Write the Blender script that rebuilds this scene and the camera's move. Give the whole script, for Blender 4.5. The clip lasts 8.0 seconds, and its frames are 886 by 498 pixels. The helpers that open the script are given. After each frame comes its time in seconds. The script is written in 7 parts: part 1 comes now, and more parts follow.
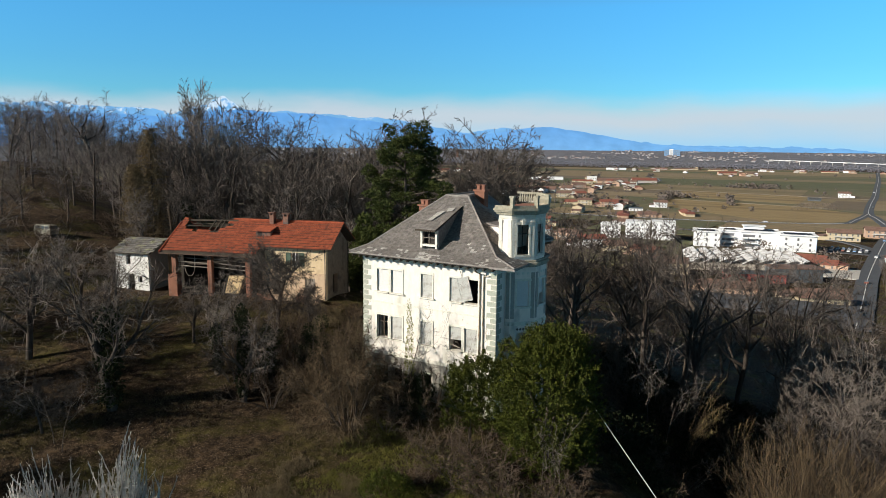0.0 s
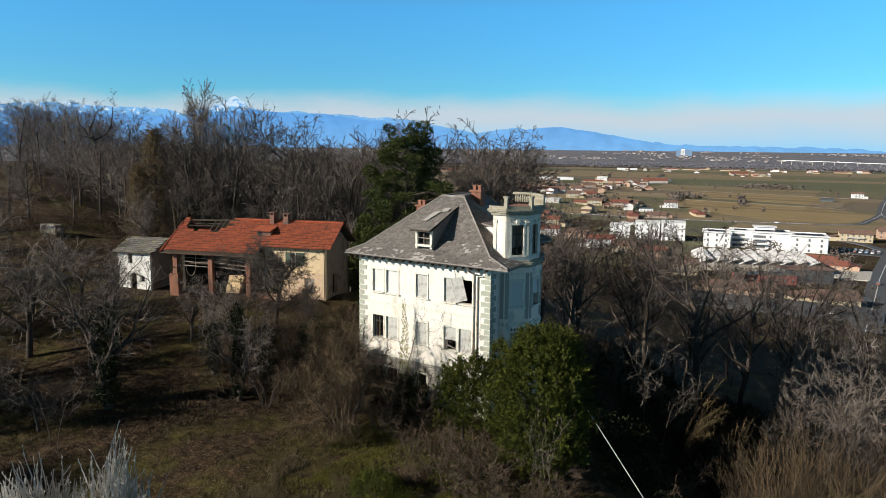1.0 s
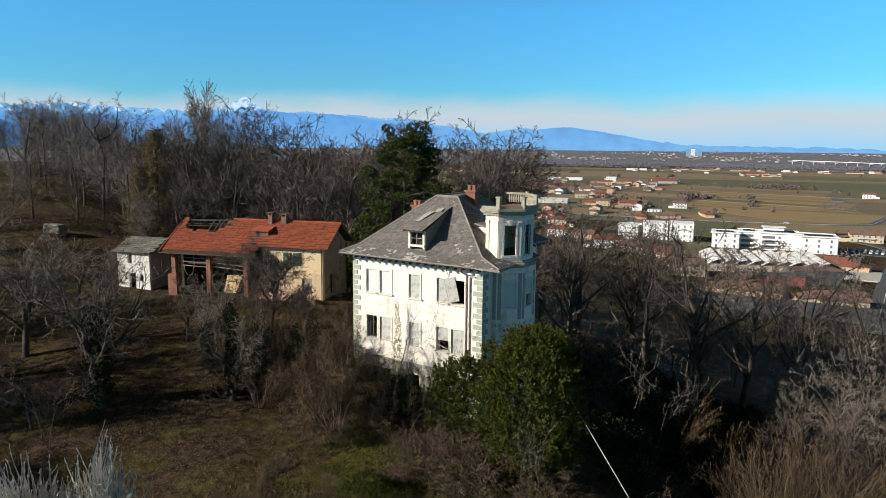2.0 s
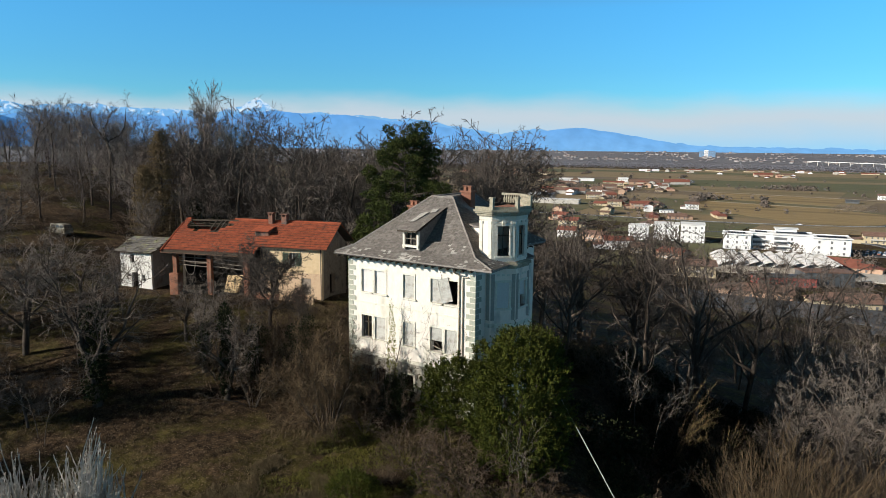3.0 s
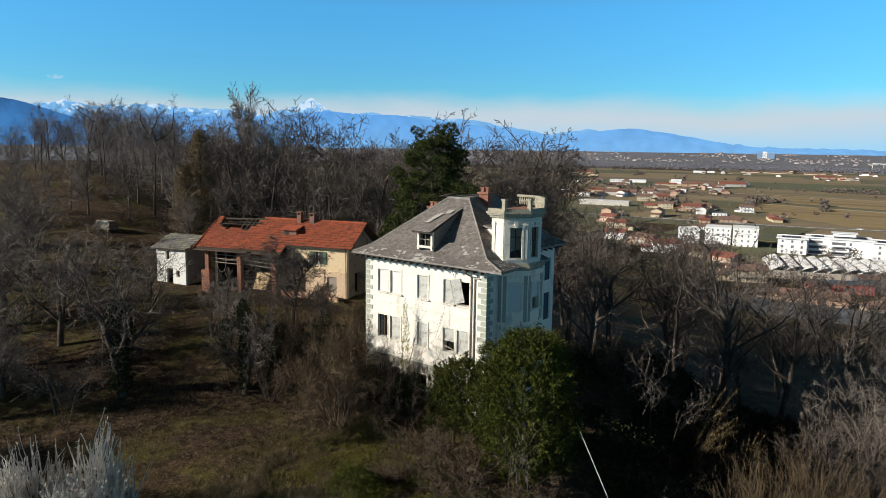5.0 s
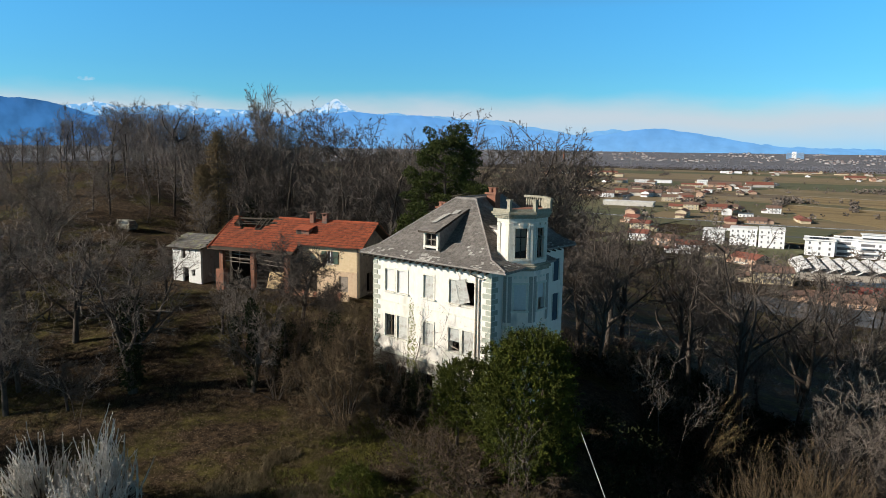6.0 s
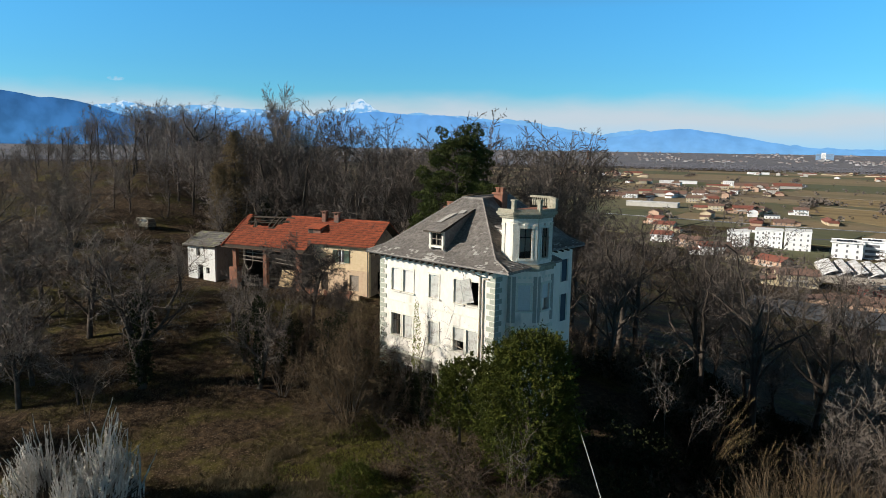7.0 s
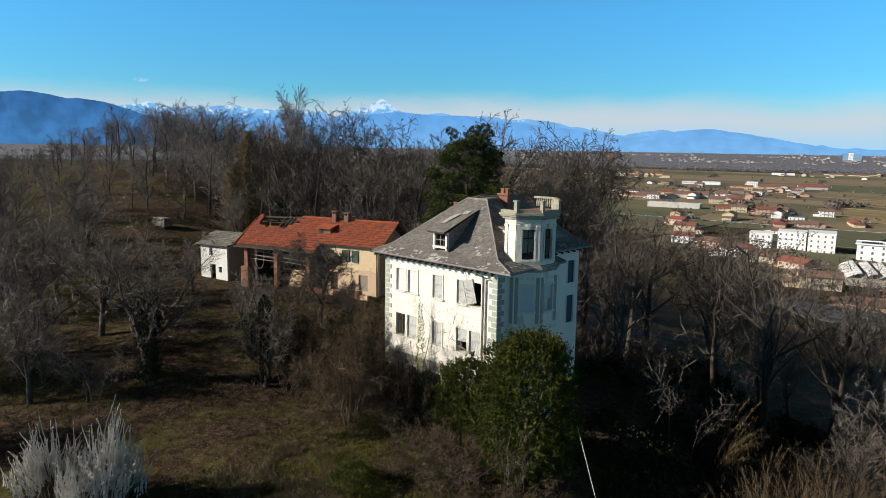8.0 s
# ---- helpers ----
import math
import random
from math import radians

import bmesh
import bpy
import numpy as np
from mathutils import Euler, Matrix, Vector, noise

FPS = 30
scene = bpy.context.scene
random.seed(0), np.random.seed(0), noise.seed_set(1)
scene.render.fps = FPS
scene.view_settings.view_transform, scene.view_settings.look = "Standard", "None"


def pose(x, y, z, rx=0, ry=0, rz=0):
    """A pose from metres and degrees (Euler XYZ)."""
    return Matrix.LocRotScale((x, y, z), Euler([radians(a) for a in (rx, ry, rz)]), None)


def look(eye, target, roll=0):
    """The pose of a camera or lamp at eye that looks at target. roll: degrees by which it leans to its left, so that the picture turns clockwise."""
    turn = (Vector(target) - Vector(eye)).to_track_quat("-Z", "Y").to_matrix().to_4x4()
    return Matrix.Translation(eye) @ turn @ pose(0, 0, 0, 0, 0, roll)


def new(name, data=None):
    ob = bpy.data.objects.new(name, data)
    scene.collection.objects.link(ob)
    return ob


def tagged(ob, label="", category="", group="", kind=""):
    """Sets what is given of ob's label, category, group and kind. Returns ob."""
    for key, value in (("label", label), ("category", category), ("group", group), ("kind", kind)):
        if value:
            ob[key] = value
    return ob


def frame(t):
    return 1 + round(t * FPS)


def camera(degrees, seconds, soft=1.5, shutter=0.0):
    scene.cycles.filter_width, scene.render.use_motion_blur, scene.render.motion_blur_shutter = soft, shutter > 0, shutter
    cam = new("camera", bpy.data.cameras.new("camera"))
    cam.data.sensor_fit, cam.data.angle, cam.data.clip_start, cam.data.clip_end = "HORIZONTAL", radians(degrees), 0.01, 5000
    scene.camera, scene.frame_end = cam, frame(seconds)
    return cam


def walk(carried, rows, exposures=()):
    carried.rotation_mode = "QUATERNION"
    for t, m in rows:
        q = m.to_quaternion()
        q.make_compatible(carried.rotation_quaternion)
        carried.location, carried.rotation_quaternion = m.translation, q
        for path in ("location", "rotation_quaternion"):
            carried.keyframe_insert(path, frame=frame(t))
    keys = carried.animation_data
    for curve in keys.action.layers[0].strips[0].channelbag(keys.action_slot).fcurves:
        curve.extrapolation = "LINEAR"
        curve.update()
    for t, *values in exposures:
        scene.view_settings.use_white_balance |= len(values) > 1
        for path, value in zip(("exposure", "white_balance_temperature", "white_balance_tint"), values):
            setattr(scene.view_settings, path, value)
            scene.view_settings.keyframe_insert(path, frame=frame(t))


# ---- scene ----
cam = camera(63.9, 8.0, 0.6)
PATH = [
    (0, (24.572, -46.515, 18.488), (23.527, -44.834, 18.198), 0.6),
    (0.5, (25.108, -46.259, 18.514), (24.052, -44.586, 18.224), 0.6),
    (1, (25.639, -45.889, 18.519), (24.569, -44.224, 18.229), 0.6),
    (1.5, (26.105, -45.464, 18.512), (25.024, -43.807, 18.222), 0.6),
    (3, (27.83, -44.334, 18.524), (26.711, -42.702, 18.236), 0.6),
    (3.5, (28.407, -43.939, 18.552), (27.264, -42.322, 18.263), 0.7),
    (4, (29.045, -43.608, 18.576), (27.872, -42.013, 18.287), 0.7),
    (4.5, (29.694, -43.26, 18.62), (28.491, -41.688, 18.332), 0.8),
    (5, (30.284, -42.896, 18.657), (29.052, -41.346, 18.368), 0.8),
    (6.5, (32.004, -41.622, 18.677), (30.697, -40.137, 18.388), 0.8),
    (7, (32.563, -41.193, 18.681), (31.231, -39.729, 18.391), 0.9),
    (7.5, (33.121, -40.774, 18.702), (31.766, -39.332, 18.413), 0.9),
    (8, (33.678, -40.374, 18.747), (32.303, -38.95, 18.457), 0.9),
]
walk(cam, [(t, look(eye, target, roll)) for t, eye, target, roll in PATH])

# ---- world, sun ----
SUN_AZ = math.atan2(-0.60, -0.80)   # clockwise from +y
SUN_EL = radians(22)
world = bpy.data.worlds.new("sky")
scene.world = world
world.use_nodes = True
wn = world.node_tree.nodes
wl = world.node_tree.links
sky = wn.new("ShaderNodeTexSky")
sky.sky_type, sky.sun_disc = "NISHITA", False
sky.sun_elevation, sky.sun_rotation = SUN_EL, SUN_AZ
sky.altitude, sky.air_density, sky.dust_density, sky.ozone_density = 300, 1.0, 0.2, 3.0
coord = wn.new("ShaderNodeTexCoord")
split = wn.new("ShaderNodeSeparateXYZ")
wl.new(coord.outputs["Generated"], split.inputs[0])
deep = wn.new("ShaderNodeValToRGB")    # blue low sky, then an added warm fill band, then a darkened zenith
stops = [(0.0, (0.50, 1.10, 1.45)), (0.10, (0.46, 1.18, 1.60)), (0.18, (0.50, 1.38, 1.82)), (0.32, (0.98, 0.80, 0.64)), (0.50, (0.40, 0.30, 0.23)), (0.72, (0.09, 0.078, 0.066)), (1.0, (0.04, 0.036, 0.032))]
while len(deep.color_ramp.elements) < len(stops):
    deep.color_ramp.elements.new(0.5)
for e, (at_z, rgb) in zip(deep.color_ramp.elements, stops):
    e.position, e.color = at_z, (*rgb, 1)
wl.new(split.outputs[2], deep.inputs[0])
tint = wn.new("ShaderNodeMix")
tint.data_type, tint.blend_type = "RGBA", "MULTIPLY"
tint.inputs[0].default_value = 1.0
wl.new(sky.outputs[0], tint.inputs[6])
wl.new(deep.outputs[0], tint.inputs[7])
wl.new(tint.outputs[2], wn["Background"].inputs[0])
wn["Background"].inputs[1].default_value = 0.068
scene.view_settings.exposure = 0.5

sun = new("sun", bpy.data.lights.new("sun", "SUN"))
sun.data.energy, sun.data.angle, sun.data.color = 4.8, radians(0.6), (1.0, 0.92, 0.8)
sun_from = Vector((math.sin(SUN_AZ) * math.cos(SUN_EL), math.cos(SUN_AZ) * math.cos(SUN_EL), math.sin(SUN_EL)))
sun.matrix_world = look(sun_from * 500, (0, 0, 0))


# ---- materials ----
def mat(name, a, b, scale=4.0, rough=0.85, bump=0.2, c=None, big=0.25, metal=0.0, vary=0.0, spec=0.3, stretch=(1, 1, 1), amount=0.5):
    """A surface of two colours mixed by a fine noise and stained by a third at a larger scale; object space in metres."""
    m = bpy.data.materials.new(name)
    m.use_nodes = True
    n, k = m.node_tree.nodes, m.node_tree.links
    s = n["Principled BSDF"]
    s.inputs["Roughness"].default_value, s.inputs["Metallic"].default_value = rough, metal
    s.inputs["Specular IOR Level"].default_value = spec
    co = n.new("ShaderNodeTexCoord")
    mp = n.new("ShaderNodeMapping")
    mp.inputs[3].default_value = stretch
    k.new(co.outputs["Object"], mp.inputs[0])
    fine = n.new("ShaderNodeTexNoise")
    fine.inputs["Scale"].default_value, fine.inputs["Detail"].default_value, fine.inputs["Roughness"].default_value = scale, 6, 0.65
    k.new(mp.outputs[0], fine.inputs["Vector"])
    ramp = n.new("ShaderNodeValToRGB")
    ramp.color_ramp.elements[0].position, ramp.color_ramp.elements[1].position = 0.34, 0.66
    ramp.color_ramp.elements[0].color, ramp.color_ramp.elements[1].color = (*a, 1), (*b, 1)
    k.new(fine.outputs[0], ramp.inputs[0])
    colour = ramp.outputs[0]
    if c:
        stain = n.new("ShaderNodeTexNoise")
        stain.inputs["Scale"].default_value, stain.inputs["Detail"].default_value = scale * big, 4
        k.new(mp.outputs[0], stain.inputs["Vector"])
        edge = n.new("ShaderNodeMapRange")
        edge.inputs[1].default_value, edge.inputs[2].default_value = amount, amount + 0.16
        k.new(stain.outputs[0], edge.inputs[0])
        mix = n.new("ShaderNodeMix")
        mix.data_type = "RGBA"
        k.new(edge.outputs[0], mix.inputs[0])
        k.new(colour, mix.inputs[6])
        mix.inputs[7].default_value = (*c, 1)
        colour = mix.outputs[2]
    if vary:
        info = n.new("ShaderNodeObjectInfo")
        isl = n.new("ShaderNodeNewGeometry")
        add = n.new("ShaderNodeMath")
        add.operation = "ADD"
        k.new(info.outputs["Random"], add.inputs[0])
        k.new(isl.outputs["Random Per Island"], add.inputs[1])
        rng = n.new("ShaderNodeMapRange")
        rng.inputs[2].default_value = 2.0
        rng.inputs[3].default_value, rng.inputs[4].default_value = 1 - vary, 1 + vary
        k.new(add.outputs[0], rng.inputs[0])
        mul = n.new("ShaderNodeVectorMath")
        mul.operation = "SCALE"
        k.new(colour, mul.inputs[0])
        k.new(rng.outputs[0], mul.inputs[3])
        colour = mul.outputs[0]
    k.new(colour, s.inputs["Base Color"])
    if bump:
        bp = n.new("ShaderNodeBump")
        bp.inputs["Strength"].default_value, bp.inputs["Distance"].default_value = bump, 0.05
        k.new(fine.outputs[0], bp.inputs["Height"])
        k.new(bp.outputs[0], s.inputs["Normal"])
    return m


M_PLASTER = mat("plaster_cream", (0.66, 0.615, 0.545), (0.745, 0.705, 0.655), 3.0, 0.9, 0.1, (0.52, 0.50, 0.42), 0.22, amount=0.6, stretch=(1, 1, 0.45))
# shaded villa walls: plaster made lighter and warmer to offset blue sky fill
M_PLASTER_TOWER = mat("plaster_tower", (0.78, 0.70, 0.62), (0.85, 0.78, 0.70), 3.0, 0.9, 0.1, (0.5, 0.5, 0.45), 0.22, amount=0.62, stretch=(1, 1, 0.45))
M_BAY = mat("plaster_bay", (0.79, 0.68, 0.59), (0.86, 0.76, 0.67), 3.0, 0.9, 0.1, (0.33, 0.34, 0.33), 0.22, amount=0.6, stretch=(1, 1, 0.45))
# grimy grey plaster, darkened further to paint the trees' shadow
M_GRIME_SHADE = mat("grimy_shaded_render", (0.20, 0.19, 0.165), (0.36, 0.34, 0.30), 2.5, 0.95, 0.25, (0.46, 0.44, 0.39), 0.3, amount=0.55)
M_TRIM = mat("trim_stone", (0.60, 0.58, 0.50), (0.72, 0.70, 0.62), 6.0, 0.85, 0.15, (0.42, 0.41, 0.34), 0.3, amount=0.58)
M_CORNICE = mat("cornice_stone", (0.27, 0.25, 0.19), (0.40, 0.37, 0.29), 5.0, 0.9, 0.2, (0.20, 0.19, 0.14), 0.3, amount=0.52)
M_QUOIN = mat("quoin_grey", (0.30, 0.32, 0.27), (0.40, 0.41, 0.34), 6.0, 0.9, 0.2, vary=0.12)
M_PANEL = mat("panel_grey", (0.30, 0.29, 0.26), (0.38, 0.36, 0.32), 6.0, 0.9, 0.15)
M_SLATE = mat("slate", (0.145, 0.130, 0.120), (0.245, 0.224, 0.208), 5.0, 0.8, 0.3, (0.28, 0.265, 0.245), 0.2, vary=0.35, amount=0.58)
M_SLATE_PALE = mat("slate_pale", (0.30, 0.29, 0.27), (0.50, 0.48, 0.45), 5.0, 0.8, 0.2, vary=0.3)
M_TILE = mat("clay_tile", (0.20, 0.044, 0.022), (0.36, 0.092, 0.040), 3.0, 0.85, 0.15, (0.12, 0.045, 0.030), 0.3, vary=0.32, amount=0.58)
M_TILE_EDGE = mat("tile_edge", (0.07, 0.026, 0.018), (0.13, 0.048, 0.03), 3.0, 0.9, 0.1, vary=0.4)
M_WAND = mat("wand_bark", (0.054, 0.037, 0.021), (0.122, 0.086, 0.049), 1.2, 0.95, 0.0, vary=0.35)
M_BRICK = mat("brick", (0.19, 0.080, 0.053), (0.28, 0.135, 0.088), 8.0, 0.9, 0.2, (0.22, 0.16, 0.13), 0.3, vary=0.2, amount=0.6)
M_STUCCO = mat("stucco_ochre", (0.58, 0.45, 0.28), (0.66, 0.53, 0.35), 3.0, 0.92, 0.1, (0.45, 0.33, 0.22), 0.25, amount=0.56)
M_STUCCO_PINK = mat("stucco_pink", (0.50, 0.36, 0.25), (0.58, 0.45, 0.31), 3.0, 0.92, 0.1, (0.42, 0.25, 0.18), 0.3, amount=0.58)
M_STUCCO_GREY = mat("stucco_grey", (0.34, 0.31, 0.27), (0.44, 0.40, 0.35), 3.0, 0.92, 0.15, (0.26, 0.22, 0.18), 0.3, amount=0.55)
# gable plaster darkened in its colour for the side away from the sun
M_GABLE_SHADE = mat("stucco_gable_shade", (0.19, 0.145, 0.105), (0.27, 0.21, 0.155), 3.0, 0.92, 0.15, (0.12, 0.09, 0.07), 0.3, amount=0.55)
M_CREEPER = mat("creeper_leaf", (0.11, 0.12, 0.028), (0.23, 0.235, 0.06), 2.0, 0.8, 0.0, vary=0.4, spec=0.12)
M_WHITEWASH = mat("whitewash", (0.66, 0.66, 0.64), (0.78, 0.78, 0.76), 4.0, 0.92, 0.2, (0.45, 0.43, 0.4), 0.3, amount=0.62)
M_STONE_ROOF = mat("stone_slab", (0.10, 0.095, 0.088), (0.20, 0.19, 0.18), 4.0, 0.9, 0.4, (0.22, 0.22, 0.14), 0.3, vary=0.3)
M_WOOD_DARK = mat("wood_dark", (0.035, 0.028, 0.022), (0.07, 0.055, 0.04), 8.0, 0.85, 0.3, vary=0.25, stretch=(1, 6, 6))
M_WOOD_GREY = mat("wood_grey", (0.20, 0.17, 0.14), (0.32, 0.28, 0.24), 8.0, 0.85, 0.3, vary=0.25)
M_WOOD_PALE = mat("wood_pale", (0.42, 0.30, 0.16), (0.55, 0.42, 0.25), 8.0, 0.8, 0.2, vary=0.25)
M_SHUTTER = mat("shutter_grey", (0.38, 0.38, 0.36), (0.48, 0.48, 0.45), 8.0, 0.8, 0.15, (0.30, 0.29, 0.26), 0.3, vary=0.1)
M_BLIND = mat("blind_white", (0.56, 0.55, 0.54), (0.64, 0.63, 0.62), 8.0, 0.8, 0.1, vary=0.06)
M_SHUTTER_GREEN = mat("shutter_green", (0.035, 0.07, 0.05), (0.06, 0.10, 0.07), 8.0, 0.7, 0.15)
M_SHUTTER_BLUE = mat("shutter_blue", (0.03, 0.05, 0.075), (0.05, 0.08, 0.11), 8.0, 0.7, 0.15)
M_PIPE = mat("zinc_dark", (0.05, 0.05, 0.05), (0.10, 0.09, 0.08), 6.0, 0.55, 0.1, metal=0.5)
M_PIPE_PALE = mat("zinc_painted", (0.36, 0.31, 0.24), (0.52, 0.47, 0.39), 3.0, 0.6, 0.1, (0.20, 0.13, 0.08), 0.5, amount=0.56)
M_WOOD_BROWN = mat("wood_brown", (0.06, 0.037, 0.026), (0.10, 0.063, 0.044), 8.0, 0.85, 0.3, vary=0.25)
M_CHIMNEY = mat("sooty_brick", (0.15, 0.075, 0.055), (0.23, 0.125, 0.09), 6.0, 0.9, 0.2, (0.10, 0.08, 0.07), 0.4)
# near-black that paints the unlit inside of the barn
M_BARN_SHADE = mat("barn_shade", (0.02, 0.017, 0.014), (0.05, 0.042, 0.034), 2.0, 0.95, 0.1)
# near-black that paints the shade of rooms and openings
M_ROOM_SHADE = mat("room_shade", (0.03, 0.028, 0.025), (0.05, 0.046, 0.04), 2.0, 0.95, 0.0)
M_GLASS = mat("old_glass", (0.05, 0.06, 0.07), (0.09, 0.10, 0.11), 2.0, 0.12, 0.05, spec=0.6)
M_BARK = mat("bark", (0.042, 0.033, 0.027), (0.092, 0.075, 0.062), 3.0, 0.95, 0.4, vary=0.3, stretch=(3, 3, 0.6))
M_TWIG = mat("twig", (0.10, 0.083, 0.070), (0.225, 0.19, 0.165), 1.2, 0.95, 0.0, vary=0.35)
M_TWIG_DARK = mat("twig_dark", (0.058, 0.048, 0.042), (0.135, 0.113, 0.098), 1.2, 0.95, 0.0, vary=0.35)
M_TWIG_HILL = mat("twig_hill", (0.115, 0.096, 0.088), (0.21, 0.18, 0.165), 1.2, 0.95, 0.0, vary=0.35)
M_TWIG_RED = mat("twig_russet", (0.055, 0.038, 0.027), (0.115, 0.082, 0.056), 1.2, 0.95, 0.0, vary=0.3)
M_TWIG_PALE = mat("twig_pale", (0.34, 0.315, 0.28), (0.62, 0.585, 0.54), 2.0, 0.9, 0.0, vary=0.3)
M_STRAW = mat("dry_reed", (0.15, 0.115, 0.055), (0.27, 0.205, 0.095), 2.0, 0.9, 0.0, vary=0.35)
M_LARCH = mat("larch_brown", (0.095, 0.068, 0.036), (0.19, 0.14, 0.075), 2.0, 0.95, 0.0, vary=0.3)
M_LEAF = mat("laurel_leaf", (0.017, 0.024, 0.004), (0.084, 0.093, 0.013), 0.9, 0.75, 0.0, vary=0.4, spec=0.12)
M_LEAF_DARK = mat("pine_leaf", (0.017, 0.028, 0.008), (0.082, 0.096, 0.025), 1.2, 0.75, 0.0, vary=0.4, spec=0.12)
M_IVY = mat("ivy_leaf", (0.018, 0.024, 0.006), (0.055, 0.062, 0.012), 2.0, 0.75, 0.0, vary=0.4, spec=0.12)
M_IVY_DARK = mat("ivy_dark", (0.010, 0.014, 0.006), (0.030, 0.036, 0.012), 2.0, 0.75, 0.0, vary=0.4, spec=0.12)
M_BRAMBLE = mat("bramble_leaf", (0.040, 0.034, 0.014), (0.085, 0.072, 0.030), 2.0, 0.9, 0.0, vary=0.4)
# brighter copy of the dead grass, painting it as sunlit
M_STRAWLIT = mat("sunlit_grass", (0.12, 0.09, 0.05), (0.22, 0.175, 0.10), 0.4, 0.9, 0.0, vary=0.35)
M_GRASS = mat("grass_blade", (0.062, 0.064, 0.011), (0.14, 0.132, 0.026), 0.4, 0.9, 0.0, vary=0.35)
M_STRAWGRASS = mat("dead_grass", (0.058, 0.042, 0.021), (0.115, 0.086, 0.043), 0.4, 0.9, 0.0, vary=0.35)
M_ASPHALT = mat("asphalt", (0.07, 0.075, 0.085), (0.10, 0.105, 0.115), 0.5, 0.9, 0.05)
M_PAINT = mat("road_paint", (0.6, 0.6, 0.58), (0.75, 0.75, 0.73), 2.0, 0.8, 0.0)
M_WHITE = mat("white_render", (0.74, 0.75, 0.76), (0.82, 0.83, 0.84), 0.4, 0.8, 0.02)
M_BLUE = mat("blue_render", (0.16, 0.30, 0.50), (0.20, 0.36, 0.58), 0.4, 0.8, 0.02)
M_CREAM = mat("cream_render", (0.48, 0.40, 0.27), (0.56, 0.48, 0.33), 0.4, 0.85, 0.02)
M_PINKH = mat("salmon_render", (0.42, 0.28, 0.20), (0.50, 0.35, 0.26), 0.4, 0.85, 0.02)
M_REDWALL = mat("red_render", (0.30, 0.075, 0.07), (0.38, 0.11, 0.095), 0.4, 0.85, 0.02)
M_REDROOF = mat("red_roof", (0.19, 0.068, 0.05), (0.27, 0.105, 0.075), 0.6, 0.85, 0.1)
M_BROWNROOF = mat("brown_roof", (0.15, 0.092, 0.072), (0.23, 0.145, 0.115), 0.6, 0.85, 0.1)
M_FIBRE = mat("fibre_cement", (0.62, 0.62, 0.63), (0.78, 0.78, 0.79), 0.5, 0.8, 0.05, (0.36, 0.35, 0.33), 0.3)
M_STEEL = mat("steel_dark", (0.10, 0.11, 0.12), (0.16, 0.17, 0.18), 0.6, 0.5, 0.0, metal=0.4)
M_SOLAR = mat("solar_dark", (0.015, 0.018, 0.03), (0.03, 0.035, 0.05), 0.5, 0.3, 0.0)
M_WINDOW = mat("far_window", (0.10, 0.105, 0.115), (0.20, 0.20, 0.21), 0.5, 0.25, 0.0)
M_CONCRETE = mat("concrete", (0.42, 0.40, 0.37), (0.54, 0.52, 0.48), 0.5, 0.9, 0.05)
M_CABLE = mat("cable_pale", (0.55, 0.54, 0.52), (0.65, 0.64, 0.62), 4.0, 0.5, 0.0)
# blue-grey of the far woods is distance haze put into the colour
M_FARWOOD_HAZE = mat("far_wood", (0.112, 0.112, 0.138), (0.165, 0.158, 0.182), 0.05, 0.95, 0.0, vary=0.35)
M_HEDGE = mat("bare_hedge", (0.095, 0.078, 0.068), (0.16, 0.132, 0.115), 0.3, 0.95, 0.0, vary=0.35)
# far meadows likewise carry painted haze
M_FARPLAIN_HAZE = mat("far_meadow_haze", (0.125, 0.128, 0.150), (0.168, 0.165, 0.18), 0.01, 0.95, 0.0)
M_ENAMEL = mat("old_enamel", (0.17, 0.165, 0.135), (0.26, 0.25, 0.205), 3.0, 0.5, 0.0, (0.4, 0.36, 0.28), 0.4)
FIELDS = [mat("field_straw", (0.173, 0.128, 0.070), (0.278, 0.210, 0.118), 0.05, 0.95, 0.0, (0.147, 0.126, 0.063), 0.012, stretch=(1, 12, 1)),
          mat("field_green", (0.077, 0.081, 0.038), (0.132, 0.130, 0.062), 0.03, 0.95, 0.0, (0.141, 0.118, 0.064), 0.010, stretch=(1, 8, 1)),
          mat("field_brown", (0.116, 0.087, 0.056), (0.197, 0.150, 0.097), 0.05, 0.95, 0.0, (0.136, 0.116, 0.066), 0.012, stretch=(1, 10, 1)),
          mat("field_olive", (0.102, 0.092, 0.048), (0.172, 0.153, 0.079), 0.04, 0.95, 0.0, (0.097, 0.097, 0.048), 0.010, stretch=(1, 8, 1)),
          mat("field_tan", (0.194, 0.147, 0.084), (0.304, 0.231, 0.139), 0.05, 0.95, 0.0, (0.168, 0.137, 0.076), 0.012, stretch=(1, 10, 1))]


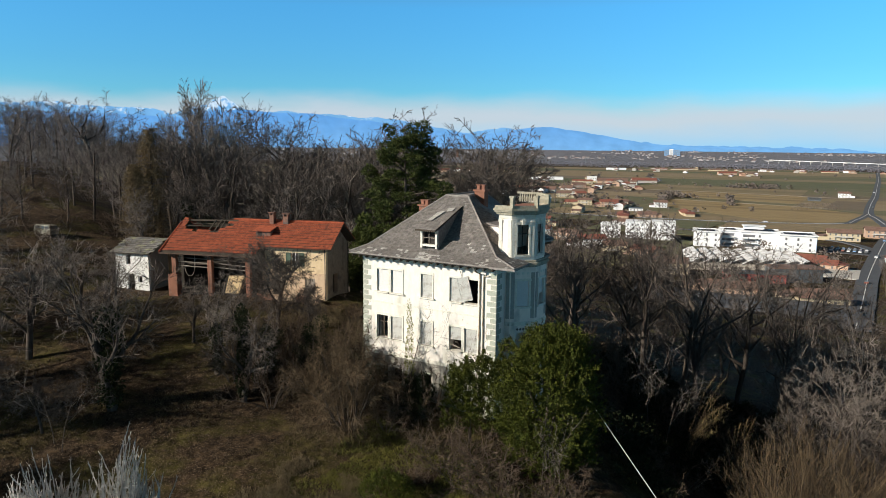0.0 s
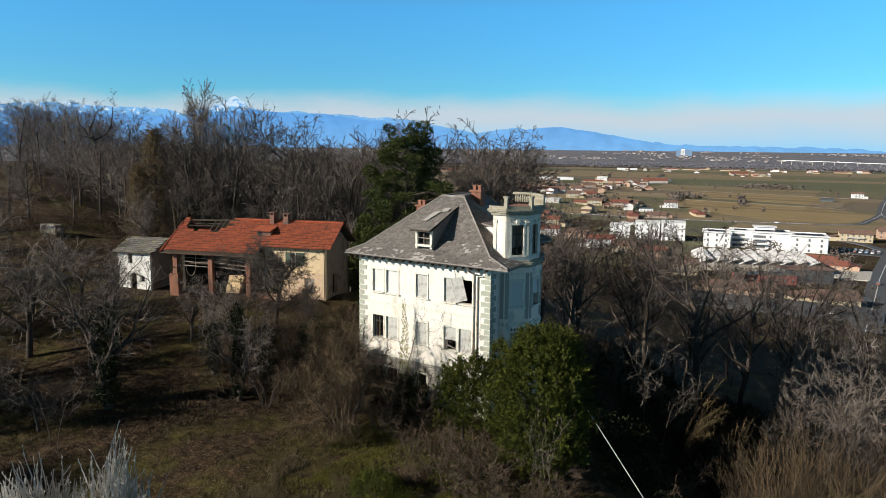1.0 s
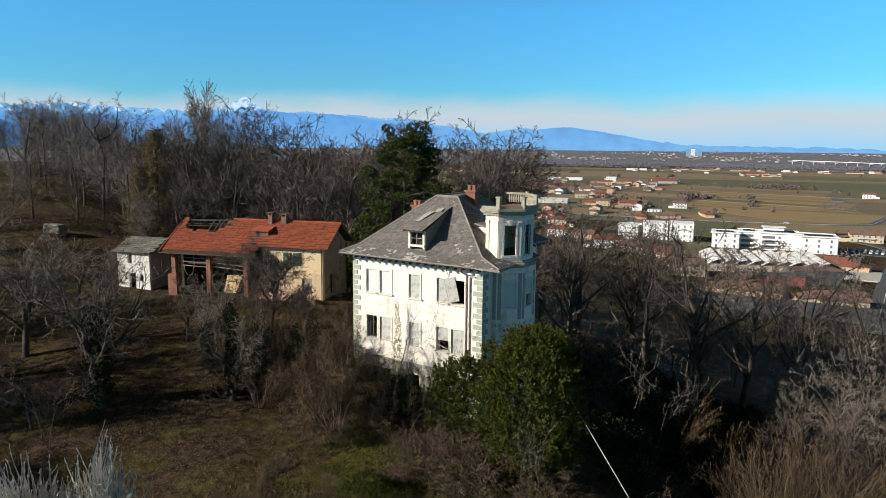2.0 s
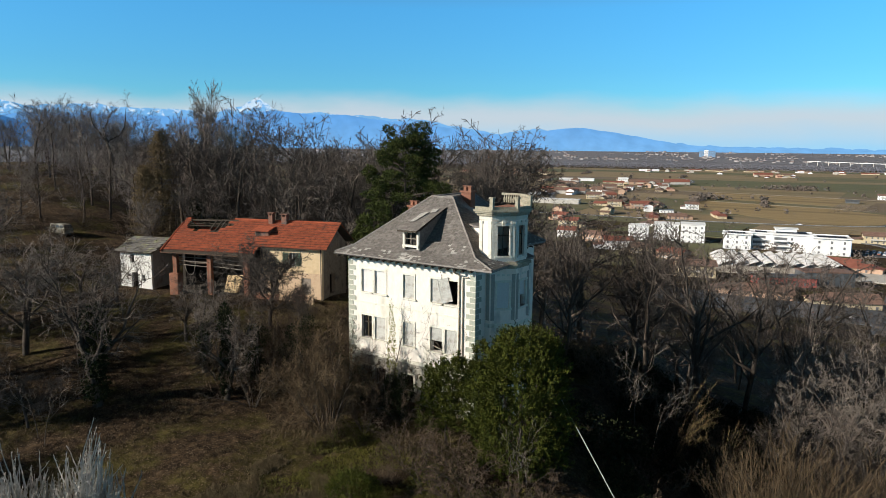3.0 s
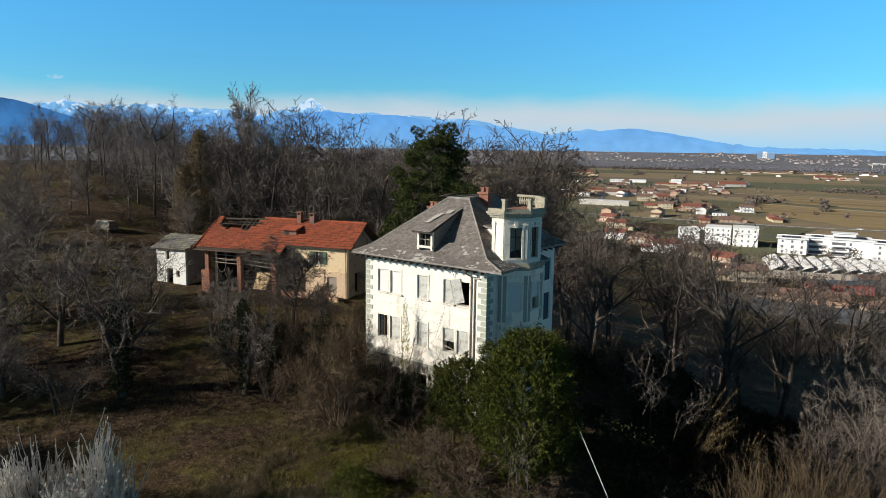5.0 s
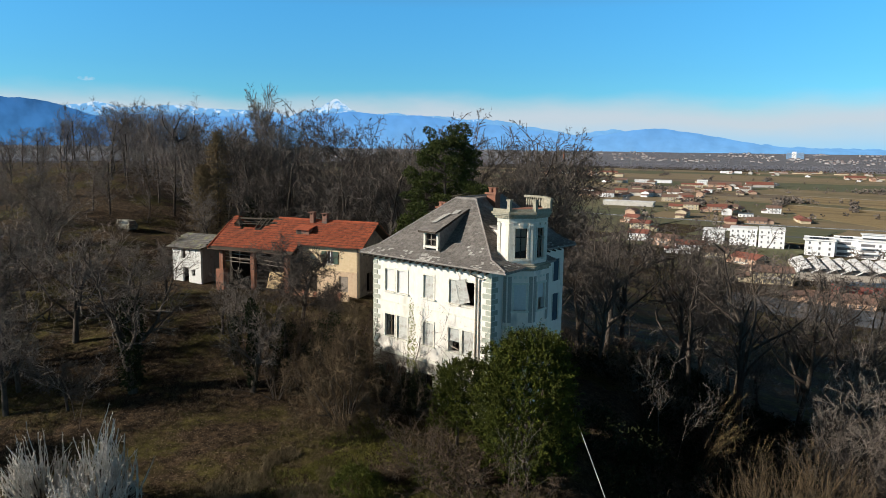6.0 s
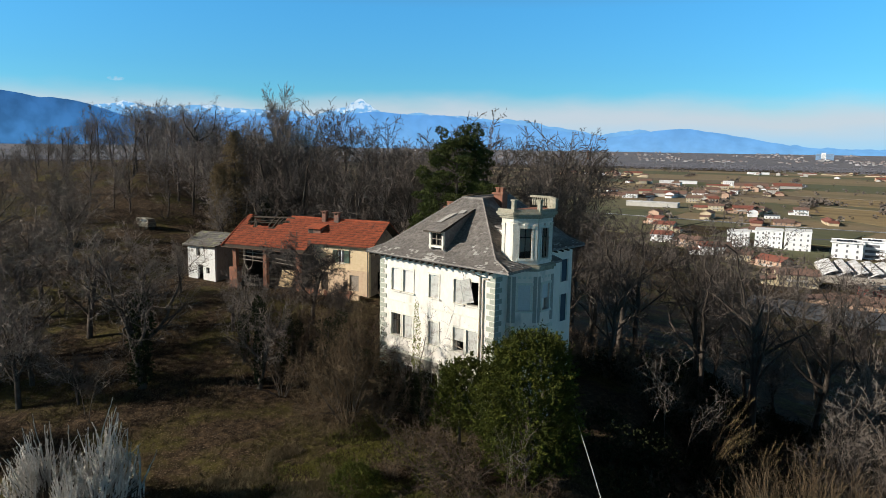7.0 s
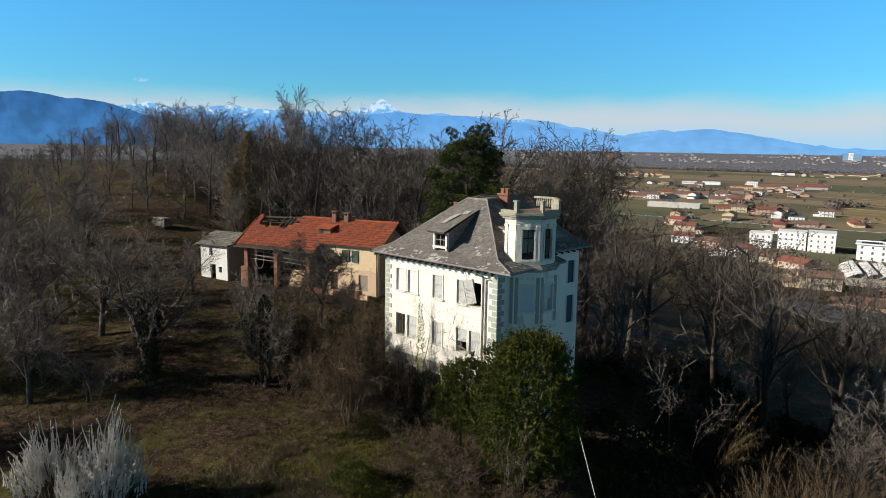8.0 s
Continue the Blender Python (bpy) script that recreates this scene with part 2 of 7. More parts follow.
# ---- mesh tools ----
class Shape:
    """Vertices and faces that grow into one mesh."""

    def __init__(self):
        self.v, self.f = [], []

    def face(self, *pts):
        i = len(self.v)
        self.v.extend(tuple(p) for p in pts)
        self.f.append(tuple(range(i, i + len(pts))))
        return self

    def hexa(self, p):
        """A block from eight corners: four below, four above, both anticlockwise."""
        i = len(self.v)
        self.v.extend(tuple(q) for q in p)
        for q in ((3, 2, 1, 0), (4, 5, 6, 7), (0, 1, 5, 4), (1, 2, 6, 5), (2, 3, 7, 6), (3, 0, 4, 7)):
            self.f.append(tuple(i + j for j in q))
        return self

    def box(self, x0, x1, y0, y1, z0, z1):
        return self.hexa([(x0, y0, z0), (x1, y0, z0), (x1, y1, z0), (x0, y1, z0), (x0, y0, z1), (x1, y0, z1), (x1, y1, z1), (x0, y1, z1)])

    def slab(self, pts, thick):
        """A plate under a polygon, thick metres downwards."""
        n, i = len(pts), len(self.v)
        self.v.extend(tuple(p) for p in pts)
        self.v.extend((p[0], p[1], p[2] - thick) for p in pts)
        self.f.append(tuple(range(i, i + n)))
        self.f.append(tuple(range(i + 2 * n - 1, i + n - 1, -1)))
        for j in range(n):
            k = (j + 1) % n
            self.f.append((i + j, i + n + j, i + n + k, i + k))
        return self

    def prism(self, plan, z0, z1):
        """A column on a plan of (x, y), anticlockwise."""
        return self.slab([(x, y, z1) for x, y in plan], z1 - z0)

    def tube(self, a, b, ra, rb, n=5, cap=False):
        a, b = Vector(a), Vector(b)
        d = b - a
        if d.length < 1e-6:
            return self
        d.normalize()
        s = d.orthogonal().normalized()
        w = d.cross(s)
        i = len(self.v)
        ring = [(math.cos(6.2832 * j / n), math.sin(6.2832 * j / n)) for j in range(n)]
        self.v.extend(tuple(a + (s * c + w * e) * ra) for c, e in ring)
        if rb <= 0:
            self.v.append(tuple(b))
            self.f.extend((i + j, i + (j + 1) % n, i + n) for j in range(n))
        else:
            self.v.extend(tuple(b + (s * c + w * e) * rb) for c, e in ring)
            self.f.extend((i + j, i + (j + 1) % n, i + n + (j + 1) % n, i + n + j) for j in range(n))
            if cap:
                self.f.append(tuple(range(i + n, i + 2 * n)))
                self.f.append(tuple(range(i + n - 1, i - 1, -1)))
        return self

    def wall(self, a, b, z0, z1, thick, holes=()):
        """A wall from plan point a to b, its outer face on the right hand of the way from a to b; holes (u0, u1, z0, z1) go through it."""
        a, b = Vector((a[0], a[1], 0)), Vector((b[0], b[1], 0))
        u = (b - a).normalized()
        inward = Vector((-u.y, u.x, 0)) * thick
        length = (b - a).length
        us = sorted({0.0, length, *(h[0] for h in holes), *(h[1] for h in holes)})
        zs = sorted({z0, z1, *(h[2] for h in holes), *(h[3] for h in holes)})
        for lo, hi in zip(zs, zs[1:]):
            for s, e in zip(us, us[1:]):
                if any(h[0] < e - 1e-4 and h[1] > s + 1e-4 and h[2] < hi - 1e-4 and h[3] > lo + 1e-4 for h in holes):
                    continue
                p, q = a + u * s, a + u * e
                self.hexa([(*p.xy, lo), (*q.xy, lo), (*(q + inward).xy, lo), (*(p + inward).xy, lo),
                           (*p.xy, hi), (*q.xy, hi), (*(q + inward).xy, hi), (*(p + inward).xy, hi)])
        return self

    def mesh(self, name, material, smooth=False):
        me = bpy.data.meshes.new(name)
        if len(self.v) < 900 and ("wall" in name or "roof" in name):
            keep, place, index = {}, [], []
            for p in self.v:
                key = tuple(round(c, 4) for c in p)
                if key not in keep:
                    keep[key] = len(place)
                    place.append(p)
                index.append(keep[key])
            self.f = [tuple(index[j] for j in q) for q in self.f]
            self.f = [q for q in self.f if len(set(q)) == len(q)]
            self.v = place
        me.from_pydata(self.v, [], self.f)
        me.materials.append(material)
        if smooth:
            me.shade_smooth()
        return me


def part(name, shape, material, parent=None, label="", at=None):
    ob = new(name, shape if isinstance(shape, bpy.types.Mesh) else shape.mesh(name, material))
    ob.parent = parent
    if at is not None:
        ob.matrix_basis = at
    return tagged(ob, label)


def thing(name, label, category, at=None, group="", kind=""):
    ob = new(name)
    ob.empty_display_size = 0.3
    if at is not None:
        ob.matrix_basis = at
    return tagged(ob, label, category, group, kind)


# ---- ground ----
PLAIN = -44.0
CREST = [(-260, 70, 4.0), (-165, 48, 13.5), (-105, 22, 8.0), (-79, 12, 4.3), (-46, 4, 1.4), (-28, 9, 1.9), (-8, 2, -1.9), (10, -8, -3.6), (45, -50, -9.0), (90, -120, -12.0)]


def height(x, y):
    """The ground's height: a wooded spur above a plain that rises again far off."""
    best, crest, side = 1e9, 0.0, 1.0
    wsum = csum = 0.0
    for (ax, ay, az), (bx, by, bz) in zip(CREST, CREST[1:]):
        dx, dy = bx - ax, by - ay
        f = min(1.0, max(0.0, ((x - ax) * dx + (y - ay) * dy) / (dx * dx + dy * dy)))
        px, py = ax + f * dx, ay + f * dy
        d = math.hypot(x - px, y - py)
        w = 1.0 / (d + 1.5) ** 3
        wsum, csum = wsum + w, csum + w * (az + f * (bz - az))
        if d < best:
            best = d
            side = dx * (y - ay) - dy * (x - ax)
    crest = csum / wsum
    far = math.hypot(x, y)
    plain = PLAIN + 40.0 * max(0.0, min(1.0, (far - 2300.0) / 2500.0))
    steep = 1.0 - math.exp(-(max(0.0, best - 4.0) / 115.0) ** 1.3)
    if side < 0:
        steep *= 0.3 + 0.7 * min(1.0, best / 300.0)
    h = crest + (plain - crest) * steep
    f = min(1.0, max(0.0, (x + 0.35 * y - 8.0) / 15.0))
    h -= 5.5 * f * f * (3 - 2 * f) * max(0.0, 1.0 - steep) * min(1.0, max(0.0, (y + 32.0) / 20.0))
    if best < 260:
        h += 0.35 * noise.noise((x * 0.09, y * 0.09, 3.1)) * min(1.0, best / 6.0 + 0.25)
    return h


def on(x, y, rz=0.0, s=1.0, sz=None, sink=0.0):
    """A pose on the ground."""
    return pose(x, y, height(x, y) - sink, 0, 0, rz) @ Matrix.Diagonal((s, s, s if sz is None else sz, 1))


def ground_material():
    m = bpy.data.materials.new("hill_ground")
    m.use_nodes = True
    n, k = m.node_tree.nodes, m.node_tree.links
    s = n["Principled BSDF"]
    s.inputs["Roughness"].default_value = 0.97
    s.inputs["Specular IOR Level"].default_value = 0.1
    co = n.new("ShaderNodeTexCoord")

    def tex(scale, detail=5):
        t = n.new("ShaderNodeTexNoise")
        t.inputs["Scale"].default_value, t.inputs["Detail"].default_value, t.inputs["Roughness"].default_value = scale, detail, 0.65
        k.new(co.outputs["Object"], t.inputs["Vector"])
        return t.outputs[0]

    def ramp(src, stops):
        r = n.new("ShaderNodeValToRGB")
        while len(r.color_ramp.elements) < len(stops):
            r.color_ramp.elements.new(0.5)
        for e, (p, c) in zip(r.color_ramp.elements, stops):
            e.position, e.color = p, (*c, 1)
        k.new(src, r.inputs[0])
        return r.outputs[0]

    def blend(f, a, b):
        x = n.new("ShaderNodeMix")
        x.data_type = "RGBA"
        k.new(f, x.inputs[0]), k.new(a, x.inputs[6]), k.new(b, x.inputs[7])
        return x.outputs[2]

    litter = ramp(tex(1.6, 8), [(0.30, (0.012, 0.008, 0.005)), (0.5, (0.038, 0.025, 0.015)), (0.70, (0.110, 0.073, 0.041))])
    grass = ramp(tex(0.9, 8), [(0.3, (0.026, 0.022, 0.007)), (0.52, (0.064, 0.055, 0.016)), (0.72, (0.132, 0.106, 0.039))])
    mask = ramp(tex(0.085, 8), [(0.50, (0, 0, 0)), (0.58, (1, 1, 1))])
    leaves = ramp(tex(7.0, 4), [(0.56, (0, 0, 0)), (0.66, (1, 1, 1))])
    fallen = n.new("ShaderNodeRGB")
    fallen.outputs[0].default_value = (0.16, 0.12, 0.08, 1)
    k.new(blend(leaves, blend(mask, litter, grass), fallen.outputs[0]), s.inputs["Base Color"])
    b = n.new("ShaderNodeBump")
    b.inputs["Strength"].default_value, b.inputs["Distance"].default_value = 0.8, 0.22
    k.new(tex(2.2, 8), b.inputs["Height"])
    k.new(b.outputs[0], s.inputs["Normal"])
    return m


M_GROUND = ground_material()
g = Shape()
RADII = [0.0] + [1.2 * i for i in range(1, 76)]
while RADII[-1] < 4900:
    RADII.append(RADII[-1] * 1.045 + 0.6)
SPOKES = 240
g.v.append((0, 0, height(0, 0)))
for r in RADII[1:]:
    for j in range(SPOKES):
        a = 6.283185 * j / SPOKES
        x, y = r * math.cos(a), r * math.sin(a)
        g.v.append((x, y, height(x, y)))
for j in range(SPOKES):
    g.f.append((0, 1 + j, 1 + (j + 1) % SPOKES))
for i in range(len(RADII) - 2):
    o, q = 1 + i * SPOKES, 1 + (i + 1) * SPOKES
    for j in range(SPOKES):
        k2 = (j + 1) % SPOKES
        g.f.append((o + j, q + j, q + k2, o + k2))
ground = new("ground", g.mesh("ground", M_GROUND, True))
tagged(ground, "wooded hillside with leaf litter falling to a flat plain", "ground", kind="structure")

# ---- far mountains and cloud bank ----
EYE_Z = 18.6


def far_dir(px):
    """Azimuth, anticlockwise from +y, of a place along the skyline."""
    return radians(44.0) - math.atan((px - 784) / 1258)


# far ranges glow: their distance haze is painted as blue emission
def haze_glow_material(name, low, high, snow=None, snow_from=0.0, glow=1.0, rough=0.9, relief=0.08):
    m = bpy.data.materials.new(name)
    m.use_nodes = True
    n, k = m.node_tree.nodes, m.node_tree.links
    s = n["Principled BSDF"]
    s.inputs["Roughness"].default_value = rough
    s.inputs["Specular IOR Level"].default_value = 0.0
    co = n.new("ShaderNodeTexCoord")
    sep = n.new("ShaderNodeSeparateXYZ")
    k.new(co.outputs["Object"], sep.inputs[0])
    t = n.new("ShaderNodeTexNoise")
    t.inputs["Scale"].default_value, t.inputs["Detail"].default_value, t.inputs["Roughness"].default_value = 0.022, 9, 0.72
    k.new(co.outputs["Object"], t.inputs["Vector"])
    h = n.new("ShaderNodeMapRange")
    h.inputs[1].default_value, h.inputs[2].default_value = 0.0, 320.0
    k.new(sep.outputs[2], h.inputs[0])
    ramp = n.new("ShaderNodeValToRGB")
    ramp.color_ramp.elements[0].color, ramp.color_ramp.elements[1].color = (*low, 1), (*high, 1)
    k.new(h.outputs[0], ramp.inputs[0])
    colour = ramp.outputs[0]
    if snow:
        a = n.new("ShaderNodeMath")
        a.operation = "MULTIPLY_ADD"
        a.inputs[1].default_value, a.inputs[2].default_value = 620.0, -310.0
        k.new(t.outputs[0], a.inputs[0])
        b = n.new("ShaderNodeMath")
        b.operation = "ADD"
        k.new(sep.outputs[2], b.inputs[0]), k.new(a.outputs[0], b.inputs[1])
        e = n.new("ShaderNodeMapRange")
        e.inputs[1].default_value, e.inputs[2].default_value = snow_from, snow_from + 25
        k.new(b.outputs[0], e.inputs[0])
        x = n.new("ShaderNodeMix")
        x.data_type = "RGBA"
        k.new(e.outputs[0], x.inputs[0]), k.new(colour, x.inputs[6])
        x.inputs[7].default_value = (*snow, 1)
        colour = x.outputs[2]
    # light and shade of the mountain folds, painted by noise
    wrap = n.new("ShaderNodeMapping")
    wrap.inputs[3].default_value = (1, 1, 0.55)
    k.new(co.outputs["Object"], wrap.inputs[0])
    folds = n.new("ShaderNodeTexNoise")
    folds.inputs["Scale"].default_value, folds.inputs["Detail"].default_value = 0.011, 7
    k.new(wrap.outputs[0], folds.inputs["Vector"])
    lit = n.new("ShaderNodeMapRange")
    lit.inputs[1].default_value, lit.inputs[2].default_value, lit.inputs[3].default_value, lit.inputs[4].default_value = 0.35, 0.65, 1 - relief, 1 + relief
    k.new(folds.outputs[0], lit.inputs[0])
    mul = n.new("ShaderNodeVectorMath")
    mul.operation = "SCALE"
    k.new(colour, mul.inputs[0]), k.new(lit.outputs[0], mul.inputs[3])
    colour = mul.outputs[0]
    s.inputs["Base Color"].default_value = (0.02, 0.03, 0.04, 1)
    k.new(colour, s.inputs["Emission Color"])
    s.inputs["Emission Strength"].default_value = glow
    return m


def mountain(name, label, line, dist, material, rough, seed):
    """A range along the skyline: (place along it, rise above eye level), with spurs that come forward as it falls."""
    s, cols, rows = Shape(), 900, 9
    x0, x1 = line[0][0], line[-1][0]
    for i in range(cols + 1):
        px = x0 + (x1 - x0) * i / cols
        for (a, ya), (b, yb) in zip(line, line[1:]):
            if a <= px <= b:
                up = ya + (yb - ya) * (px - a) / (b - a)
                break
        up += rough * (noise.fractal((px * 0.03, seed, 0), 1.0, 2.0, 5))
        up = max(up, -6)
        az = far_dir(px)
        for j in range(rows):
            f = j / (rows - 1)
            d = dist - 260 * f + 60 * f * noise.noise((px * 0.04, f * 3, seed))
            top = EYE_Z + up / 1258 * dist
            z = top + (-60 - top) * f ** 1.1
            s.v.append((-math.sin(az) * d, math.cos(az) * d, z))
    for i in range(cols):
        for j in range(rows - 1):
            o = i * rows + j
            s.f.append((o, o + 1, o + rows + 1, o + rows))
    return tagged(new(name, s.mesh(name, material, True)), label, "mountains", kind="structure")


def rise(pts):
    return [(x, 257 + 0.0157 * (x - 784) - y) for x, y in pts]


M_FAR1 = haze_glow_material("range_snow", (0.12, 0.30, 0.56), (0.13, 0.32, 0.56), (0.44, 0.55, 0.66), 244)
M_FAR2 = haze_glow_material("range_blue", (0.125, 0.31, 0.57), (0.06, 0.22, 0.53))
M_FAR3 = haze_glow_material("range_near", (0.040, 0.145, 0.33), (0.022, 0.085, 0.23), relief=0.2)
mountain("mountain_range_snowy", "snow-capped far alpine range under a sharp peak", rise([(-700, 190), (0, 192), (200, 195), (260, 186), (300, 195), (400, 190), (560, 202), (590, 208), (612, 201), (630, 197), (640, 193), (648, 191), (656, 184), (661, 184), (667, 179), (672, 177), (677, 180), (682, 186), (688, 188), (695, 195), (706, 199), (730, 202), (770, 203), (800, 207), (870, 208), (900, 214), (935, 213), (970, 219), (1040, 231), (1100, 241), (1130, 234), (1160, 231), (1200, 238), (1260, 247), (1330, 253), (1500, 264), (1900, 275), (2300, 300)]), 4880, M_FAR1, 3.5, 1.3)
mountain("mountain_range_blue", "foothills beyond the plain in painted blue haze", rise([(-700, 215), (200, 218), (300, 206), (400, 206), (500, 209), (600, 213), (650, 203), (700, 200), (760, 206), (820, 206), (860, 212), (950, 223), (1000, 229), (1060, 239), (1110, 245), (1150, 241), (1200, 234), (1240, 231), (1290, 236), (1350, 246), (1420, 257), (1500, 265), (1900, 276), (2300, 300)]), 4760, M_FAR2, 1.6, 4.7)
mountain("mountain_range_near", "wooded mountain beyond the hill, painted haze blue", rise([(-700, 215), (-200, 187), (-80, 180), (0, 175), (40, 173), (90, 180), (150, 185), (180, 187), (220, 198), (260, 209), (330, 230), (420, 253), (520, 265)]), 4600, M_FAR3, 2.0, 8.2)


def cloud_material():
    m = bpy.data.materials.new("cloud")
    m.use_nodes = True
    n, k = m.node_tree.nodes, m.node_tree.links
    n.remove(n["Principled BSDF"])
    co = n.new("ShaderNodeTexCoord")
    sep = n.new("ShaderNodeSeparateXYZ")
    k.new(co.outputs["Object"], sep.inputs[0])
    mp = n.new("ShaderNodeMapping")
    mp.inputs[3].default_value = (1, 1, 3.5)
    k.new(co.outputs["Object"], mp.inputs[0])
    t = n.new("ShaderNodeTexNoise")
    t.inputs["Scale"].default_value, t.inputs["Detail"].default_value, t.inputs["Roughness"].default_value = 0.0012, 5, 0.5
    k.new(mp.outputs[0], t.inputs["Vector"])
    a = n.new("ShaderNodeMath")
    a.operation = "MULTIPLY_ADD"
    a.inputs[1].default_value, a.inputs[2].default_value = 190.0, -95.0
    k.new(t.outputs[0], a.inputs[0])
    b = n.new("ShaderNodeMath")
    b.operation = "ADD"
    k.new(sep.outputs[2], b.inputs[0]), k.new(a.outputs[0], b.inputs[1])
    r = n.new("ShaderNodeMapRange")
    r.inputs[1].default_value, r.inputs[2].default_value, r.inputs[3].default_value, r.inputs[4].default_value = 205, 400, 0.9, 0.0
    r.interpolation_type = "SMOOTHSTEP"
    k.new(b.outputs[0], r.inputs[0])
    # glowing colour: blue haze painted low, grey cloud above it
    ramp = n.new("ShaderNodeValToRGB")
    ramp.color_ramp.elements[0].color, ramp.color_ramp.elements[1].color = (0.25, 0.47, 0.68, 1), (0.42, 0.47, 0.53, 1)
    h = n.new("ShaderNodeMapRange")
    h.inputs[1].default_value, h.inputs[2].default_value = 20, 190
    k.new(b.outputs[0], h.inputs[0]), k.new(h.outputs[0], ramp.inputs[0])
    em, tr, mx = n.new("ShaderNodeEmission"), n.new("ShaderNodeBsdfTransparent"), n.new("ShaderNodeMixShader")
    k.new(ramp.outputs[0], em.inputs[0])
    k.new(r.outputs[0], mx.inputs[0]), k.new(tr.outputs[0], mx.inputs[1]), k.new(em.outputs[0], mx.inputs[2])
    k.new(mx.outputs[0], n["Material Output"].inputs[0])
    return m


s = Shape()
for i in range(161):
    az = radians(-60 + 200 * i / 160)
    for z in (-40, 420):
        s.v.append((-math.sin(az) * 4930, math.cos(az) * 4930, z))
s.f = [(2 * i, 2 * i + 2, 2 * i + 3, 2 * i + 1) for i in range(160)]
cloud = new("backdrop_cloud_bank", s.mesh("cloud_bank", cloud_material()))
cloud.visible_shadow = False
tagged(cloud, "pale grey cloud bank along the skyline over painted haze", "cloud", kind="structure")


def puff(px, up, w, h):
    """A small bright cloud above the range."""
    m = bpy.data.materials.new("cloud_puff")
    m.use_nodes = True
    n, k = m.node_tree.nodes, m.node_tree.links
    n.remove(n["Principled BSDF"])
    co, t, r = n.new("ShaderNodeTexCoord"), n.new("ShaderNodeTexNoise"), n.new("ShaderNodeMapRange")
    t.inputs["Scale"].default_value, t.inputs["Detail"].default_value = 0.03, 4
    k.new(co.outputs["Object"], t.inputs["Vector"])
    r.inputs[1].default_value, r.inputs[2].default_value, r.inputs[4].default_value = 0.42, 0.72, 0.5
    k.new(t.outputs[0], r.inputs[0])
    em, tr, mx = n.new("ShaderNodeEmission"), n.new("ShaderNodeBsdfTransparent"), n.new("ShaderNodeMixShader")
    em.inputs[0].default_value = (0.52, 0.55, 0.62, 1)
    k.new(r.outputs[0], mx.inputs[0]), k.new(tr.outputs[0], mx.inputs[1]), k.new(em.outputs[0], mx.inputs[2])
    k.new(mx.outputs[0], n["Material Output"].inputs[0])
    s = Shape()
    for j in range(20):
        a = 6.2832 * j / 20
        az, e = far_dir(px + w * math.cos(a)), (up + h * math.sin(a)) / 1258
        s.v.append((-math.sin(az) * 4900, math.cos(az) * 4900, EYE_Z + e * 4900))
    s.f.append(tuple(range(20)))
    o = new("backdrop_cloud_puff", s.mesh("cloud_puff", m))
    o.visible_shadow = False
    tagged(o, "small pale cloud above the mountains", "cloud", kind="structure")


puff(250, 97, 15, 3.5)

# ---- the plain: fields, roads, far woods ----
def strip(pts, width, lift):
    """A ribbon of ground along a line of (x, y)."""
    s = Shape()
    dense = []
    for (ax, ay), (bx, by) in zip(pts, pts[1:]):
        n = max(1, int(math.hypot(bx - ax, by - ay) / 12))
        dense += [(ax + (bx - ax) * i / n, ay + (by - ay) * i / n) for i in range(n)]
    dense.append(pts[-1])
    for i, (x, y) in enumerate(dense):
        (ax, ay), (bx, by) = dense[max(0, i - 1)], dense[min(len(dense) - 1, i + 1)]
        l = math.hypot(bx - ax, by - ay)
        nx, ny = -(by - ay) / l * width / 2, (bx - ax) / l * width / 2
        z = max(height(x + nx, y + ny), height(x - nx, y - ny)) + lift
        s.v += [(x + nx, y + ny, z), (x - nx, y - ny, z), (x + nx * 1.05, y + ny * 1.05, z - 0.8), (x - nx * 1.05, y - ny * 1.05, z - 0.8)]
    for i in range(len(dense) - 1):
        o, q = 4 * i, 4 * i + 4
        s.f += [(o, o + 1, q + 1, q), (o + 2, o, q, q + 2), (o + 1, o + 3, q + 3, q + 1)]
    return s


def smooth(pts, n=6):
    out = []
    for i in range(len(pts) - 1):
        p = [Vector(pts[max(0, min(len(pts) - 1, i + o))]) for o in (-1, 0, 1, 2)]
        for j in range(n):
            t = j / n
            v = 0.5 * (2 * p[1] + (p[2] - p[0]) * t + (2 * p[0] - 5 * p[1] + 4 * p[2] - p[3]) * t * t + (3 * p[1] - p[0] - 3 * p[2] + p[3]) * t ** 3)
            out.append((v.x, v.y))
    return out + [tuple(pts[-1])]


rng = random.Random(11)
MAIN_ROAD = smooth([(20, 210), (20.5, 300), (21, 360), (25, 480), (30, 600), (20, 700), (12, 760), (11, 900), (12.6, 1055), (11, 1400), (9, 1700), (0, 2200)])
SIDE_ROAD = smooth([(-330, 560), (-220, 575), (-110, 590), (-12, 630), (4, 680), (12, 760)])
for nm, line, w in (("road_main", MAIN_ROAD, 9.0), ("road_side", SIDE_ROAD, 7.0), ("road_far", smooth([(-330, 700), (-400, 900), (-330, 1250), (-420, 1500)]), 8.0)):
    tagged(new(nm, strip(line, w, 0.45).mesh(nm, M_ASPHALT)), "grey asphalt road across the plain", "road", kind="structure")
    tagged(new(nm.replace("road", "road_marking"), strip(line, 0.35, 0.56).mesh("line", M_PAINT)), "white painted line on the road", "road marking", kind="structure")

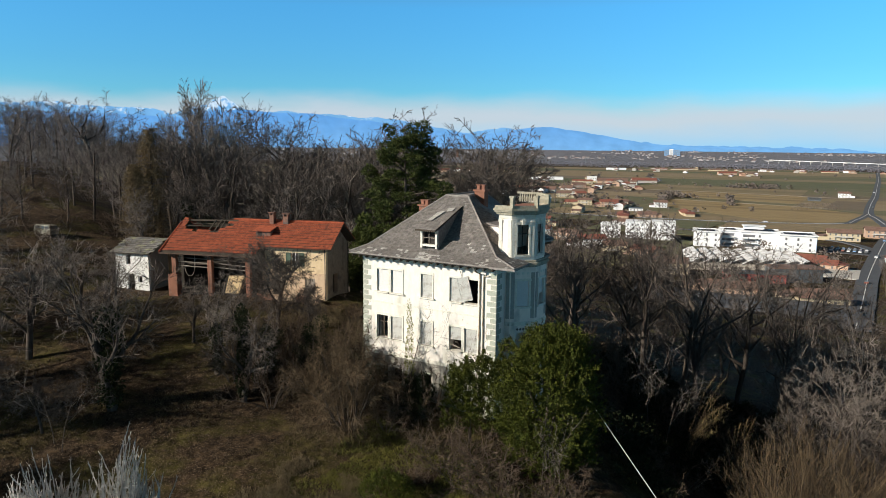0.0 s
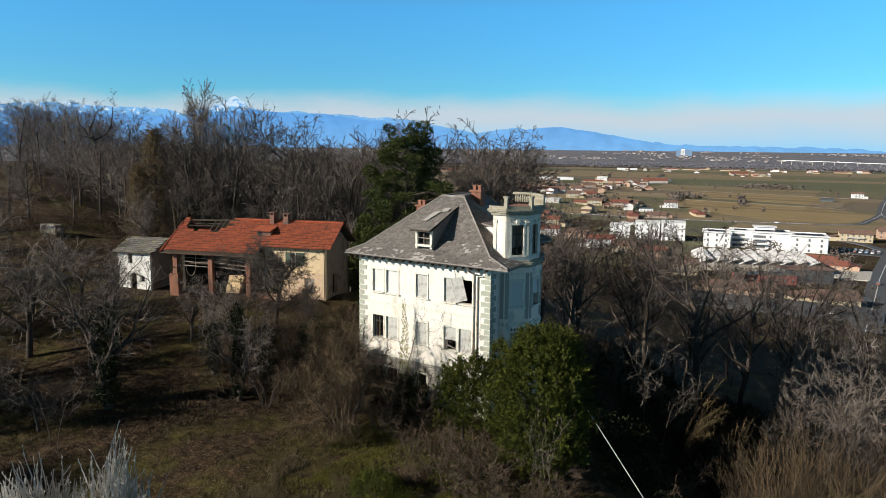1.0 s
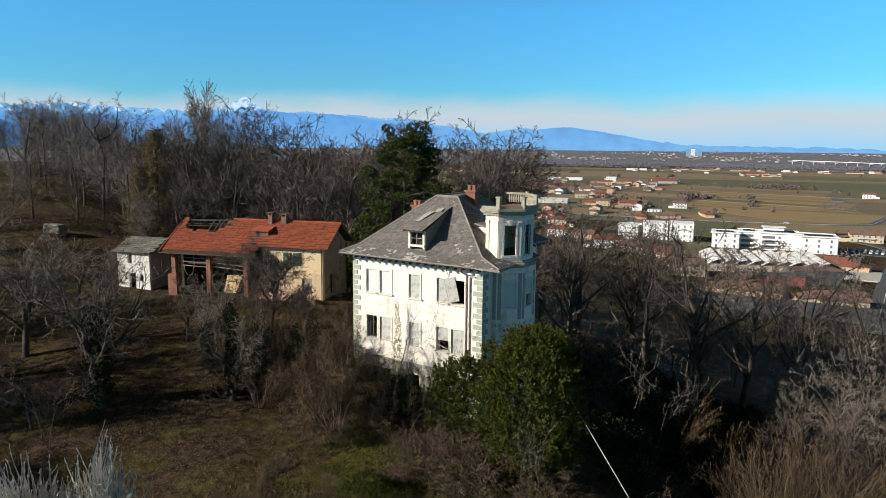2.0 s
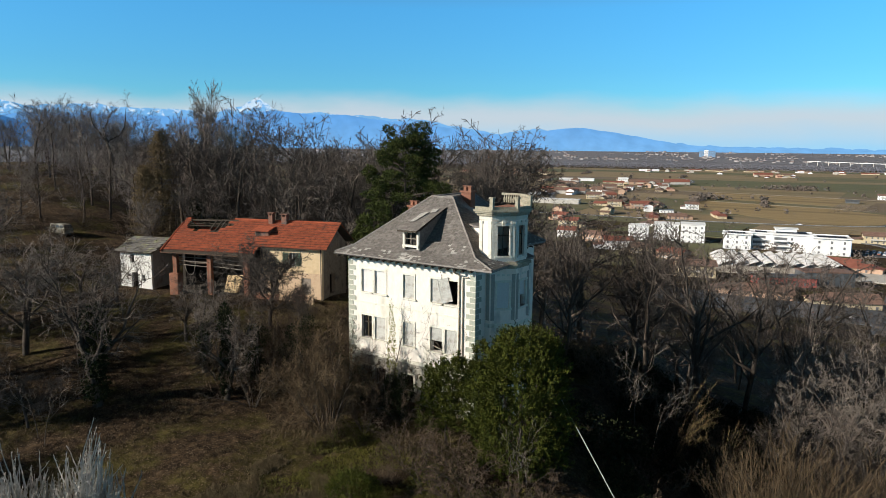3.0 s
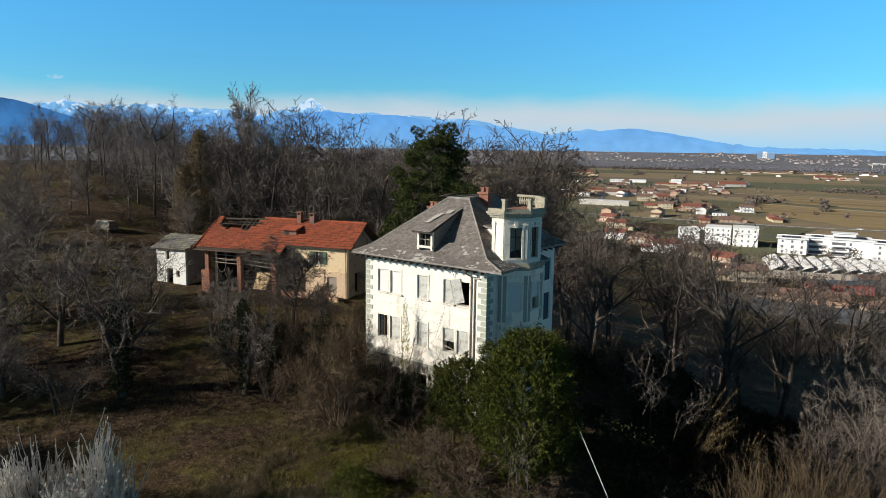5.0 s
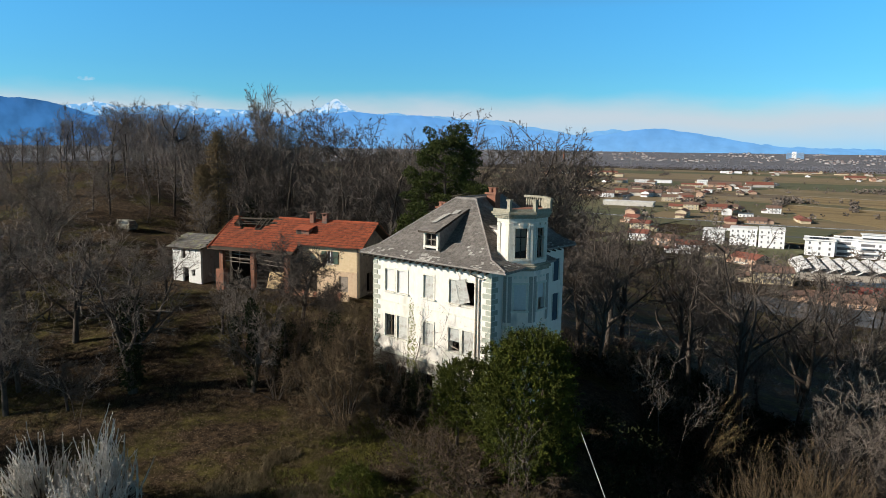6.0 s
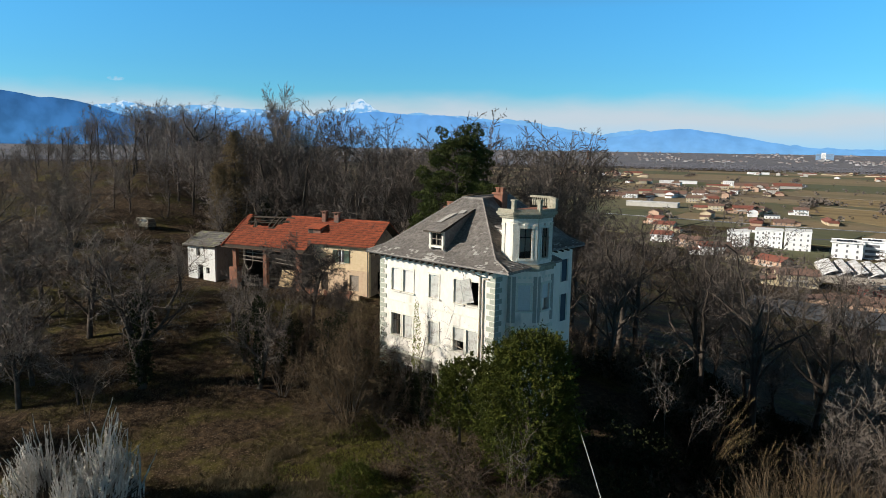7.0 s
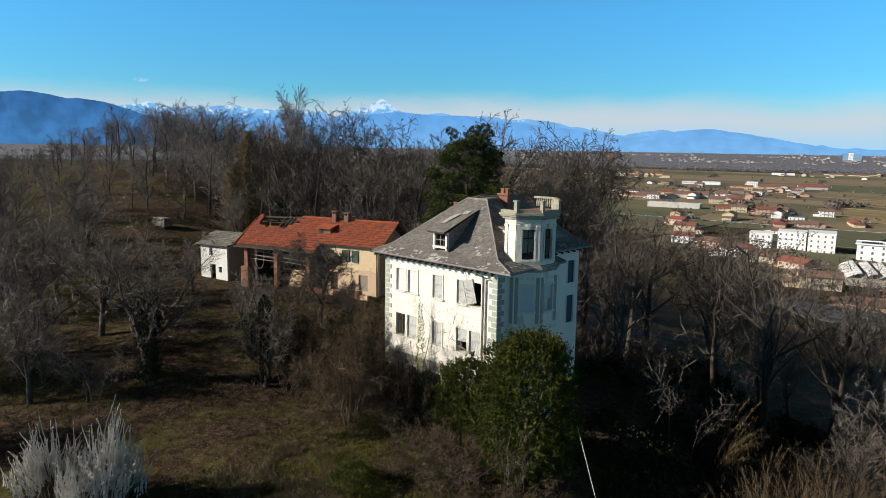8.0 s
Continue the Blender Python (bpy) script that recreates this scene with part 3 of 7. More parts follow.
FIELD_TURN = radians(8)
for row in range(22):
    y0 = 500 + row * 48 + row * row * 2.6 + 10 * math.sin(row * 2.3)
    y1 = 500 + (row + 1) * 48 + (row + 1) ** 2 * 2.6 + 10 * math.sin((row + 1) * 2.3) - 1
    x = -1500.0
    while x < 900:
        w = rng.uniform(260, 760)
        x0, x1 = x + 0.4, x + w - 0.4
        x += w
        pts = []
        for px, py in ((x0, y0), (x1, y0), (x1, y1), (x0, y1)):
            qx, qy = px * math.cos(FIELD_TURN) - py * math.sin(FIELD_TURN), px * math.sin(FIELD_TURN) + py * math.cos(FIELD_TURN)
            pts.append((qx, qy, 0))
        if any(height(px, py) > PLAIN + 1.2 for px, py, _ in pts) or any(py < 470 for _, py, _ in pts):
            continue
        z = PLAIN + 0.28
        m = FIELDS[rng.choice((0, 0, 1, 2, 3, 3, 4, 1))]
        tagged(new("field", Shape().slab([(px, py, z) for px, py, _ in pts], 1.0).mesh("field", m)),
               {0: "straw-coloured harvested field", 1: "green winter field", 2: "brown ploughed field", 3: "olive meadow strip", 4: "tan stubble field"}[FIELDS.index(m)], "field", "fields of the plain", kind="structure")


M_STUBBLE = mat("field_stubble", (0.215, 0.150, 0.068), (0.335, 0.245, 0.118), 0.9, 0.95, 0.0, (0.18, 0.13, 0.060), 0.05, stretch=(0.05, 0.9, 1))
M_TRACK = mat("pale_track", (0.20, 0.165, 0.12), (0.29, 0.245, 0.18), 0.3, 0.95, 0.0)
for pts, m, lab in (([(-176, 722), (-120, 672), (-35, 603), (2, 668), (12, 745), (-30, 782), (-62, 806), (-200, 832)], M_STUBBLE, "tan stubble field with straw rows"),
                    ([(-228, 735), (-182, 728), (-206, 835), (-262, 850)], FIELDS[1], "green winter field"),
                    ([(-205, 845), (-62, 815), (-50, 842), (-208, 880)], FIELDS[3], "olive meadow strip"),
                    ([(-30, 800), (10, 770), (11, 930), (-25, 940)], FIELDS[2], "brown ploughed field"),
                    ([(-215, 890), (-60, 850), (-58, 985), (-225, 1010)], M_STUBBLE, "tan stubble field with straw rows"),
                    ([(-300, 1020), (-70, 1000), (-75, 1150), (-310, 1180)], FIELDS[0], "straw-coloured harvested field")):
    tagged(new("field", Shape().slab([(x, y, PLAIN + 0.36) for x, y in pts], 1.0).mesh("field", m)), lab, "field", "fields of the plain", kind="structure")
for nm, line in (("road_track", [(-205, 838), (-140, 822), (-62, 811), (-20, 795)]), ("road_track_far", [(-310, 1012), (-200, 1014), (-60, 994), (10, 985)])):
    tagged(new(nm, strip(smooth(line), 3.5, 0.5).mesh(nm, M_TRACK)), "pale farm track between fields", "track", kind="structure")
tagged(new("road_lane_flats", strip(smooth([(27, 441), (17, 476), (-6, 508), (-60, 522), (-130, 500)]), 6, 0.5).mesh("lane", M_ASPHALT)), "grey asphalt lane round the flats", "road", kind="structure")


UPWARD = Vector((0, 0, 1))


def far_woods(name, label, spots, material, blades=4):
    s = Shape()
    for x, y, h in spots:
        z = height(x, y) - 0.5
        for q in range(blades):
            c, w = Vector((x + rng.gauss(0, 0.26) * h, y + rng.gauss(0, 0.26) * h, z + h * rng.uniform(0.12, 0.95))), h * rng.uniform(0.16, 0.36) * (1.0 if blades < 30 else 0.4)
            a, up = rng.uniform(0, 6.283), rng.uniform(0.5, 1.2)
            e = Vector((math.cos(a), math.sin(a), 0)) * w
            s.face(c - e, c + e * rng.uniform(0.4, 1), c + UPWARD * w * up + e * rng.uniform(-0.4, 0.4), c - e * 0.7 + UPWARD * w * 0.6 * up)
    return tagged(new(name, s.mesh(name, material)), label, "far trees", kind="stuff")


def polar(az0, az1, r0, r1):
    a, r = radians(rng.uniform(az0, az1)), math.sqrt(rng.uniform(r0 * r0, r1 * r1))
    return -math.sin(a) * r, math.cos(a) * r


far_woods("far_woods", "winter woods along the far river, haze in their colour", [(*polar(-6, 80, 2150, 2650), rng.uniform(4, 7.5)) for _ in range(8000)] + [(*polar(-6, 80, 2800, 4600), rng.uniform(4, 8)) for _ in range(4200)], M_FARWOOD_HAZE)
far_woods("hedgerows", "bare hedges and thickets between the fields", [(*polar(-3, 60, 620, 2100), rng.uniform(2.5, 6)) for _ in range(110)], M_HEDGE, 22)
hedges = []
for _ in range(14):
    x, y = polar(2, 55, 700, 2000)
    a = rng.choice((FIELD_TURN, FIELD_TURN + 1.5708)) + rng.uniform(-0.1, 0.1)
    for i in range(rng.randint(15, 45)):
        hedges.append((x + math.cos(a) * i * 4 + rng.uniform(-2, 2), y + math.sin(a) * i * 4 + rng.uniform(-2, 2), rng.uniform(3, 8)))
for cx, cy, n, w in ((-201, 864, 40, 14), (-150, 1160, 70, 22), (-260, 760, 30, 16), (-440, 1000, 50, 30), (-560, 900, 60, 40)):
    hedges += [(cx + rng.gauss(0, w), cy + rng.gauss(0, w * 0.5), rng.uniform(4, 8)) for _ in range(n)]
far_woods("hedge_rows_lined", "rows of bare hedge trees beside fields", hedges, M_HEDGE, 12)
vines = []
for r in range(7):
    vines += [(-55 + i * 2.1 - r * 1.0, 756 + i * 1.6 + r * 16, rng.uniform(1.8, 2.6)) for i in range(20)]
far_woods("vine_rows", "dark bare orchard rows beside a shed", vines, M_HEDGE, 6)
hedges = [(rng.uniform(-190, 10), rng.uniform(290, 420), rng.uniform(4, 8)) for _ in range(110)]
far_woods("garden_trees", "bare garden trees among the houses", [p for p in hedges if not (-72 < p[0] < 2 and 325 < p[1] < 385)], M_HEDGE, 90)


# ---- buildings on the plain ----
def windows(house, x0, x1, y, z0, floors, step, face=-1, wide=0.95, tall=1.3, storey=3.0):
    n = max(1, int((x1 - x0) / step))
    me = Shape().box(-wide / 2, wide / 2, -0.04, 0.04, 0, tall).mesh("window", M_WINDOW)
    for f in range(floors):
        for i in range(n):
            x = x0 + (i + 0.5) * (x1 - x0) / n
            part("window", me, None, house, "", pose(x, y, z0 + 0.9 + f * storey))


def far_house(x, y, rz, w, d, floors, wall, roof, label, flat=False, win=True, storey=3.0, name="house", group=""):
    h = floors * storey + 0.3
    o = thing(name, label, "house" if name == "house" else name.replace("_", " "), pose(x, y, height(x, y) - 0.3, 0, 0, rz), group)
    part("wall", Shape().box(-w / 2, w / 2, -d / 2, d / 2, 0, h), wall, o)
    if flat:
        part("roof", Shape().box(-w / 2 - 0.3, w / 2 + 0.3, -d / 2 - 0.3, d / 2 + 0.3, h, h + 0.5), roof, o)
    else:
        e, r, t = 0.7, d * 0.2, 0.25
        s = Shape()
        s.slab([(-w / 2 - e, -d / 2 - e, h - 0.2), (w / 2 + e, -d / 2 - e, h - 0.2), (w / 2 + e, 0, h + r), (-w / 2 - e, 0, h + r)], t)
        s.slab([(w / 2 + e, d / 2 + e, h - 0.2), (-w / 2 - e, d / 2 + e, h - 0.2), (-w / 2 - e, 0, h + r), (w / 2 + e, 0, h + r)], t)
        part("roof", s, roof, o)
        part("gable", Shape().hexa([(-w / 2, -d / 2, h), (w / 2, -d / 2, h), (w / 2, d / 2, h), (-w / 2, d / 2, h), (-w / 2, -0.1, h + r - 0.3), (w / 2, -0.1, h + r - 0.3), (w / 2, 0.1, h + r - 0.3), (-w / 2, 0.1, h + r - 0.3)]), wall, o)
        if name == "house":
            k = 1 if int(abs(x) + abs(y)) % 2 else -1
            wx, wd = k * (w / 2 + w * 0.17), d * 0.8
            part("wing_wall", Shape().box(wx - w * 0.17, wx + w * 0.17, -d / 2 + 0.8, -d / 2 + 0.8 + wd, 0, storey), wall, o)
            part("wing_roof", Shape().slab([(wx - w * 0.17 - 0.5 * (k < 0), -d / 2 + 0.2, storey + (0.1 if k < 0 else 1.3)), (wx + w * 0.17 + 0.5 * (k > 0), -d / 2 + 0.2, storey + (1.3 if k < 0 else 0.1)), (wx + w * 0.17 + 0.5 * (k > 0), -d / 2 + 1.4 + wd, storey + (1.3 if k < 0 else 0.1)), (wx - w * 0.17 - 0.5 * (k < 0), -d / 2 + 1.4 + wd, storey + (0.1 if k < 0 else 1.3))], 0.25), roof, o)
            part("chimney", Shape().box(w * 0.2, w * 0.2 + 0.7, 0.4, 1.1, h, h + r + 0.9), M_BROWNROOF, o)
            if floors > 1:
                part("balcony", Shape().box(-w * 0.3, w * 0.25, -d / 2 - 1.2, -d / 2, storey, storey + 0.18).box(-w * 0.3, w * 0.25, -d / 2 - 1.2, -d / 2 - 1.1, storey + 0.18, storey + 1.0), M_CONCRETE, o)
    if win:
        windows(o, -w / 2, w / 2, -d / 2 - 0.03, 0.2, floors, 3.2, storey=storey)
    return o


def apartment(x, y, rz):
    """White flats in stepped blocks: flat roofs with deep white edges, solar panels, balconies in the recesses."""
    o = thing("apartment_building", "white rendered flats with balconies and dark solar roof panels", "apartment building", pose(x, y, height(x, y) - 0.3, 0, 0, rz))
    blocks = [(-38, -22, -4, 12, 9.6), (-22, -10, 4, 18, 10.2), (-10, 12, 0, 16, 10.4), (12, 32, -7, 10, 10.2)]
    me = Shape().box(-0.55, 0.55, -0.05, 0.05, 0, 1.5).mesh("window", M_WINDOW)
    panel = Shape().slab([(-0.8, -0.5, 0.35), (0.8, -0.5, 0.35), (0.8, 0.5, 0.75), (-0.8, 0.5, 0.75)], 0.06).mesh("solar_panel", M_SOLAR)
    for i, (x0, x1, y0, y1, h) in enumerate(blocks):
        part("wall", Shape().box(x0, x1, y0, y1, 0, h), M_WHITE, o)
        part("roof_slab", Shape().box(x0 - 0.9, x1 + 0.9, y0 - 0.9, y1 + 0.9, h, h + 0.3).box(x0 - 0.9, x1 + 0.9, y0 - 0.9, y0 - 0.6, h + 0.3, h + 0.75).box(x0 - 0.9, x1 + 0.9, y1 + 0.6, y1 + 0.9, h + 0.3, h + 0.75), M_WHITE, o)
        for r in range(3):
            for c in range(int((x1 - x0 - 4) / 1.75)):
                part("solar_panel", panel, None, o, "", pose(x0 + 3 + c * 1.75, y0 + 3.0 + r * 2.1 + (3 if i == 2 else 0), h + 0.3))
        for f in range(3):
            z = 0.9 + f * 3.2
            for c in range(3):
                if i in (0, 3) or c == 1:
                    part("window", me, None, o, "", pose(x0 + (c + 0.5) * (x1 - x0) / 3, y0 - 0.04, z))
            for c in range(2 if i == 3 else 0):
                part("window", me, None, o, "", pose(x1 + 0.28, y0 + (c + 0.7) * (y1 - y0) / 2.4, z, 0, 0, 90))
            for c in range(2 if i == 0 else 0):
                part("window", me, None, o, "", pose(x0 - 0.04, y0 + (c + 0.7) * (y1 - y0) / 2.4, z, 0, 0, 90))
            if i in (1, 2):
                part("balcony", Shape().box(x0 + 0.6, x0 + 9, y0 - 2.2, y0, z - 0.9, z - 0.65).box(x0 + 0.6, x0 + 9, y0 - 2.2, y0 - 2.1, z - 0.65, z + 0.1), M_WHITE, o)
                part("balcony_opening", Shape().box(x0 + 1.2, x0 + 8.4, y0 - 0.06, y0 - 0.01, z - 0.6, z + 1.5), M_WINDOW, o, "dark glazed balcony front")
    part("stair_head", Shape().box(-8, 4, 10, 17, 10.7, 13.2).box(-9, 5, 9, 18, 13.2, 13.5), M_WHITE, o)
    # blue sheet that paints shade on the flats' white end
    part("blue_wall", Shape().box(32.02, 32.25, -7, 10, 0, 10.1), M_BLUE, o, "white end wall with blue shade painted on")
    return o


apartment(-41, 432, 12)
far_house(-118, 436, 16, 16, 16, 4, M_WHITE, M_WHITE, "white flat-roofed block of flats", True, storey=2.9, name="apartment_building")
far_house(-101, 437, 16, 15, 18, 4, M_WHITE, M_WHITE, "white flat-roofed block of flats", True, storey=3.1, name="apartment_building")
far_house(-135, 430, 16, 13, 14, 3, M_WHITE, M_WHITE, "white stepped block of flats", True, storey=3.2, name="apartment_building")


def factory(x, y, rz):
    """A works shed with a row of curved north-light roofs."""
    o = thing("factory_shed", "works shed with a row of pale corrugated curved roof bays", "factory", pose(x, y, height(x, y) - 0.3, 0, 0, rz))
    part("wall", Shape().box(-28, 28, -20, 20, 0, 4.5), M_STUCCO_GREY, o)
    for i in range(9):
        s, x0 = Shape(), -28 + i * 6.2
        for j in range(6):
            a0, a1 = j / 6, (j + 1) / 6
            p = [(x0 + 6.1 * a, 4.4 + 2.9 * math.sin(1.3 * a + 0.1)) for a in (a0, a1)]
            s.slab([(p[0][0], -20.5, p[0][1]), (p[1][0], -20.5, p[1][1]), (p[1][0], 20.5, p[1][1]), (p[0][0], 20.5, p[0][1])], 0.25)
        r = part("roof_bay", s, M_FIBRE, o)
        for j in range(6):
            y0 = -18 + j * 6.3
            part("skylight", Shape().slab([(x0 + 0.9, y0, 5.62), (x0 + 4.4, y0, 6.98), (x0 + 4.4, y0 + 0.5, 6.98), (x0 + 0.9, y0 + 0.5, 5.62)], 0.1), M_CONCRETE, r)
    return o


factory(-37, 350, 20)
far_house(-9, 318, 30, 22, 11, 2, M_STEEL, M_BROWNROOF, "dark glazed works building with a low roof", True, storey=3.2, name="warehouse")
far_house(-24, 304, 24, 26, 8, 1, M_REDWALL, M_STEEL, "low red-walled workshop with a grey flat roof", True, storey=4.0, name="warehouse")
far_house(-8, 386, -8, 17, 10, 1, M_CREAM, M_REDROOF, "red-tiled low house with cream walls")
far_house(-1, 372, -4, 15, 9, 1, M_PINKH, M_REDROOF, "red-tiled house with salmon walls")
far_house(2, 512, 10, 20, 10, 2, M_CREAM, M_BROWNROOF, "ochre two-storey house beside the road")
far_house(24, 545, 10, 20, 10, 2, M_PINKH, M_BROWNROOF, "orange two-storey house beside the road")
far_house(-175, 705, 20, 13, 10, 2, M_WHITE, M_BROWNROOF, "white house with a shallow roof among fields")
far_house(-21, 1012, 5, 14, 10, 2, M_WHITE, M_BROWNROOF, "white farmhouse among fields")
far_house(-48, 917, 5, 14, 8, 1, M_STEEL, M_STEEL, "grey shed beside an orchard", win=False, name="farm_shed")
VILLAGE = "village on the plain"
for x, y, w, d, fl, wm, rm in ((-422, 801, 30, 14, 1, M_PINKH, M_BROWNROOF), (-397, 785, 14, 10, 2, M_WHITE, M_BROWNROOF), (-412, 851, 16, 11, 2, M_CREAM, M_REDROOF), (-313, 776, 16, 11, 2, M_CREAM, M_BROWNROOF), (-296, 790, 12, 10, 2, M_PINKH, M_REDROOF),
                               (-372, 979, 20, 12, 2, M_PINKH, M_BROWNROOF), (-416, 1155, 16, 10, 3, M_WHITE, M_WHITE), (-556, 1128, 13, 10, 2, M_CREAM, M_BROWNROOF), (-849, 1433, 18, 11, 2, M_WHITE, M_REDROOF), (-221, 677, 18, 10, 2, M_PINKH, M_REDROOF)):
    far_house(x, y, 15 + (x * 7 + y) % 20, w, d, fl, wm, rm, "village house with a tiled roof on the plain", group=VILLAGE)
for x, y, w, d, wm, rm, flat in ((-375, 847, 40, 18, M_CONCRETE, M_BROWNROOF, False), (-318, 681, 54, 14, M_CONCRETE, M_FIBRE, True), (-378, 1153, 50, 20, M_PINKH, M_BROWNROOF, False), (-340, 1208, 42, 20, M_CONCRETE, M_REDROOF, False), (-522, 1150, 24, 12, M_WHITE, M_FIBRE, False),
                                 (-506, 1204, 30, 16, M_WHITE, M_WHITE, True), (-874, 1386, 44, 16, M_PINKH, M_REDROOF, False), (-773, 1507, 42, 16, M_CREAM, M_REDROOF, False), (-607, 1862, 52, 16, M_WHITE, M_WHITE, True), (-294, 1717, 40, 16, M_PINKH, M_REDROOF, False)):
    far_house(x, y, 12 + (x + y) % 15, w, d, 1, wm, rm, "long low farm building on the plain", flat, False, 5.0, "warehouse", VILLAGE)
far_house(-183, 646, 20, 13, 10, 1, M_WHITE, M_STEEL, "white house with a dark flat roof", True)
WALLS, ROOFS = (M_WHITE, M_CREAM, M_CONCRETE, M_PINKH, M_CREAM), (M_REDROOF, M_BROWNROOF, M_BROWNROOF)
for cx, cy, sx, sy, n, far in ((-395, 830, 45, 28, 13, 0), (-370, 985, 40, 45, 10, 0), (-470, 1120, 60, 40, 9, 0), (-345, 1130, 30, 35, 6, 0), (-225, 690, 22, 14, 5, 0), (-205, 600, 45, 22, 6, 0),
                               (-735, 1425, 60, 25, 8, 1), (-560, 1800, 80, 30, 7, 1), (-255, 1680, 40, 25, 6, 1), (-430, 2020, 90, 40, 14, 1), (-150, 2080, 90, 40, 12, 1), (-900, 1560, 60, 30, 6, 1)):
    for i in range(n):
        x, y = rng.gauss(cx, sx), rng.gauss(cy, sy)
        long = rng.random() < 0.25
        far_house(x, y, rng.choice((12, 102)) + rng.uniform(-10, 10), rng.uniform(20, 34) if long else rng.uniform(10, 17), rng.uniform(8, 12), 1 if long else rng.choice((1, 2, 2)), rng.choice(WALLS), rng.choice(ROOFS),
                  "far house on the plain" if far else "village house with a tiled roof on the plain", win=not far, group="far houses" if far else VILLAGE)
far_woods("village_trees", "bare garden trees between the village houses", [(rng.gauss(-390, 70), rng.gauss(930, 150), rng.uniform(3, 6)) for _ in range(130)] + [(rng.gauss(-210, 40), rng.gauss(640, 50), rng.uniform(3, 6)) for _ in range(40)], M_HEDGE, 14)
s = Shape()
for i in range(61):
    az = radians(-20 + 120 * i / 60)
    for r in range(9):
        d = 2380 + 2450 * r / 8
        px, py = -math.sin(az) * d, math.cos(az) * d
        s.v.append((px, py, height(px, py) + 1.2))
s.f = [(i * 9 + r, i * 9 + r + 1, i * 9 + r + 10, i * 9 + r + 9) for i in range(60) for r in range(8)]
tagged(new("ground_far_plain", s.mesh("far_plain", M_FARPLAIN_HAZE)), "far meadows of the plain, haze in their colour", "ground", kind="structure")
town = Shape()
townroof = Shape()
for i in range(2600):
    x, y = polar(-6, 78, 2850, 4550)
    if noise.noise((x * 0.0022, y * 0.0022, 4.0)) + 0.5 * noise.noise((x * 0.008, y * 0.008, 1.0)) < 0.14:
        continue
    w, d, h = rng.uniform(5, 13), rng.uniform(5, 8), rng.choice((3, 3.5, 4, 5, 7))
    z = height(x, y)
    town.box(x - w / 2, x + w / 2, y - d / 2, y + d / 2, z, z + h)
    townroof.hexa([(x - w / 2 - 1, y - d / 2 - 1, z + h), (x + w / 2 + 1, y - d / 2 - 1, z + h), (x + w / 2 + 1, y + d / 2 + 1, z + h), (x - w / 2 - 1, y + d / 2 + 1, z + h), (x - w / 2, y - 1, z + h + 1.8), (x + w / 2, y - 1, z + h + 1.8), (x + w / 2, y + 1, z + h + 1.8), (x - w / 2, y + 1, z + h + 1.8)])
# town walls and roofs are greyed in place of distance haze
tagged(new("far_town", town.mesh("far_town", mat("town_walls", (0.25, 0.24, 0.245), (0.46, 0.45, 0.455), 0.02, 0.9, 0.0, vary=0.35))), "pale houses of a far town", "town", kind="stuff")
tagged(new("far_town_roofs", townroof.mesh("far_town_roofs", mat("town_roofs", (0.16, 0.125, 0.125), (0.22, 0.165, 0.155), 0.02, 0.9, 0.0, vary=0.3))), "red-brown roofs of a far town, greyed by painted haze", "town", kind="stuff")


def hospital(x, y):
    o = thing("hospital_tower", "tall blue and white slab block in the far town", "building", pose(x, y, height(x, y), 0, 0, 12))
    for x0, x1, h, m in ((-36, -14, 30, M_BLUE), (-14, 4, 34, M_WHITE), (4, 36, 31, M_BLUE)):
        b = part("block", Shape().box(x0, x1, -8, 8, 0, h), m, o)
        for f in range(9):
            part("window_band", Shape().box(x0 + 1, x1 - 1, -8.25, -8, 1.5 + f * 3.3, 2.6 + f * 3.3), M_WINDOW, b)
    return o


hospital(-862, 3455)
viaduct = thing("viaduct", "long pale concrete viaduct on slender piers", "viaduct")
va, vb = Vector((-334, 2695)), Vector((130, 2610))
zs = (-21.0, -29.0)
for i in range(14):
    p, q = va.lerp(vb, i / 14), va.lerp(vb, (i + 1) / 14)
    z0, z1 = zs[0] + (zs[1] - zs[0]) * i / 14, zs[0] + (zs[1] - zs[0]) * (i + 1) / 14
    part("deck", Shape().hexa([(p.x, p.y - 5, z0 - 1.6), (q.x, q.y - 5, z1 - 1.6), (q.x, q.y + 5, z1 - 1.6), (p.x, p.y + 5, z0 - 1.6), (p.x, p.y - 5, z0), (q.x, q.y - 5, z1), (q.x, q.y + 5, z1), (p.x, p.y + 5, z0)]), M_WHITE, viaduct)
    part("pier", Shape().box(p.x - 0.8, p.x + 0.8, p.y - 3, p.y + 3, height(p.x, p.y) - 1, z0 - 2.2), M_CONCRETE, viaduct)
bell = thing("bell_tower", "slim brick bell tower of the far town", "bell tower", pose(-1540, 2580, height(-1540, 2580)))
part("shaft", Shape().box(-3, 3, -3, 3, 0, 30), M_BRICK, bell)
part("spire", Shape().hexa([(-3.4, -3.4, 30), (3.4, -3.4, 30), (3.4, 3.4, 30), (-3.4, 3.4, 30), (-0.2, -0.2, 40), (0.2, -0.2, 40), (0.2, 0.2, 40), (-0.2, 0.2, 40)]), M_BROWNROOF, bell)
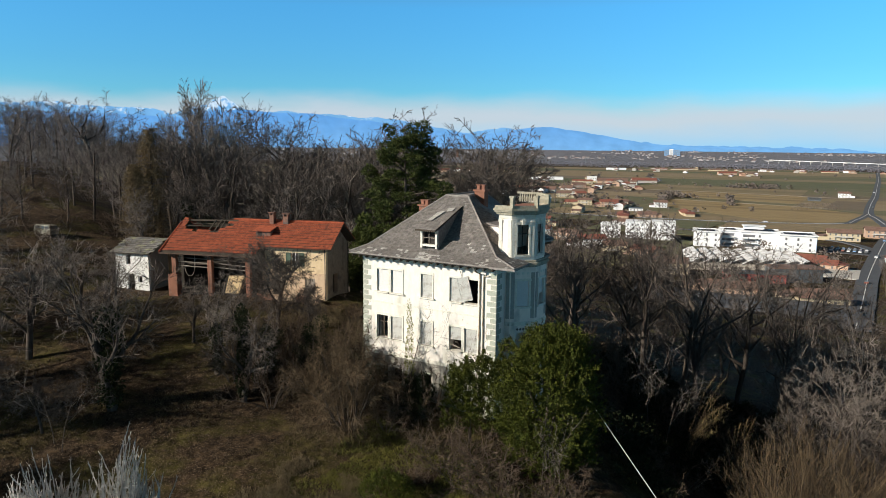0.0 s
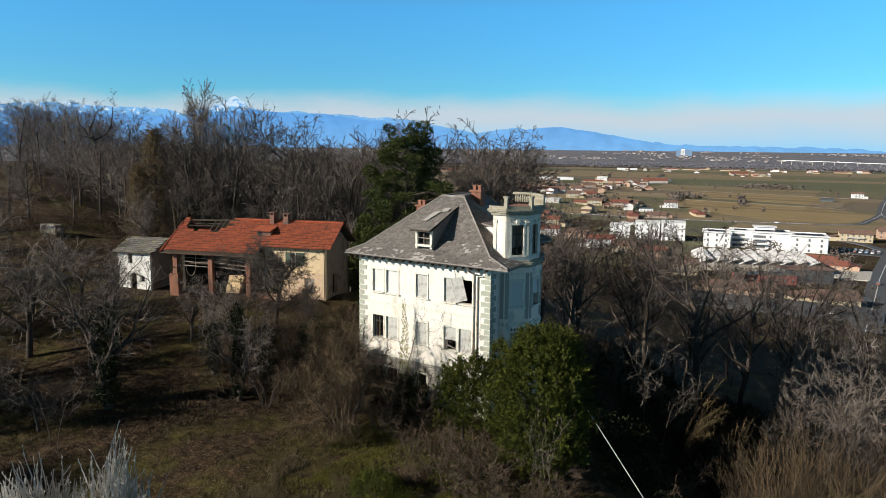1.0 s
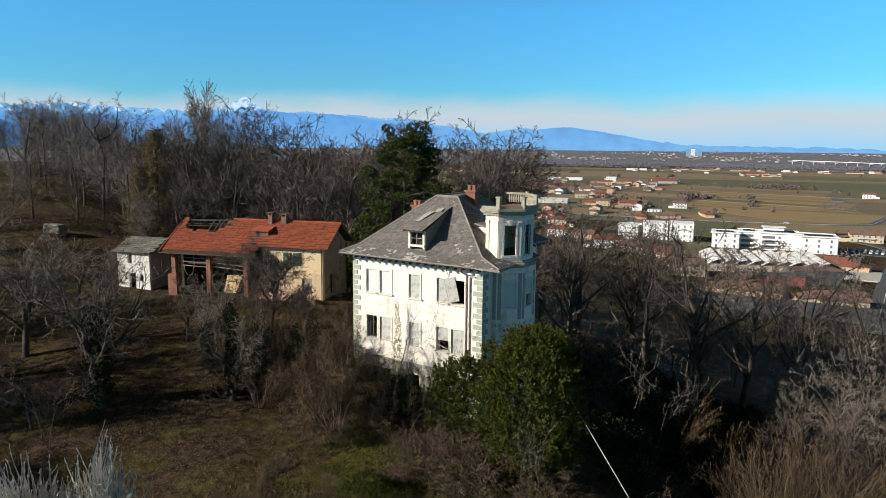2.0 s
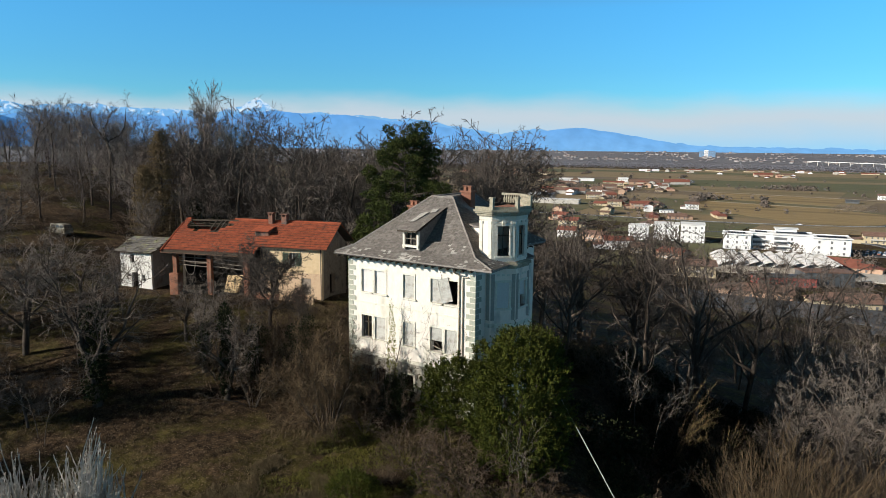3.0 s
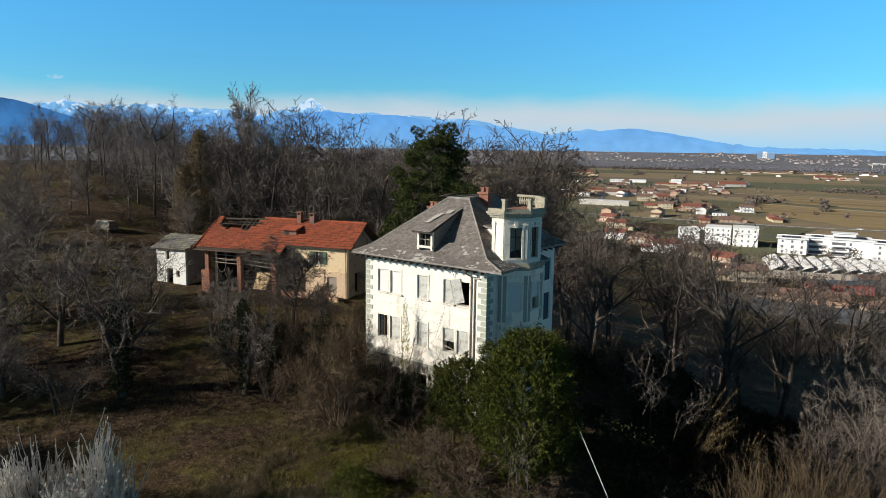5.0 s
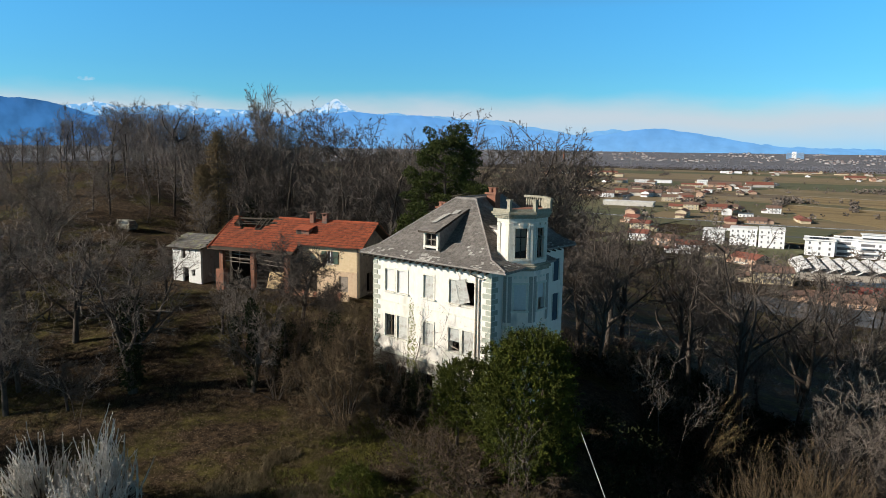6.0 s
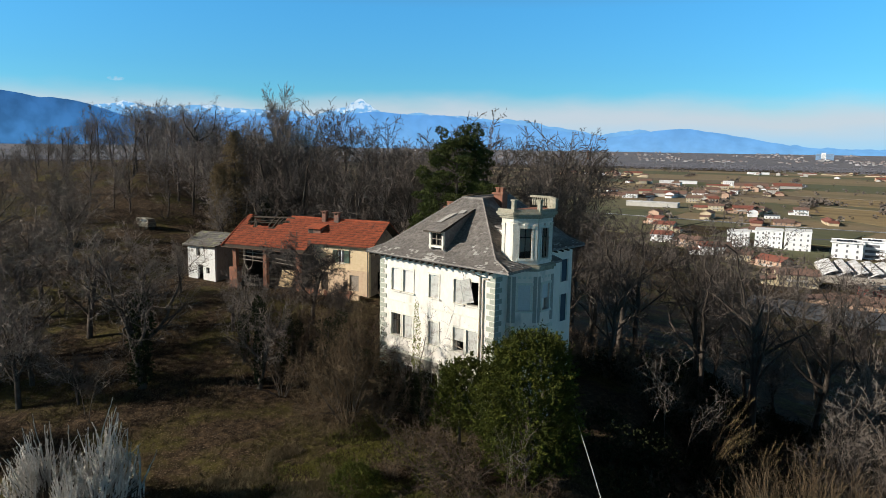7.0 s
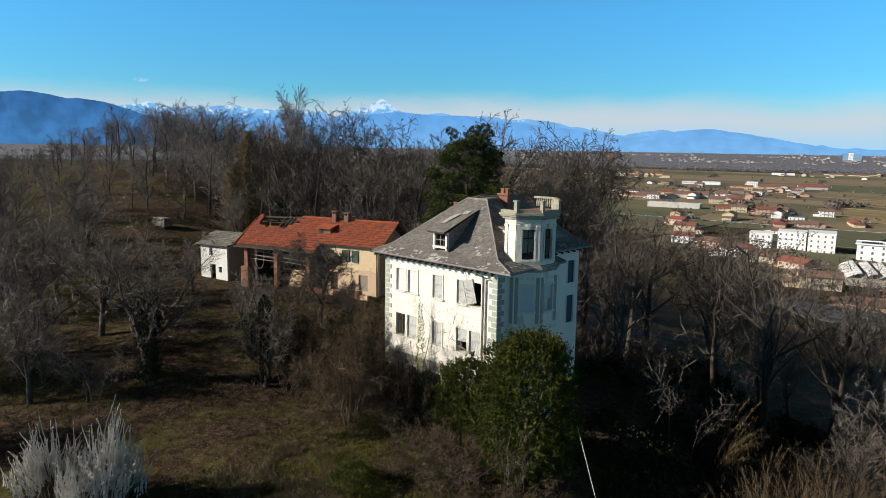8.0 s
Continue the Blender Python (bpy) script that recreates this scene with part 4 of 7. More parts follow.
for px, py in ((-880, 2350), (-1100, 2300), (-500, 2450), (-250, 2380), (-1400, 2250)):
    o = thing("pylon", "thin steel power pylon on the plain", "pylon", pose(px, py, height(px, py)), "pylons")
    for dx, dy in ((-2, -2), (2, -2), (2, 2), (-2, 2)):
        part("leg", Shape().tube((dx, dy, 0), (dx * 0.15, dy * 0.15, 26), 0.35, 0.25, 4), M_STEEL, o)
    for z in (18, 22, 25):
        part("arm", Shape().tube((-5, 0, z), (5, 0, z), 0.3, 0.3, 4), M_STEEL, o)


def car(x, y, rz, paint, label):
    """A small parked car."""
    o = thing("car", label, "car", pose(x, y, height(x, y) + 0.5, 0, 0, rz), "parked cars")
    part("body", Shape().hexa([(-2.1, -0.85, 0.25), (2.1, -0.85, 0.25), (2.1, 0.85, 0.25), (-2.1, 0.85, 0.25), (-2.15, -0.82, 0.85), (2.0, -0.82, 0.75), (2.0, 0.82, 0.75), (-2.15, 0.82, 0.85)]), paint, o)
    part("cabin", Shape().hexa([(-1.8, -0.8, 0.82), (1.0, -0.8, 0.78), (1.0, 0.8, 0.78), (-1.8, 0.8, 0.82), (-1.3, -0.65, 1.42), (0.3, -0.65, 1.45), (0.3, 0.65, 1.45), (-1.3, 0.65, 1.42)]), M_WINDOW, o)
    for wx in (-1.3, 1.3):
        for wy in (-0.8, 0.8):
            part("wheel", Shape().tube((wx, wy - 0.1, 0.3), (wx, wy + 0.1, 0.3), 0.31, 0.31, 10, True), M_STEEL, o)


PAINTS = [(M_WHITE, "white parked car on asphalt"), (M_STEEL, "dark grey parked car on asphalt"), (M_REDROOF, "red parked car on asphalt"), (M_FIBRE, "silver parked car on asphalt"), (M_BLUE, "blue parked car on asphalt")]
for i in range(14):
    m, l = PAINTS[i % 5]
    car(-1 + (i % 7) * 3.1, 448 + (i // 7) * 9, 86 + rng.uniform(-3, 3), m, l)
for i, (x, y, rz) in enumerate(((23, 430, 88), (20.5, 330, 90), (26.5, 520, 85), (14, 840, 90), (10, 1150, 90), (-60, 606, 10))):
    m, l = PAINTS[(i * 2) % 5]
    car(x, y, rz, m, l.replace("parked car on asphalt", "car on the road"))
tagged(new("road_lane", strip(smooth([(-60, 232), (-30, 236), (0, 240), (21, 243)]), 26, 0.5).mesh("lane", M_ASPHALT)), "grey asphalt yard at the foot of the hill", "yard", kind="structure")
far_house(6, 262, 25, 18, 12, 1, M_CREAM, M_BROWNROOF, "low house with a wide tan roof at the hill's foot", storey=3.6)
far_house(-26, 262, 12, 24, 11, 1, M_PINKH, M_BROWNROOF, "low tiled workshop at the hill's foot", storey=3.4)
for i, (x, y) in enumerate(((-34, 238), (-28, 239), (-20, 236), (-11, 241), (-4, 236), (3, 242), (9, 238))):
    m, l = PAINTS[(i * 3) % 5]
    car(x, y, 80 + 20 * (i % 3), m, l)
tagged(new("road_yard", Shape().slab([(-12, 340, PLAIN + 1.3), (17, 340, PLAIN + 1.3), (17, 372, PLAIN + 1.0), (-2, 372, PLAIN + 1.0)], 2.0).mesh("yard", M_CONCRETE)), "pale paved yard beside the road", "yard", kind="structure")
tagged(new("road_parking", Shape().slab([(-4, 440, PLAIN + 0.5), (20, 440, PLAIN + 0.5), (20, 466, PLAIN + 0.5), (-4, 466, PLAIN + 0.5)], 2.0).mesh("parking", M_ASPHALT)), "asphalt car park", "car park", kind="structure")
for i, (x0, x1, y0, y1, k) in enumerate(((-130, -78, 380, 430, 1), (-75, -14, 385, 415, 3), (-200, -140, 380, 436, 1), (-120, -62, 300, 372, 3), (-170, -90, 470, 560, 1), (-86, -20, 470, 585, 0), (28, 90, 300, 460, 3), (40, 120, 470, 640, 1), (-330, -210, 430, 555, 3), (-6, 12, 560, 625, 1))):
    z = max(height(px, py) for px in (x0, x1) for py in (y0, y1)) + 0.25
    tagged(new("field", Shape().slab([(x0, y0, z), (x1, y0 + 6, z), (x1, y1 + 8, z), (x0, y1, z)], 4.0).mesh("field", FIELDS[k])), "mown winter meadow near the houses", "field", "fields of the plain", kind="structure")
for i, (x, y, rz, fl, wm, rm, lab) in enumerate(((-105, 350, 10, 2, M_CREAM, M_BROWNROOF, "cream house with a brown tiled roof"), (-84, 340, -20, 2, M_PINKH, M_REDROOF, "salmon house with a red roof"), (-128, 372, 30, 2, M_WHITE, M_REDROOF, "white house with a red roof"),
        (-72, 318, 5, 1, M_CREAM, M_BROWNROOF, "low ochre shed with a tiled roof"), (-150, 392, -10, 2, M_PINKH, M_BROWNROOF, "orange house among trees"), (-62, 300, 25, 2, M_CREAM, M_BROWNROOF, "ochre house among bare trees"),
        (-176, 405, 15, 2, M_WHITE, M_REDROOF, "white house beside a lane"), (-205, 470, 12, 2, M_CREAM, M_REDROOF, "cream house beside a lane"), (-150, 520, 12, 1, M_WHITE, M_BROWNROOF, "low white house in a garden"), (-230, 510, -8, 2, M_PINKH, M_REDROOF, "salmon house in a garden"), (40, 420, 5, 2, M_WHITE, M_REDROOF, "white house beyond the road"), (52, 500, 10, 2, M_CREAM, M_REDROOF, "cream house beyond the road"))):
    far_house(x, y, rz, 13 + (i % 3) * 2, 10, fl, wm, rm, lab)

# ---- the villa ----
BASE = -2.9
EAVE = 9.45
villa = thing("villa", "abandoned cream villa with slate hip roof and corner tower", "villa")
UPPER = [(-10.76, -9.65), (-9.35, -8.2), (-6.38, -5.3), (-3.68, -2.55), (-2.3, -1.15)]
FRONT_HOLES = [(a + 12.2, b + 12.2, 6.42, 8.3) for a, b in UPPER] + [(a + 12.2, b + 12.2, 2.5, 4.42) for a, b in UPPER] + [(a + 12.2, b + 12.2, -1.3, 0.1) for a, b in (UPPER[0], UPPER[1], UPPER[2], UPPER[3])]
part("front_wall", Shape().wall((-12.2, 0), (0.42, 0), BASE, EAVE, 0.5, FRONT_HOLES), M_PLASTER, villa)
part("east_wall", Shape().wall((0.42, 0.5), (0.42, 6.8), BASE, EAVE, 0.5), M_PLASTER_TOWER, villa)
REAR = [(4.6, 5.7, 6.2, 8.3), (7.6, 8.6, 6.2, 8.3), (4.6, 5.7, 2.4, 5.0), (7.6, 8.6, 2.4, 5.0)]
part("rear_east_wall", Shape().wall((-3.1, 6.8), (-3.1, 16.2), BASE, EAVE, 0.5, REAR), M_PLASTER_TOWER, villa)
part("rear_return_wall", Shape().wall((-0.08, 6.8), (-3.1, 6.8), BASE, EAVE, 0.5), M_PLASTER_TOWER, villa)
part("north_wall", Shape().wall((-3.6, 16.2), (-11.7, 16.2), BASE, EAVE, 0.5), M_PLASTER, villa)
part("west_wall", Shape().wall((-12.2, 16.2), (-12.2, 0.5), BASE, EAVE, 0.5), M_PLASTER, villa)
for z in (5.15, 1.2, 8.9):
    part("floor_slab", Shape().box(-11.7, -3.6, 0.5, 15.7, z - 0.25, z), M_ROOM_SHADE, villa)
part("partition_wall", Shape().box(-11.7, -0.5, 4.2, 4.4, BASE, 8.6), M_ROOM_SHADE, villa)


def louvres(w, h, n=14):
    s = Shape()
    t = 0.07
    s.box(0, t, -0.03, 0.03, 0, h).box(w - t, w, -0.03, 0.03, 0, h).box(t, w - t, -0.03, 0.03, 0, t).box(t, w - t, -0.03, 0.03, h - t, h)
    d, i0 = (h - 2 * t) / n, len(s.v)    # the slats, one folded sheet
    for i in range(n):
        for z, y in ((t + d * i, -0.028), (t + d * (i + 0.92), 0.014)):
            s.v += [(t - 0.02, y, z), (w - t + 0.02, y, z)]
    s.f += [(i0 + 2 * k, i0 + 2 * k + 1, i0 + 2 * k + 3, i0 + 2 * k + 2) for k in range(2 * n - 1)]
    return s


def blind(w, h, n=26):
    """A lowered roller blind: one sheet folded into narrow slats, with a bar at its foot."""
    s = Shape()
    for i in range(n):
        for z, y in ((h * i / n, -0.012), (h * (i + 0.85) / n, -0.004)):
            s.v += [(0, y, z), (w, y, z)]
    s.v += [(0, 0.012, h), (w, 0.012, h), (0, 0.012, 0), (w, 0.012, 0)]
    last = 4 * n
    s.f += [(2 * k, 2 * k + 1, 2 * k + 3, 2 * k + 2) for k in range(2 * n)] + [(last, last + 1, last + 3, last + 2), (last + 2, last + 3, 1, 0)]
    return s


def facade_window(x0, x1, z0, z1, kind, sill=True):
    """A window in the front wall: stone surround, sill and what closes it."""
    w, h = x1 - x0, z1 - z0
    f = part("window", Shape().box(x0 - 0.13, x0, -0.05, 0.02, z0, z1).box(x1, x1 + 0.13, -0.05, 0.02, z0, z1).box(x0 - 0.13, x1 + 0.13, -0.05, 0.02, z1, z1 + 0.14), M_TRIM, villa, "weathered stone window surround")
    if sill:
        part("sill", Shape().box(x0 - 0.22, x1 + 0.22, -0.17, 0.05, z0 - 0.1, z0 - 0.002), M_TRIM, f)
    if kind == "blind":
        part("blind", blind(w, h), M_BLIND, f, "closed white roller blind", pose(x0, 0.12, z0))
    elif kind == "louvre":
        part("shutter", louvres(w, h), M_SHUTTER, f, "closed grey louvred shutter", pose(x0, 0.10, z0))
    elif kind == "half":
        part("shutter", louvres(w, h * 0.55, 8), M_SHUTTER, f, "broken grey louvred shutter", pose(x0, 0.10, z0 + h * 0.45))
        part("loose_slat", Shape().box(0, w * 0.8, -0.02, 0.02, 0, 0.07), M_WOOD_GREY, f, "", pose(x0 + 0.1, 0.12, z0 + 0.4, 0, 14, 0))
    elif kind == "hanging":
        part("shutter", louvres(w * 0.93, h, 16), M_SHUTTER, f, "grey shutter hanging askew", pose(x0 - 0.26, -0.10, z0 + 0.06, 0, -15, 0))
    elif kind == "open":
        part("casement", Shape().box(x0 + 0.02, x0 + 0.09, 0.2, 0.25, z0, z1).box(x1 - 0.09, x1 - 0.02, 0.2, 0.25, z0, z1).box(x0 + w / 2 - 0.05, x0 + w / 2 + 0.05, 0.2, 0.25, z0, z1).box(x0 + 0.09, x1 - 0.09, 0.2, 0.25, z0 + h * 0.66, z0 + h * 0.7), M_WOOD_DARK, f, "dark rotten window frame without glass")


for (x0, x1), k in zip(UPPER, ("blind", "blind", "louvre", "louvre", "hanging")):
    facade_window(x0, x1, 6.42, 8.3, k)
for (x0, x1), k in zip(UPPER, ("open", "louvre", "louvre", "half", "louvre")):
    facade_window(x0, x1, 2.5, 4.42, k)
for x0, x1 in UPPER[:4]:
    facade_window(x0, x1, -1.3, 0.1, "open", False)
part("sill_course", Shape().box(-11.6, -0.4, -0.035, 0.02, 5.42, 5.58), M_TRIM, villa, "worn plaster string course")
# this coat also paints the shade over the lower storey
part("lower_wall_coat", Shape().wall((-12.21, -0.014), (0.43, -0.014), BASE, 1.05, 0.014, [h for h in FRONT_HOLES if h[3] < 1.0]), M_GRIME_SHADE, villa, "grimy grey render of the lower storey, tree shade painted in")
part("base_course", Shape().box(-12.22, 0.44, -0.05, 0.02, 1.05, 1.3), M_TRIM, villa)
part("frieze", Shape().box(-12.24, 0.46, -0.06, 0.02, 9.1, 9.42), M_TRIM, villa)

long_q = Shape().box(0, 0.82, -0.045, 0.02, 0, 0.36).mesh("quoin", M_QUOIN)
short_q = Shape().box(0, 0.5, -0.045, 0.02, 0, 0.36).mesh("quoin", M_QUOIN)
for i in range(27):
    z = -2.6 + i * 0.43
    w = 0.82 if i % 2 else 0.5
    part("quoin", long_q if i % 2 else short_q, None, villa, "", pose(-12.22, 0, z))
    part("quoin", long_q if i % 2 else short_q, None, villa, "", pose(0.45 - w, 0, z))
    part("quoin", short_q if i % 2 else long_q, None, villa, "", pose(0.42, -0.02, z, 0, 0, 90))

# roof: a hip over the front block, running back over the rear wing
RZ = 9.62
R1, R2, R3 = (-7.0, 4.75, 14.25), (-4.86, 4.75, 14.25), (-7.3, 11.6, 14.25)
HIP = [((-13.0, -0.85), (1.45, -0.85), R2, R1), ((1.45, -0.85), (1.45, 7.4), R2, R2), ((1.45, 7.4), (-2.3, 7.4), R2, R2),
       ((-2.3, 7.4), (-2.3, 17.0), R3, R2), ((-2.3, 17.0), (-13.0, 17.0), R3, R3), ((-13.0, 17.0), (-13.0, -0.85), R1, R3)]


def roof_plane(a, b, ridge_b, ridge_a, f):
    """A point row across a hip's slope at share f of the way up, flared at the foot."""
    lift = 0.62 * f / 0.2 * 0.2 if f < 0.2 else 0.124 + (f - 0.2) / 0.8 * 0.876
    sweep = 0.85 * max(0.0, 1.0 - f / 0.2) ** 1.3    # the corner by the tower runs out in a point
    pa = Vector((*a, RZ)).lerp(Vector(ridge_a), f) + Vector((sweep if a == (1.45, -0.85) else 0.0, 0, 0))
    pb = Vector((*b, RZ)).lerp(Vector(ridge_b), f) + Vector((sweep if b == (1.45, -0.85) else 0.0, 0, 0))
    pa.z = pb.z = RZ + (14.25 - RZ) * lift
    return pa, pb


deck = Shape()
slates = Shape()
pale = Shape()
rng = random.Random(5)
for si, (a, b, rb, ra) in enumerate(HIP):
    cuts = [0, 0.1, 0.2, 1.0]
    for f0, f1 in zip(cuts, cuts[1:]):
        p, q = roof_plane(a, b, rb, ra, f0)
        p2, q2 = roof_plane(a, b, rb, ra, f1)
        deck.slab([p, q, q2, p2] if (q2 - p2).length > 0.01 else [p, q, q2], 0.16)
    rows = 44
    for r in range(rows):
        f0, f1 = r / rows, min(1.0, (r + 1.25) / rows)
        p, q = roof_plane(a, b, rb, ra, f0)
        p2, q2 = roof_plane(a, b, rb, ra, f1)
        width = (q - p).length
        if width < 0.3:
            continue
        along = (q - p).normalized()
        up = ((p2 + q2) / 2 - (p + q) / 2)
        up -= along * up.dot(along)
        nrm = along.cross(up).normalized()
        n = max(1, int(width / 0.27))
        off = 0.5 if r % 2 else 0.0
        for c in range(-1, n + 1):
            u0, u1 = (c + off) * width / n + 0.012, (c + 1 + off) * width / n - 0.012
            u0, u1 = max(0.0, u0), min(width, u1)
            if u1 - u0 < 0.05 or rng.random() < 0.012:
                continue
            k0, k1 = rng.uniform(0.035, 0.06), rng.uniform(0.008, 0.016)
            s0, s1 = rng.uniform(-0.025, 0.02), rng.uniform(-0.02, 0.02)
            lim0, lim1 = (p2 - p).dot(along), width + (q2 - q).dot(along)
            A, B = p + along * u0, p + along * u1
            C = p + along * min(u1, max(lim1, u0)) + up
            D = p + along * max(u0, min(lim0, u1)) + up
            A, B, C, D = A + nrm * k0 + up * s0, B + nrm * k0 + up * s1, C + nrm * k1, D + nrm * k1
            patch = noise.noise((A.x * 0.55 + 3, A.y * 0.7, 2.2 + si)) + (0.42 if r < 7 else -0.05) * (0.5 + 0.5 * noise.noise((A.x * 0.9, 1.7, 0.3)))
            tgt = pale if (si == 0 and patch > 0.5 and rng.random() < 0.5) or (r < 6 and rng.random() < 0.14 + 0.34 * noise.noise((A.x * 0.8, A.y * 0.8, 9.0))) else slates
            i = len(tgt.v)
            tgt.v += [tuple(A), tuple(B), tuple(C), tuple(D), tuple(A - nrm * 0.03), tuple(B - nrm * 0.03)]
            tgt.f += [(i, i + 1, i + 2, i + 3), (i + 4, i + 5, i + 1, i)]
deck.slab([R1, R2, R3], 0.16)
roof = part("roof", deck, M_SLATE, villa, "grey slate hip roof with flared eaves")
tagged(part("slate", slates, M_SLATE, roof), "weathered grey slates in rows", kind="stuff")
tagged(part("pale_slate", pale, M_SLATE_PALE, roof), "pale patches of bare and slipped slates", kind="stuff")
for a, b in ((R1, R2), (R2, R3), (R1, R3)):
    part("ridge_capping", Shape().tube(Vector(a) + Vector((0, 0, 0.02)), Vector(b) + Vector((0, 0, 0.02)), 0.1, 0.1, 6), M_SLATE, roof)
for c0, r0 in (((-13.0, -0.85), R1), ((1.45, -0.85), R2), ((-2.3, 17.0), R3), ((-13.0, 17.0), R3)):
    p0, cap = Vector((*c0, RZ)), Shape()
    prev = p0 + Vector((0.85 if c0 == (1.45, -0.85) else 0.0, 0, 0))
    for f in (0.2, 1.0):
        q0 = p0.lerp(Vector(r0), f)
        q0.z = RZ + (14.25 - RZ) * (0.124 if f < 1 else 1.0)
        cap.tube(prev + Vector((0, 0, 0.03)), q0 + Vector((0, 0, 0.03)), 0.09, 0.09, 6)
        prev = q0
    part("hip_capping", cap, M_SLATE, roof)
raf = Shape().hexa([(-0.07, -0.86, -0.05), (0.07, -0.86, -0.05), (0.07, 0.06, 0.08), (-0.07, 0.06, 0.08), (-0.07, -0.86, 0.08), (0.07, -0.86, 0.08), (0.07, 0.06, 0.26), (-0.07, 0.06, 0.26)]).mesh("rafter", M_WOOD_DARK)
for i in range(20):
    part("rafter_tail", raf, None, roof, "", pose(-12.7 + i * 0.69, 0, 9.3))
for i in range(10):
    part("rafter_tail", raf, None, roof, "", pose(-3.1, 7.6 + i * 0.95, 9.3, 0, 0, 90))
gut = Shape()
for j in range(6):
    a0, a1 = math.pi * j / 6, math.pi * (j + 1) / 6
    y = [(-0.96 - 0.09 * math.cos(a), 9.56 - 0.09 * math.sin(a)) for a in (a0, a1)]
    gut.face((-13.05, *y[0]), (0.2, *y[0]), (0.2, *y[1]), (-13.05, *y[1]))
part("gutter", gut, M_PIPE, roof, "dark half-round zinc gutter")
pipe = Shape()
for pts in ([(-1.1, -0.95, 9.5), (-1.02, -0.75, 9.15), (-0.98, -0.09, 8.85), (-0.98, -0.09, -2.5)], [(-0.16, -0.1, 8.75), (-0.62, -0.09, 8.72), (-0.66, -0.09, 8.55), (-0.66, -0.09, -2.5)]):
    for a, b in zip(pts, pts[1:]):
        pipe.tube(a, b, 0.055, 0.055, 8)
part("downpipe", pipe, M_PIPE_PALE, villa, "rust-streaked pale rainwater pipes")
wire = Shape()
for a, b in zip([(-2.75, -0.3, 9.3), (-2.6, -0.07, 8.6), (-2.72, -0.07, 7.9)], [(-2.6, -0.07, 8.6), (-2.72, -0.07, 7.9), (-2.5, -0.12, 7.7)]):
    wire.tube(a, b, 0.02, 0.02, 5)
part("loose_cable", wire, M_PIPE, villa, "loose cable hanging on the wall")

# dormer on the front slope
dorm = part("dormer", Shape().box(-6.5, -6.32, 0.05, 0.25, 10.4, 11.85).box(-5.12, -4.94, 0.05, 0.25, 10.4, 11.85).box(-6.32, -5.12, 0.05, 0.25, 11.7, 11.85).box(-6.5, -4.94, 0.0, 0.3, 10.55, 10.72), M_TRIM, villa, "weathered white dormer front")
part("cheek", Shape().hexa([(-5.02, 0.25, 10.3), (-4.96, 0.25, 10.3), (-4.96, 2.2, 11.8), (-5.02, 2.2, 11.8), (-5.02, 0.25, 11.85), (-4.96, 0.25, 11.85), (-4.96, 3.6, 13.25), (-5.02, 3.6, 13.25)])
     .hexa([(-6.5, 0.25, 10.3), (-6.44, 0.25, 10.3), (-6.44, 2.2, 11.8), (-6.5, 2.2, 11.8), (-6.5, 0.25, 11.85), (-6.44, 0.25, 11.85), (-6.44, 3.6, 13.25), (-6.5, 3.6, 13.25)]), M_SLATE, dorm, "slate-hung dormer side")
dr = Shape()
for r in range(11):
    for c in range(5):
        x0, y0 = -6.75 + c * 0.386, -0.42 + r * 0.38
        z0 = 11.9 + (y0 + 0.42) * 0.385
        k0 = rng.uniform(0.03, 0.06)
        dr.hexa([(x0 + 0.01, y0, z0 - 0.02 + k0), (x0 + 0.376, y0, z0 - 0.02 + k0), (x0 + 0.376, y0 + 0.46, z0 + 0.16), (x0 + 0.01, y0 + 0.46, z0 + 0.16), (x0 + 0.01, y0, z0 + k0), (x0 + 0.376, y0, z0 + k0), (x0 + 0.376, y0 + 0.46, z0 + 0.18), (x0 + 0.01, y0 + 0.46, z0 + 0.18)])
part("dormer_roof", Shape().slab([(-6.72, -0.4, 11.9), (-4.84, -0.4, 11.9), (-4.84, 3.75, 13.5), (-6.72, 3.75, 13.5)], 0.12), M_WOOD_DARK, dorm)
tagged(part("dormer_slate", dr, M_SLATE, dorm), "grey slates on the dormer", kind="stuff")
part("dormer_patch", Shape().slab([(-6.4, 0.9, 12.52), (-6.0, 1.0, 12.56), (-5.7, 2.6, 13.2), (-6.3, 2.3, 13.07)], 0.03).slab([(-5.6, 2.5, 13.15), (-5.15, 2.7, 13.22), (-5.2, 3.2, 13.42), (-5.75, 3.1, 13.38)], 0.03), M_SLATE_PALE, dorm, "pale bare patch on the dormer roof")
part("dormer_window", Shape().box(-6.32, -6.26, 0.1, 0.15, 10.72, 11.7).box(-5.18, -5.12, 0.1, 0.15, 10.72, 11.7).box(-5.75, -5.69, 0.1, 0.15, 10.72, 11.7).box(-6.26, -5.18, 0.1, 0.15, 11.2, 11.25), M_WOOD_GREY, dorm, "unglazed dormer casement")
part("dormer_dark", Shape().box(-6.4, -5.04, 0.6, 0.64, 10.4, 11.8), M_ROOM_SHADE, dorm)


